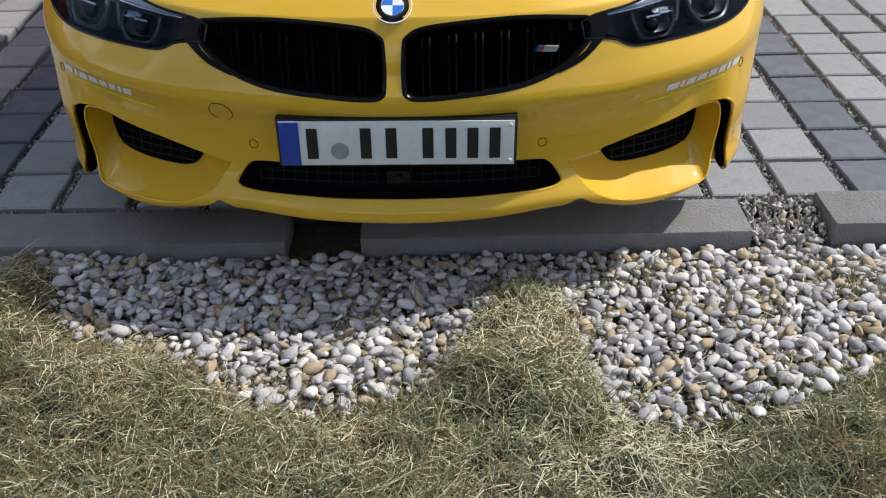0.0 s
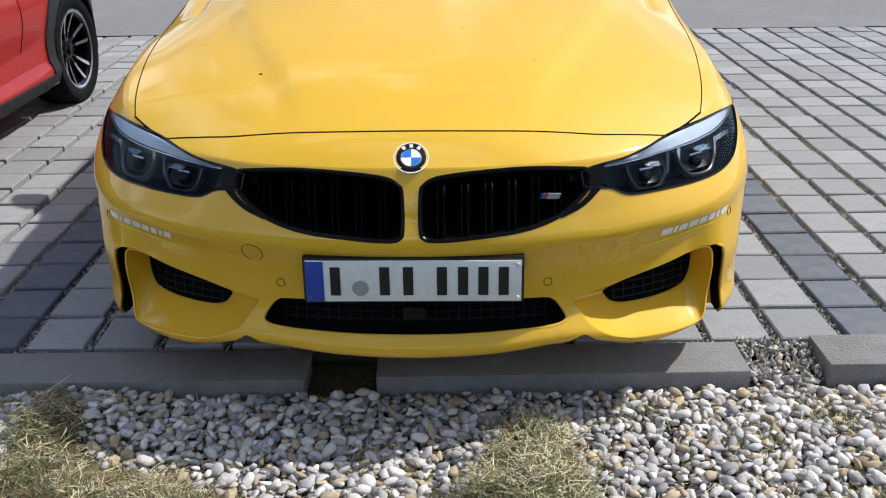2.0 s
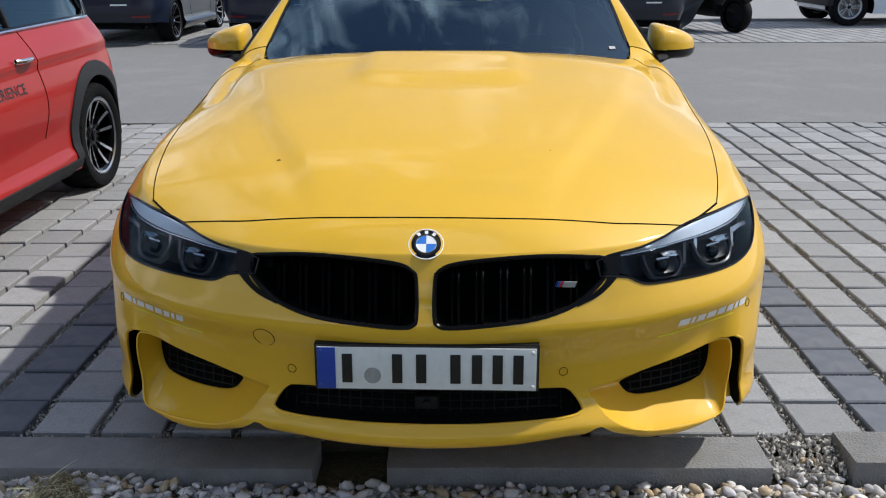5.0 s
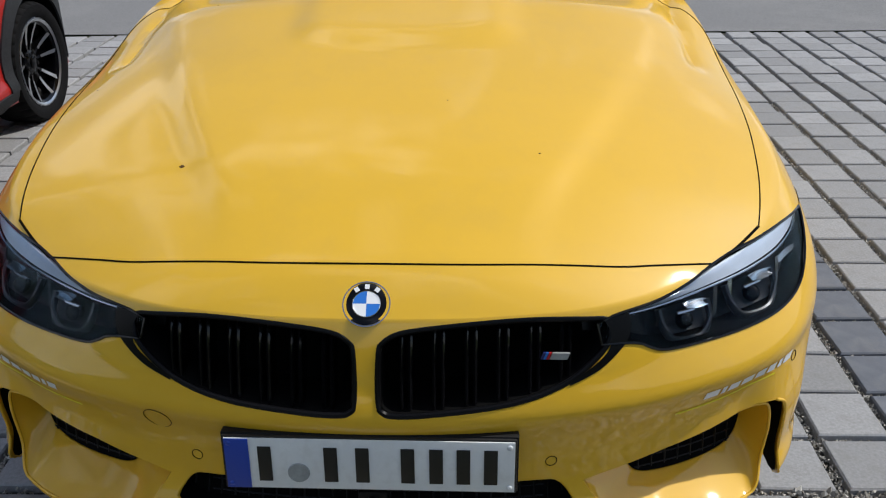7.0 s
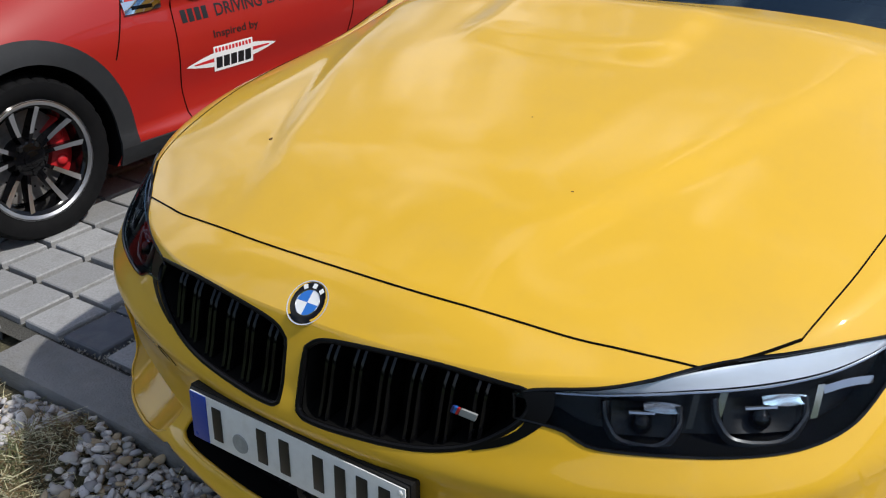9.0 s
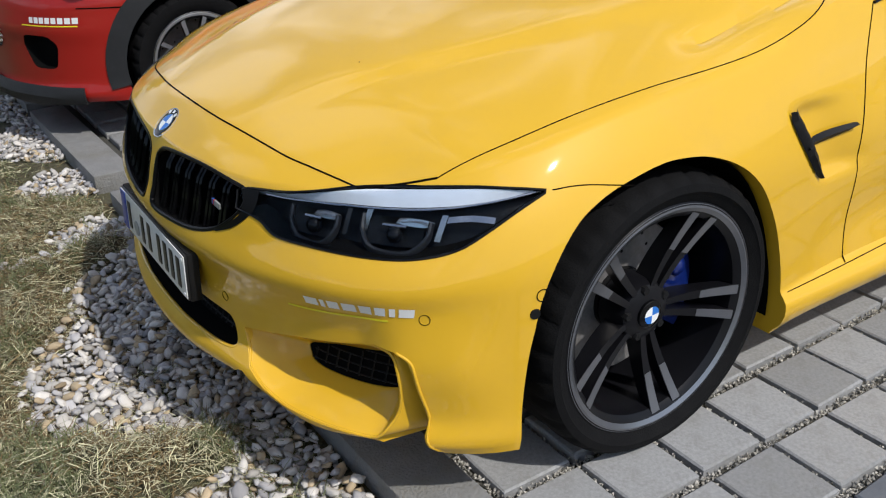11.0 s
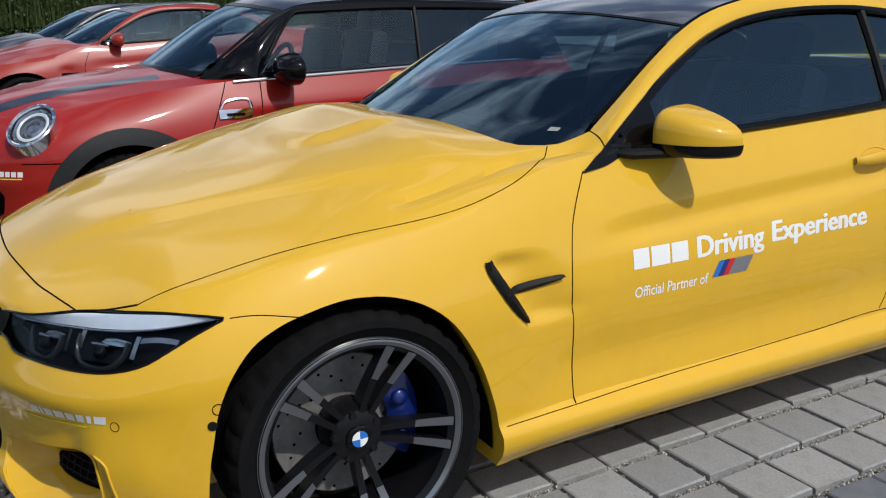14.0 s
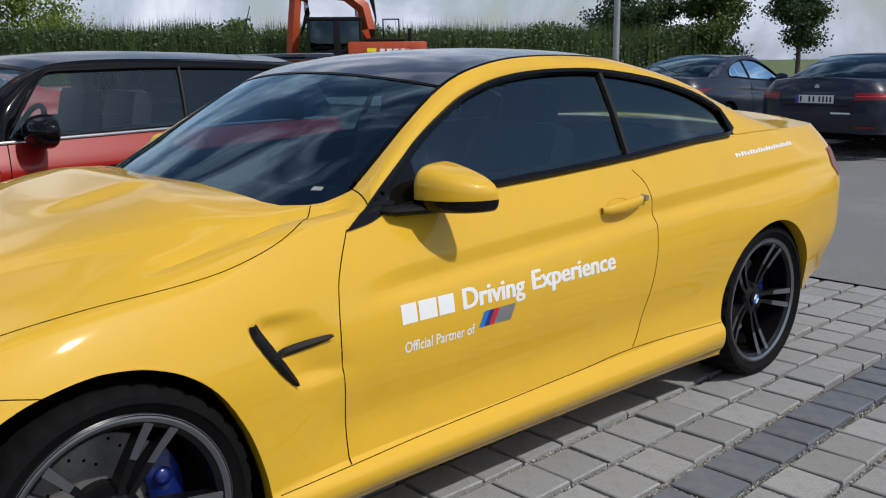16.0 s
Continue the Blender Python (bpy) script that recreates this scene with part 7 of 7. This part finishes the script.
for nm, lab, x, y, h, r, clear, mat, sd, n, size in (
        ("maple_tree", "leafy dark green tree beyond the car park", -24.0, 36.9, 8.6, 2.5, .6, M_LEAF_DARK, 31, 30600, 0.156),
        ("maple_tree", "leafy green tree beyond the car park", -21.2, 39.0, 6.6, 2.1, .5, M_LEAF, 32, 25500, 0.156),
        ("small_tree", "slim dark tree with a bare trunk beside the cars", -17.6, 41.0, 7.0, 1.45, 1.7, M_LEAF_DARK, 33, 19125, 0.139),
        ("bright_tree", "bright yellow-green tree in the hedge row", -39.5, 13.5, 8.4, 3.1, .4, M_LEAF_BRIGHT, 34, 28050, 0.148),
        ("hedge_tree", "dark leafy tree in the hedge row", -41.0, 10.6, 8.8, 3.0, .4, M_LEAF_DARK, 35, 25500, 0.148),
        ("hedge_tree", "dark leafy tree in the hedge row", -41.5, 7.4, 9.4, 3.6, .4, M_LEAF_DARK, 36, 25500, 0.148),
        ("hedge_tree", "dark leafy tree in the hedge row", -42.5, .7, 10.0, 4.0, .4, M_LEAF_DARK, 37, 25500, 0.148),
        ("hedge_bush", "round leafy bush in the hedge row", -36.3, 22.6, 3.5, 1.7, .2, M_LEAF, 38, 8925, 0.164),
        ("hedge_bush", "round leafy bush in the hedge row", -32.8, 25.5, 3.1, 1.5, .2, M_LEAF_DARK, 39, 7650, 0.164)):
    tree(nm, lab, x, y, h, r, clear, mat, sd, n, size)

# tall hedge of reeds and shrubs along the lot
rnd = random.Random(77)
HEDGE_END = .835                        # open fields beyond
A, B = Vector((-46.2, -10.9, 0)), Vector((-16.7, 48.1, 0))
spots, dark_spots = [], []
for _ in range(165000):
    u = rnd.random()
    u *= HEDGE_END
    p = A.lerp(B, u)
    top = 2.46 + .8 * noise.noise(Vector((u * 20, 0, 0))) + .55 * noise.noise(Vector((u * 75, 3, 0)))
    z = top * rnd.random() ** .7
    q = (p.x + rnd.gauss(0, .7), p.y + rnd.gauss(0, .7), z)
    # leaves split at random between two greens
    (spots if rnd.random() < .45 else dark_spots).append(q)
for _ in range(14000):
    p = Vector((3, 34.5, 0)).lerp(Vector((30, 38, 0)), rnd.random())
    dark_spots.append((p.x + rnd.gauss(0, .3), p.y + rnd.gauss(0, .7), 2.6 * rnd.random() ** .8))
leaves("hedge", M_LEAF, spots, .12, 5, "tall ragged green hedge along the car park", None, "stuff")["category"] = "hedge"
leaves("hedge_shade", M_LEAF_DARK, dark_spots, .145, 6, "darker green leaves of the hedge", None, "stuff")["category"] = "hedge"
vs, fs = [], []
for _ in range(30000):
    u = rnd.random() * HEDGE_END
    p = A.lerp(B, u) + Vector((rnd.gauss(0, .6), rnd.gauss(0, .6), 0))
    z = 2.68 + .45 * noise.noise(Vector((u * 30, 9, 0))) + rnd.gauss(0, .2)
    w = .020
    dx, dy = rnd.gauss(0, .12), rnd.gauss(0, .12)
    base = len(vs)
    vs.extend(((p.x - w, p.y - w, .6), (p.x + w, p.y + w, .6), (p.x + dx, p.y + dy, z)))
    fs.append((base, base + 1, base + 2))
me = bpy.data.meshes.new("reeds")
me.from_pydata(vs, [], fs)
me.materials.append(M_LEAF)
tagged(new("reeds", me), "tall upright reeds in the hedge", "hedge", kind="stuff")

# unseen leaf row added beyond the lawn, dims sky and reflections on the nose
spots = []
for _ in range(26000):
    u = rnd.random()
    top = 2.6 + .8 * noise.noise(Vector((u * 9, 5, 0))) + .9 * noise.noise(Vector((u * 31, 8, 0)))
    spots.append((-34 + 70 * u, -21 + 3.5 * u + rnd.gauss(0, .9), top * rnd.random() ** .8))
leaves("tree_row", M_LEAF_DARK, spots, .55, 8, "added unseen row of dark leaves that dims the car fronts", None, "stuff")["category"] = "trees"

# lamp post
post = thing("lamp_post", "tall galvanised lamp post by the car park", "lamp post", pose(-9.35, 16.2, -.07))
part("post", tube(bmesh.new(), [(0, 0, 0), (0, 0, 3), (0, 0, 6.6)], .075, 14, r_end=.05), M_STEEL, post)
b = bmesh.new()
box(b, (.35, 0, 6.62), (.8, .22, .10), .03)
part("lamp_head", b, M_STEEL, post)
part("foot_plate", lathe(bmesh.new(), [(.001, .05), (.13, .05), (.14, 0)], 24, "z"), M_STEEL, post)

# excavator
EX = thing("excavator", "orange crawler excavator with dark cab beyond the hedge side", "excavator", Matrix.Translation((-26.9, 20.4, -.07)) @ Matrix.Rotation(math.atan2(.79, .61), 4, "Z"))
def ex(name, bits, mat, label=""):
    b = bmesh.new()
    for c, s, bev in bits:
        box(b, c, s, bev)
    return part(name, b, mat, EX, label)


house = ex("engine_housing", [((2.85, .2, 1.62), (3.0, 2.5, .95), .12)], M_DIGGER, "orange engine housing")
ex("counterweight", [((3.95, .2, 1.55), (.75, 2.6, 1.0), .18)], M_DIGGER)
ex("housing_lid", [((2.75, .2, 2.16), (1.5, 2.2, .12), .05)], M_BLACK)
cab = ex("cab_frame", [((-.12, -.6, 2.0), (.10, .10, 1.9), .02), ((1.85, -.6, 2.0), (.10, .10, 1.9), .02), ((.95, -.6, 2.0), (.26, .09, 1.9), .02), ((-.12, .6, 2.0), (.09, .09, 1.9), .02), ((1.85, .6, 2.0), (.09, .09, 1.9), .02), ((1.4, -.6, 1.5), (.9, .07, .6), .02),
                       ((.86, 0, 2.96), (2.15, 1.35, .12), .05), ((.86, 0, 1.2), (2.1, 1.35, .35), .05)], M_BLACK, "black cab frame")
ex("cab_glass", [((.86, 0, 2.05), (1.92, 1.18, 1.7), .02)], M_GLASS_DARK, "dark cab glazing")
ex("handrail", [((2.7, -.7, 2.55), (.05, .05, .75), .01), ((3.3, -.7, 2.55), (.05, .05, .75), .01), ((3.0, -.7, 2.92), (.65, .05, .05), .01)], M_BLACK)
ex("exhaust", [((3.75, .3, 2.35), (.16, .16, .55), .05)], M_BLACK)
for s in (-.95, .95):
    b = bmesh.new()
    tube(b, [Vector((x, s * 1.0, z)) for x, z in ((-.9, .35), (-.6, .72), (3.9, .75), (4.3, .4), (4.0, .05), (-.6, .05))], .16, 8, closed=True)
    part("track", b, M_BLACK, EX, "black crawler track")
    ex("track_frame", [((1.7, s * 1.0, .40), (4.4, .35, .45), .06)], M_BLACK)
ex("turntable", [((1.8, 0, .95), (1.6, 1.6, .4), .05)], M_BLACK)
def beam(name, pts, w, mat, label=""):
    b = bmesh.new()
    tube(b, [Vector((x, .85, z)) for x, z in pts], w, 4, flat=1.3)
    return part(name, b, mat, EX, label)


beam("boom", [(2.1, 1.7), (2.15, 2.6), (1.95, 3.45), (1.3, 3.95), (.3, 4.05), (-.9, 3.9)], .21, M_DIGGER, "orange boom")
beam("dipper_arm", [(-.60, 4.3), (-.75, 3.0), (-.85, 1.9), (-.95, .9)], .18, M_DIGGER, "orange dipper arm")
beam("ram", [(1.6, 2.4), (1.7, 3.0), (1.65, 3.6)], .06, M_STEEL)
for k in range(4):
    beam("hose", [(-.35 + .04 * k, 3.9), (-.30 + .05 * k, 3.2), (-.5, 2.4)], .025, M_BLACK)
    beam("hose", [(2.2 + .05 * k, 3.9), (2.45, 3.0), (2.35, 2.2)], .025, M_BLACK)
b = bmesh.new()
prism(b, [(-1.35, .15), (-.7, .05), (-.45, .5), (-.6, .95), (-1.25, .95), (-1.1, .55)], 1.0, Matrix.Translation((0, .35, 0)))
part("bucket", b, M_BLACK, EX)
b = bmesh.new()
for k in range(5):
    box(b, (2.65 + .26 * k, -1.06, 1.72), (.18, .02, .22), 0)
part("maker_mark", b, M_WHITE, house, "plain white blocks")
ex("warning_label", [((2.25, -1.06, 1.75), (.35, .02, .2), 0)], M_LIME)

# white van, side on
VAN = thing("white_van", "white panel van with grey side band parked across the lane", "van")
b = bmesh.new()
prism(b, rounded([(0, .30), (.03, 2.45), (.25, 2.62), (4.2, 2.62), (4.75, 2.3), (5.2, 1.5), (5.85, 1.25), (5.95, .4), (5.8, .24), (.1, .24)], .12), 1.95)
vb = part("body", b, M_VAN, VAN, "white painted body")
tv = []
for x in (.36, 4.65):
    c = bmesh.new()
    bmesh.ops.create_cone(c, cap_ends=True, segments=40, radius1=.42, radius2=.42, depth=.7, matrix=Matrix.Translation((x, 0, .36)) @ Matrix.Rotation(math.pi / 2, 4, "X"))
    tv.append(c)
cut(vb, [join(tv)], M_CAVITY)
VAN.matrix_basis = pose(6.76, 15.75, -.012)
b = bmesh.new()
box(b, (2.55, -.012, .86), (3.5, .03, .20), .01)
part("side_band", b, M_GREY_PLASTIC, VAN, "dark grey rubbing band")
b = bmesh.new()
box(b, (-.02, .97, .50), (.12, 1.9, .26), .04)
part("rear_bumper", b, M_GREY_PLASTIC, VAN)
for x in (1.75, 3.4):
    b = bmesh.new()
    box(b, (x, -.002, 1.5), (.012, .008, 2.0), 0)
    part("door_gap", b, M_GAP, VAN)
b = bmesh.new()
box(b, (4.25, -.002, 1.75), (.85, .012, .62), .01)
part("cab_window", b, M_GLASS_DARK, VAN)
b = bmesh.new()
box(b, (.02, .1, 1.3), (.05, .12, .5), .02)
part("tail_lamp", b, M_TAIL, VAN)
VW = dict(COUPE, radius=.34, rim=.215, tyre=.22)
for x in (.36, 4.65):
    for yy, a in ((.16, -90), (1.8, 90)):
        wheel(VAN, Matrix.Translation((x, yy, .352)) @ Matrix.Rotation(radians(a), 4, "Z"), VW, "double", None, M_STEEL, M_STEEL, 0.0, False)

# motorcycle with a cover half pulled off
BIKE = thing("motorcycle", "dark motorcycle with white tail parked across the lane", "motorcycle", pose(4.62, 14.38, -.0, 0, 0, 32))
def bike_wheel(y, w):
    o = new("wheel")
    o.parent = BIKE
    o.matrix_basis = Matrix.Translation((0, y, .305)) @ Matrix.Rotation(0, 4, "Z")
    part("tyre", lathe(bmesh.new(), [(.225, -w / 2 + .02), (.27, -w / 2), (.30, -w * .35), (.315, 0), (.30, w * .35), (.27, w / 2), (.225, w / 2 - .02)], 48), M_RUBBER, o)
    part("rim", lathe(bmesh.new(), [(.20, -.05), (.23, -.05), (.23, .05), (.20, .05), (.20, -.05)], 40), M_BLACK_GLOSS, o)
    part("brake_disc", lathe(bmesh.new(), [(.03, -.03), (.205, -.03), (.205, .03), (.03, .03)], 32), M_BLACK, o)
    for k in range(5):
        b = bmesh.new()
        t = 2 * math.pi * k / 5
        tube(b, [(0, .03 * math.cos(t), .03 * math.sin(t)), (0, .21 * math.cos(t), .21 * math.sin(t))], .018, 6)
        part("spoke", b, M_BLACK_GLOSS, o)


bike_wheel(0, .19)
bike_wheel(1.42, .12)
def bk(name, pts, r, mat, label="", flat=1.0, r_end=None):
    return part(name, tube(bmesh.new(), curve_points(pts, 12), r, 10, flat=flat, r_end=r_end), mat, BIKE, label)


bk("swing_arm", [(0, 0, .32), (0, .3, .40), (0, .55, .45)], .05, M_BLACK)
bk("tail_section", [(0, -.28, .95), (0, .05, .90), (0, .35, .84)], .07, M_STEEL, "grey tail fairing", .8, .12)
bk("seat", [(0, -.10, 1.0), (0, .22, .94), (0, .5, .90)], .13, M_CLOTH, "", .45)
bk("fuel_tank", [(0, .45, .88), (0, .65, .96), (0, .9, .95)], .17, M_WHITE, "silver-white fuel tank", .8, .12)
bk("engine", [(0, .35, .50), (0, .6, .5), (0, .95, .52)], .22, M_BLACK, "black engine block", 1.2)
bk("side_panel", [(0, .20, .72), (0, .5, .72), (0, .95, .78)], .15, M_BLACK, "", 1.0)
bk("front_fairing", [(0, .95, .95), (0, 1.15, .98), (0, 1.32, .92)], .20, M_BLACK_GLOSS, "dark front fairing", 1.1, .12)
bk("rear_hugger", [(0, -.25, .55), (0, 0, .66), (0, .3, .58)], .10, M_BLACK, "", .5)
bk("frame_tube", [(-.1, .4, .45), (-.13, .7, .75), (-.06, 1.05, .92)], .025, M_STEEL)
bk("frame_tube", [(.1, .4, .45), (.13, .7, .75), (.06, 1.05, .92)], .025, M_STEEL)
for s in (-.09, .09):
    bk("fork_leg", [(s, 1.42, .31), (s, 1.28, .65), (s, 1.12, 1.02)], .025, M_STEEL)
bk("handlebar", [(-.36, .98, 1.06), (0, 1.1, 1.05), (.36, .98, 1.06)], .016, M_BLACK)
bk("headlamp_cowl", [(0, 1.2, 1.0), (0, 1.32, .95)], .12, M_BLACK)
bk("exhaust", [(.12, .6, .35), (.16, .2, .40), (.18, -.12, .48)], .045, M_STEEL, "steel exhaust")
for s in (-1, 1):
    bk("mirror_stalk", [(s * .25, 1.0, 1.07), (s * .34, .98, 1.17), (s * .40, .96, 1.24)], .008, M_BLACK)
    b = bmesh.new()
    box(b, (s * .42, .95, 1.26), (.15, .03, .085), .02)
    part("mirror", b, M_CHROME, BIKE)
plate(BIKE, Matrix.Translation((0, -.30, .72)) @ Matrix.Rotation(radians(-20), 4, "X"), [(-.05, .05, .05), (.05, .06, .05)], .20, .20)
b = bmesh.new()
box(b, (0, -.30, .86), (.12, .05, .05), .015)
part("tail_lamp", b, M_TAIL, BIKE)
# tarpaulin slumped beside it
def cover(u, v):
    x = -.95 + .75 * u
    return Vector((x + .04 * math.sin(9 * v), .4 + .7 * v, .0 + .75 * u ** 1.4 * (1 - .25 * v) + .03 * math.sin(11 * u + 5 * v) + .08 * (1 - u) * math.sin(7 * v) ** 2))
part("rain_cover", thicken(grid(cover, 24, 16), .01), M_GREY_PLASTIC, BIKE, "dark grey cover pulled half off")

# kerb and path behind the far bays
b = bmesh.new()
b = grid(lambda u, v: lot(-40 + 90 * u, 15.6 + .18 * v, .05), 60, 1)
thicken(b, .12)
tagged(new("far_kerb", mesh_from("far_kerb", b, M_KERB)), "low concrete kerb behind the far bays", "kerb", kind="structure")
b = grid(lambda u, v: lot(-40 + 90 * u, 15.8 + 9 * v, -.005), 60, 10)
tagged(new("far_path", mesh_from("far_path", b, M_PAVER)), "pale paved path behind the far bays", "pavement", kind="structure")

# ---- concrete pavers of the bays ----
def paver_mesh(k, mat):
    r = random.Random(k)
    b = bmesh.new()
    hx, hy, c, zt, zb = .0885, .0925, .0045, 0.0, -.05
    ring = []
    for ix, iy in ((-1, -1), (1, -1), (1, 1), (-1, 1)):
        ring.append((ix * hx + r.uniform(-.002, .002), iy * hy + r.uniform(-.002, .002), ix, iy))
    lo = [b.verts.new((x, y, zb)) for x, y, _, _ in ring]
    mid = [b.verts.new((x, y, zt - c)) for x, y, _, _ in ring]
    top = [b.verts.new((x - ix * c, y - iy * c, zt + r.uniform(-.001, .001))) for x, y, ix, iy in ring]
    for a, d in ((lo, mid), (mid, top)):
        for i in range(4):
            b.faces.new((a[i], a[(i + 1) % 4], d[(i + 1) % 4], d[i]))
    b.faces.new(top)
    return mesh_from("paver", b, mat, 20)


LIGHT_P = [paver_mesh(k, M_PAVER) for k in range(5)]
DARK_P = [paver_mesh(k + 50, M_PAVER_DARK) for k in range(3)]
paving = bpy.data.objects["pavement"]
rnd = random.Random(8)
rest = {False: ([], []), True: ([], [])}
for row in range(-4, 21):
    for col in range(-60, 30):
        dark = col % 13 == 0
        me = rnd.choice(DARK_P if dark else LIGHT_P)
        m = GRID @ Matrix.Translation(((col + .5) * PX - .012 + rnd.gauss(0, .002), (row + .5) * PY + rnd.gauss(0, .0015), rnd.gauss(0, .0022)))
        m = m @ Euler((rnd.gauss(0, .007), rnd.gauss(0, .007), rnd.gauss(0, .008) + rnd.randrange(4) * 0)).to_matrix().to_4x4()
        if (-3 <= col <= 3 and row < 20) or (col in (4, 5) and row < 14) or (-15 <= col <= -11 and row < 14):
            o = new("paver", me)
            o.parent = paving
            o.matrix_basis = m
        else:
            vs, fs = rest[dark]
            base = len(vs)
            vs.extend([tuple(m @ v.co) for v in me.vertices])
            fs.extend([tuple(base + q for q in p.vertices) for p in me.polygons])
for dark, (vs, fs) in rest.items():
    me = bpy.data.meshes.new("pavers")
    me.from_pydata(vs, [], fs)
    me.materials.append(M_PAVER_DARK if dark else M_PAVER)
    o = new("paver_field", me)
    o.parent = paving
    tagged(o, "dark grey concrete pavers" if dark else "light grey concrete pavers", kind="stuff")
# bays across the lane
vs, fs = [], []
paving2 = bpy.data.objects["far_pavement"]
me = LIGHT_P[0]
for row in range(0, 24):
    for col in range(-50, 60):
        m = GRID @ Matrix.Translation(((col + .5) * PX, 11.22 + (row + .5) * PY, .0))
        base = len(vs)
        vs.extend([tuple(m @ v.co) for v in me.vertices])
        fs.extend([tuple(base + q for q in p.vertices) for p in me.polygons])
me = bpy.data.meshes.new("far_pavers")
me.from_pydata(vs, [], fs)
me.materials.append(M_PAVER)
o = new("paver_field", me)
o.parent = paving2
tagged(o, "grey concrete pavers across the lane", kind="stuff")

# grit in the joints
rnd = random.Random(14)
vs, fs = [], []
for _ in range(46000):
    if rnd.random() < .62:
        c = rnd.choice((-2, -1, 0, 1, 2, 3, 4, 5, -8, -9, -10, -11, -12, -13))
        p = lot(c * PX - .012 + rnd.gauss(0, .009), rnd.uniform(-4 * PY, 12 * PY))
    else:
        p = lot(rnd.uniform(-3 * PX, 5 * PX) - (10 * PX if rnd.random() < .3 else 0), rnd.randrange(-4, 12) * PY + rnd.gauss(0, .0062))
    r = rnd.uniform(.0018, .0042)
    m = Matrix.Translation((p.x, p.y, -.0245 + rnd.random() * .014)) @ Euler((rnd.random() * 6, rnd.random() * 6, rnd.random() * 6)).to_matrix().to_4x4() @ Matrix.Diagonal((r, r * .8, r * .7, 1))
    base = len(vs)
    vs.extend(tuple(m @ Vector(q)) for q in ((1, 1, 1), (-1, -1, 1), (-1, 1, -1), (1, -1, -1)))
    fs.extend(tuple(base + q for q in f) for f in ((0, 2, 1), (0, 1, 3), (0, 3, 2), (1, 2, 3)))
me = bpy.data.meshes.new("joint_grit")
me.from_pydata(vs, [], fs)
me.materials.append(M_GRIT_STONE)
o = new("joint_grit", me)
o.parent = paving
tagged(o, "pale grit filling the wide paver joints", kind="stuff")
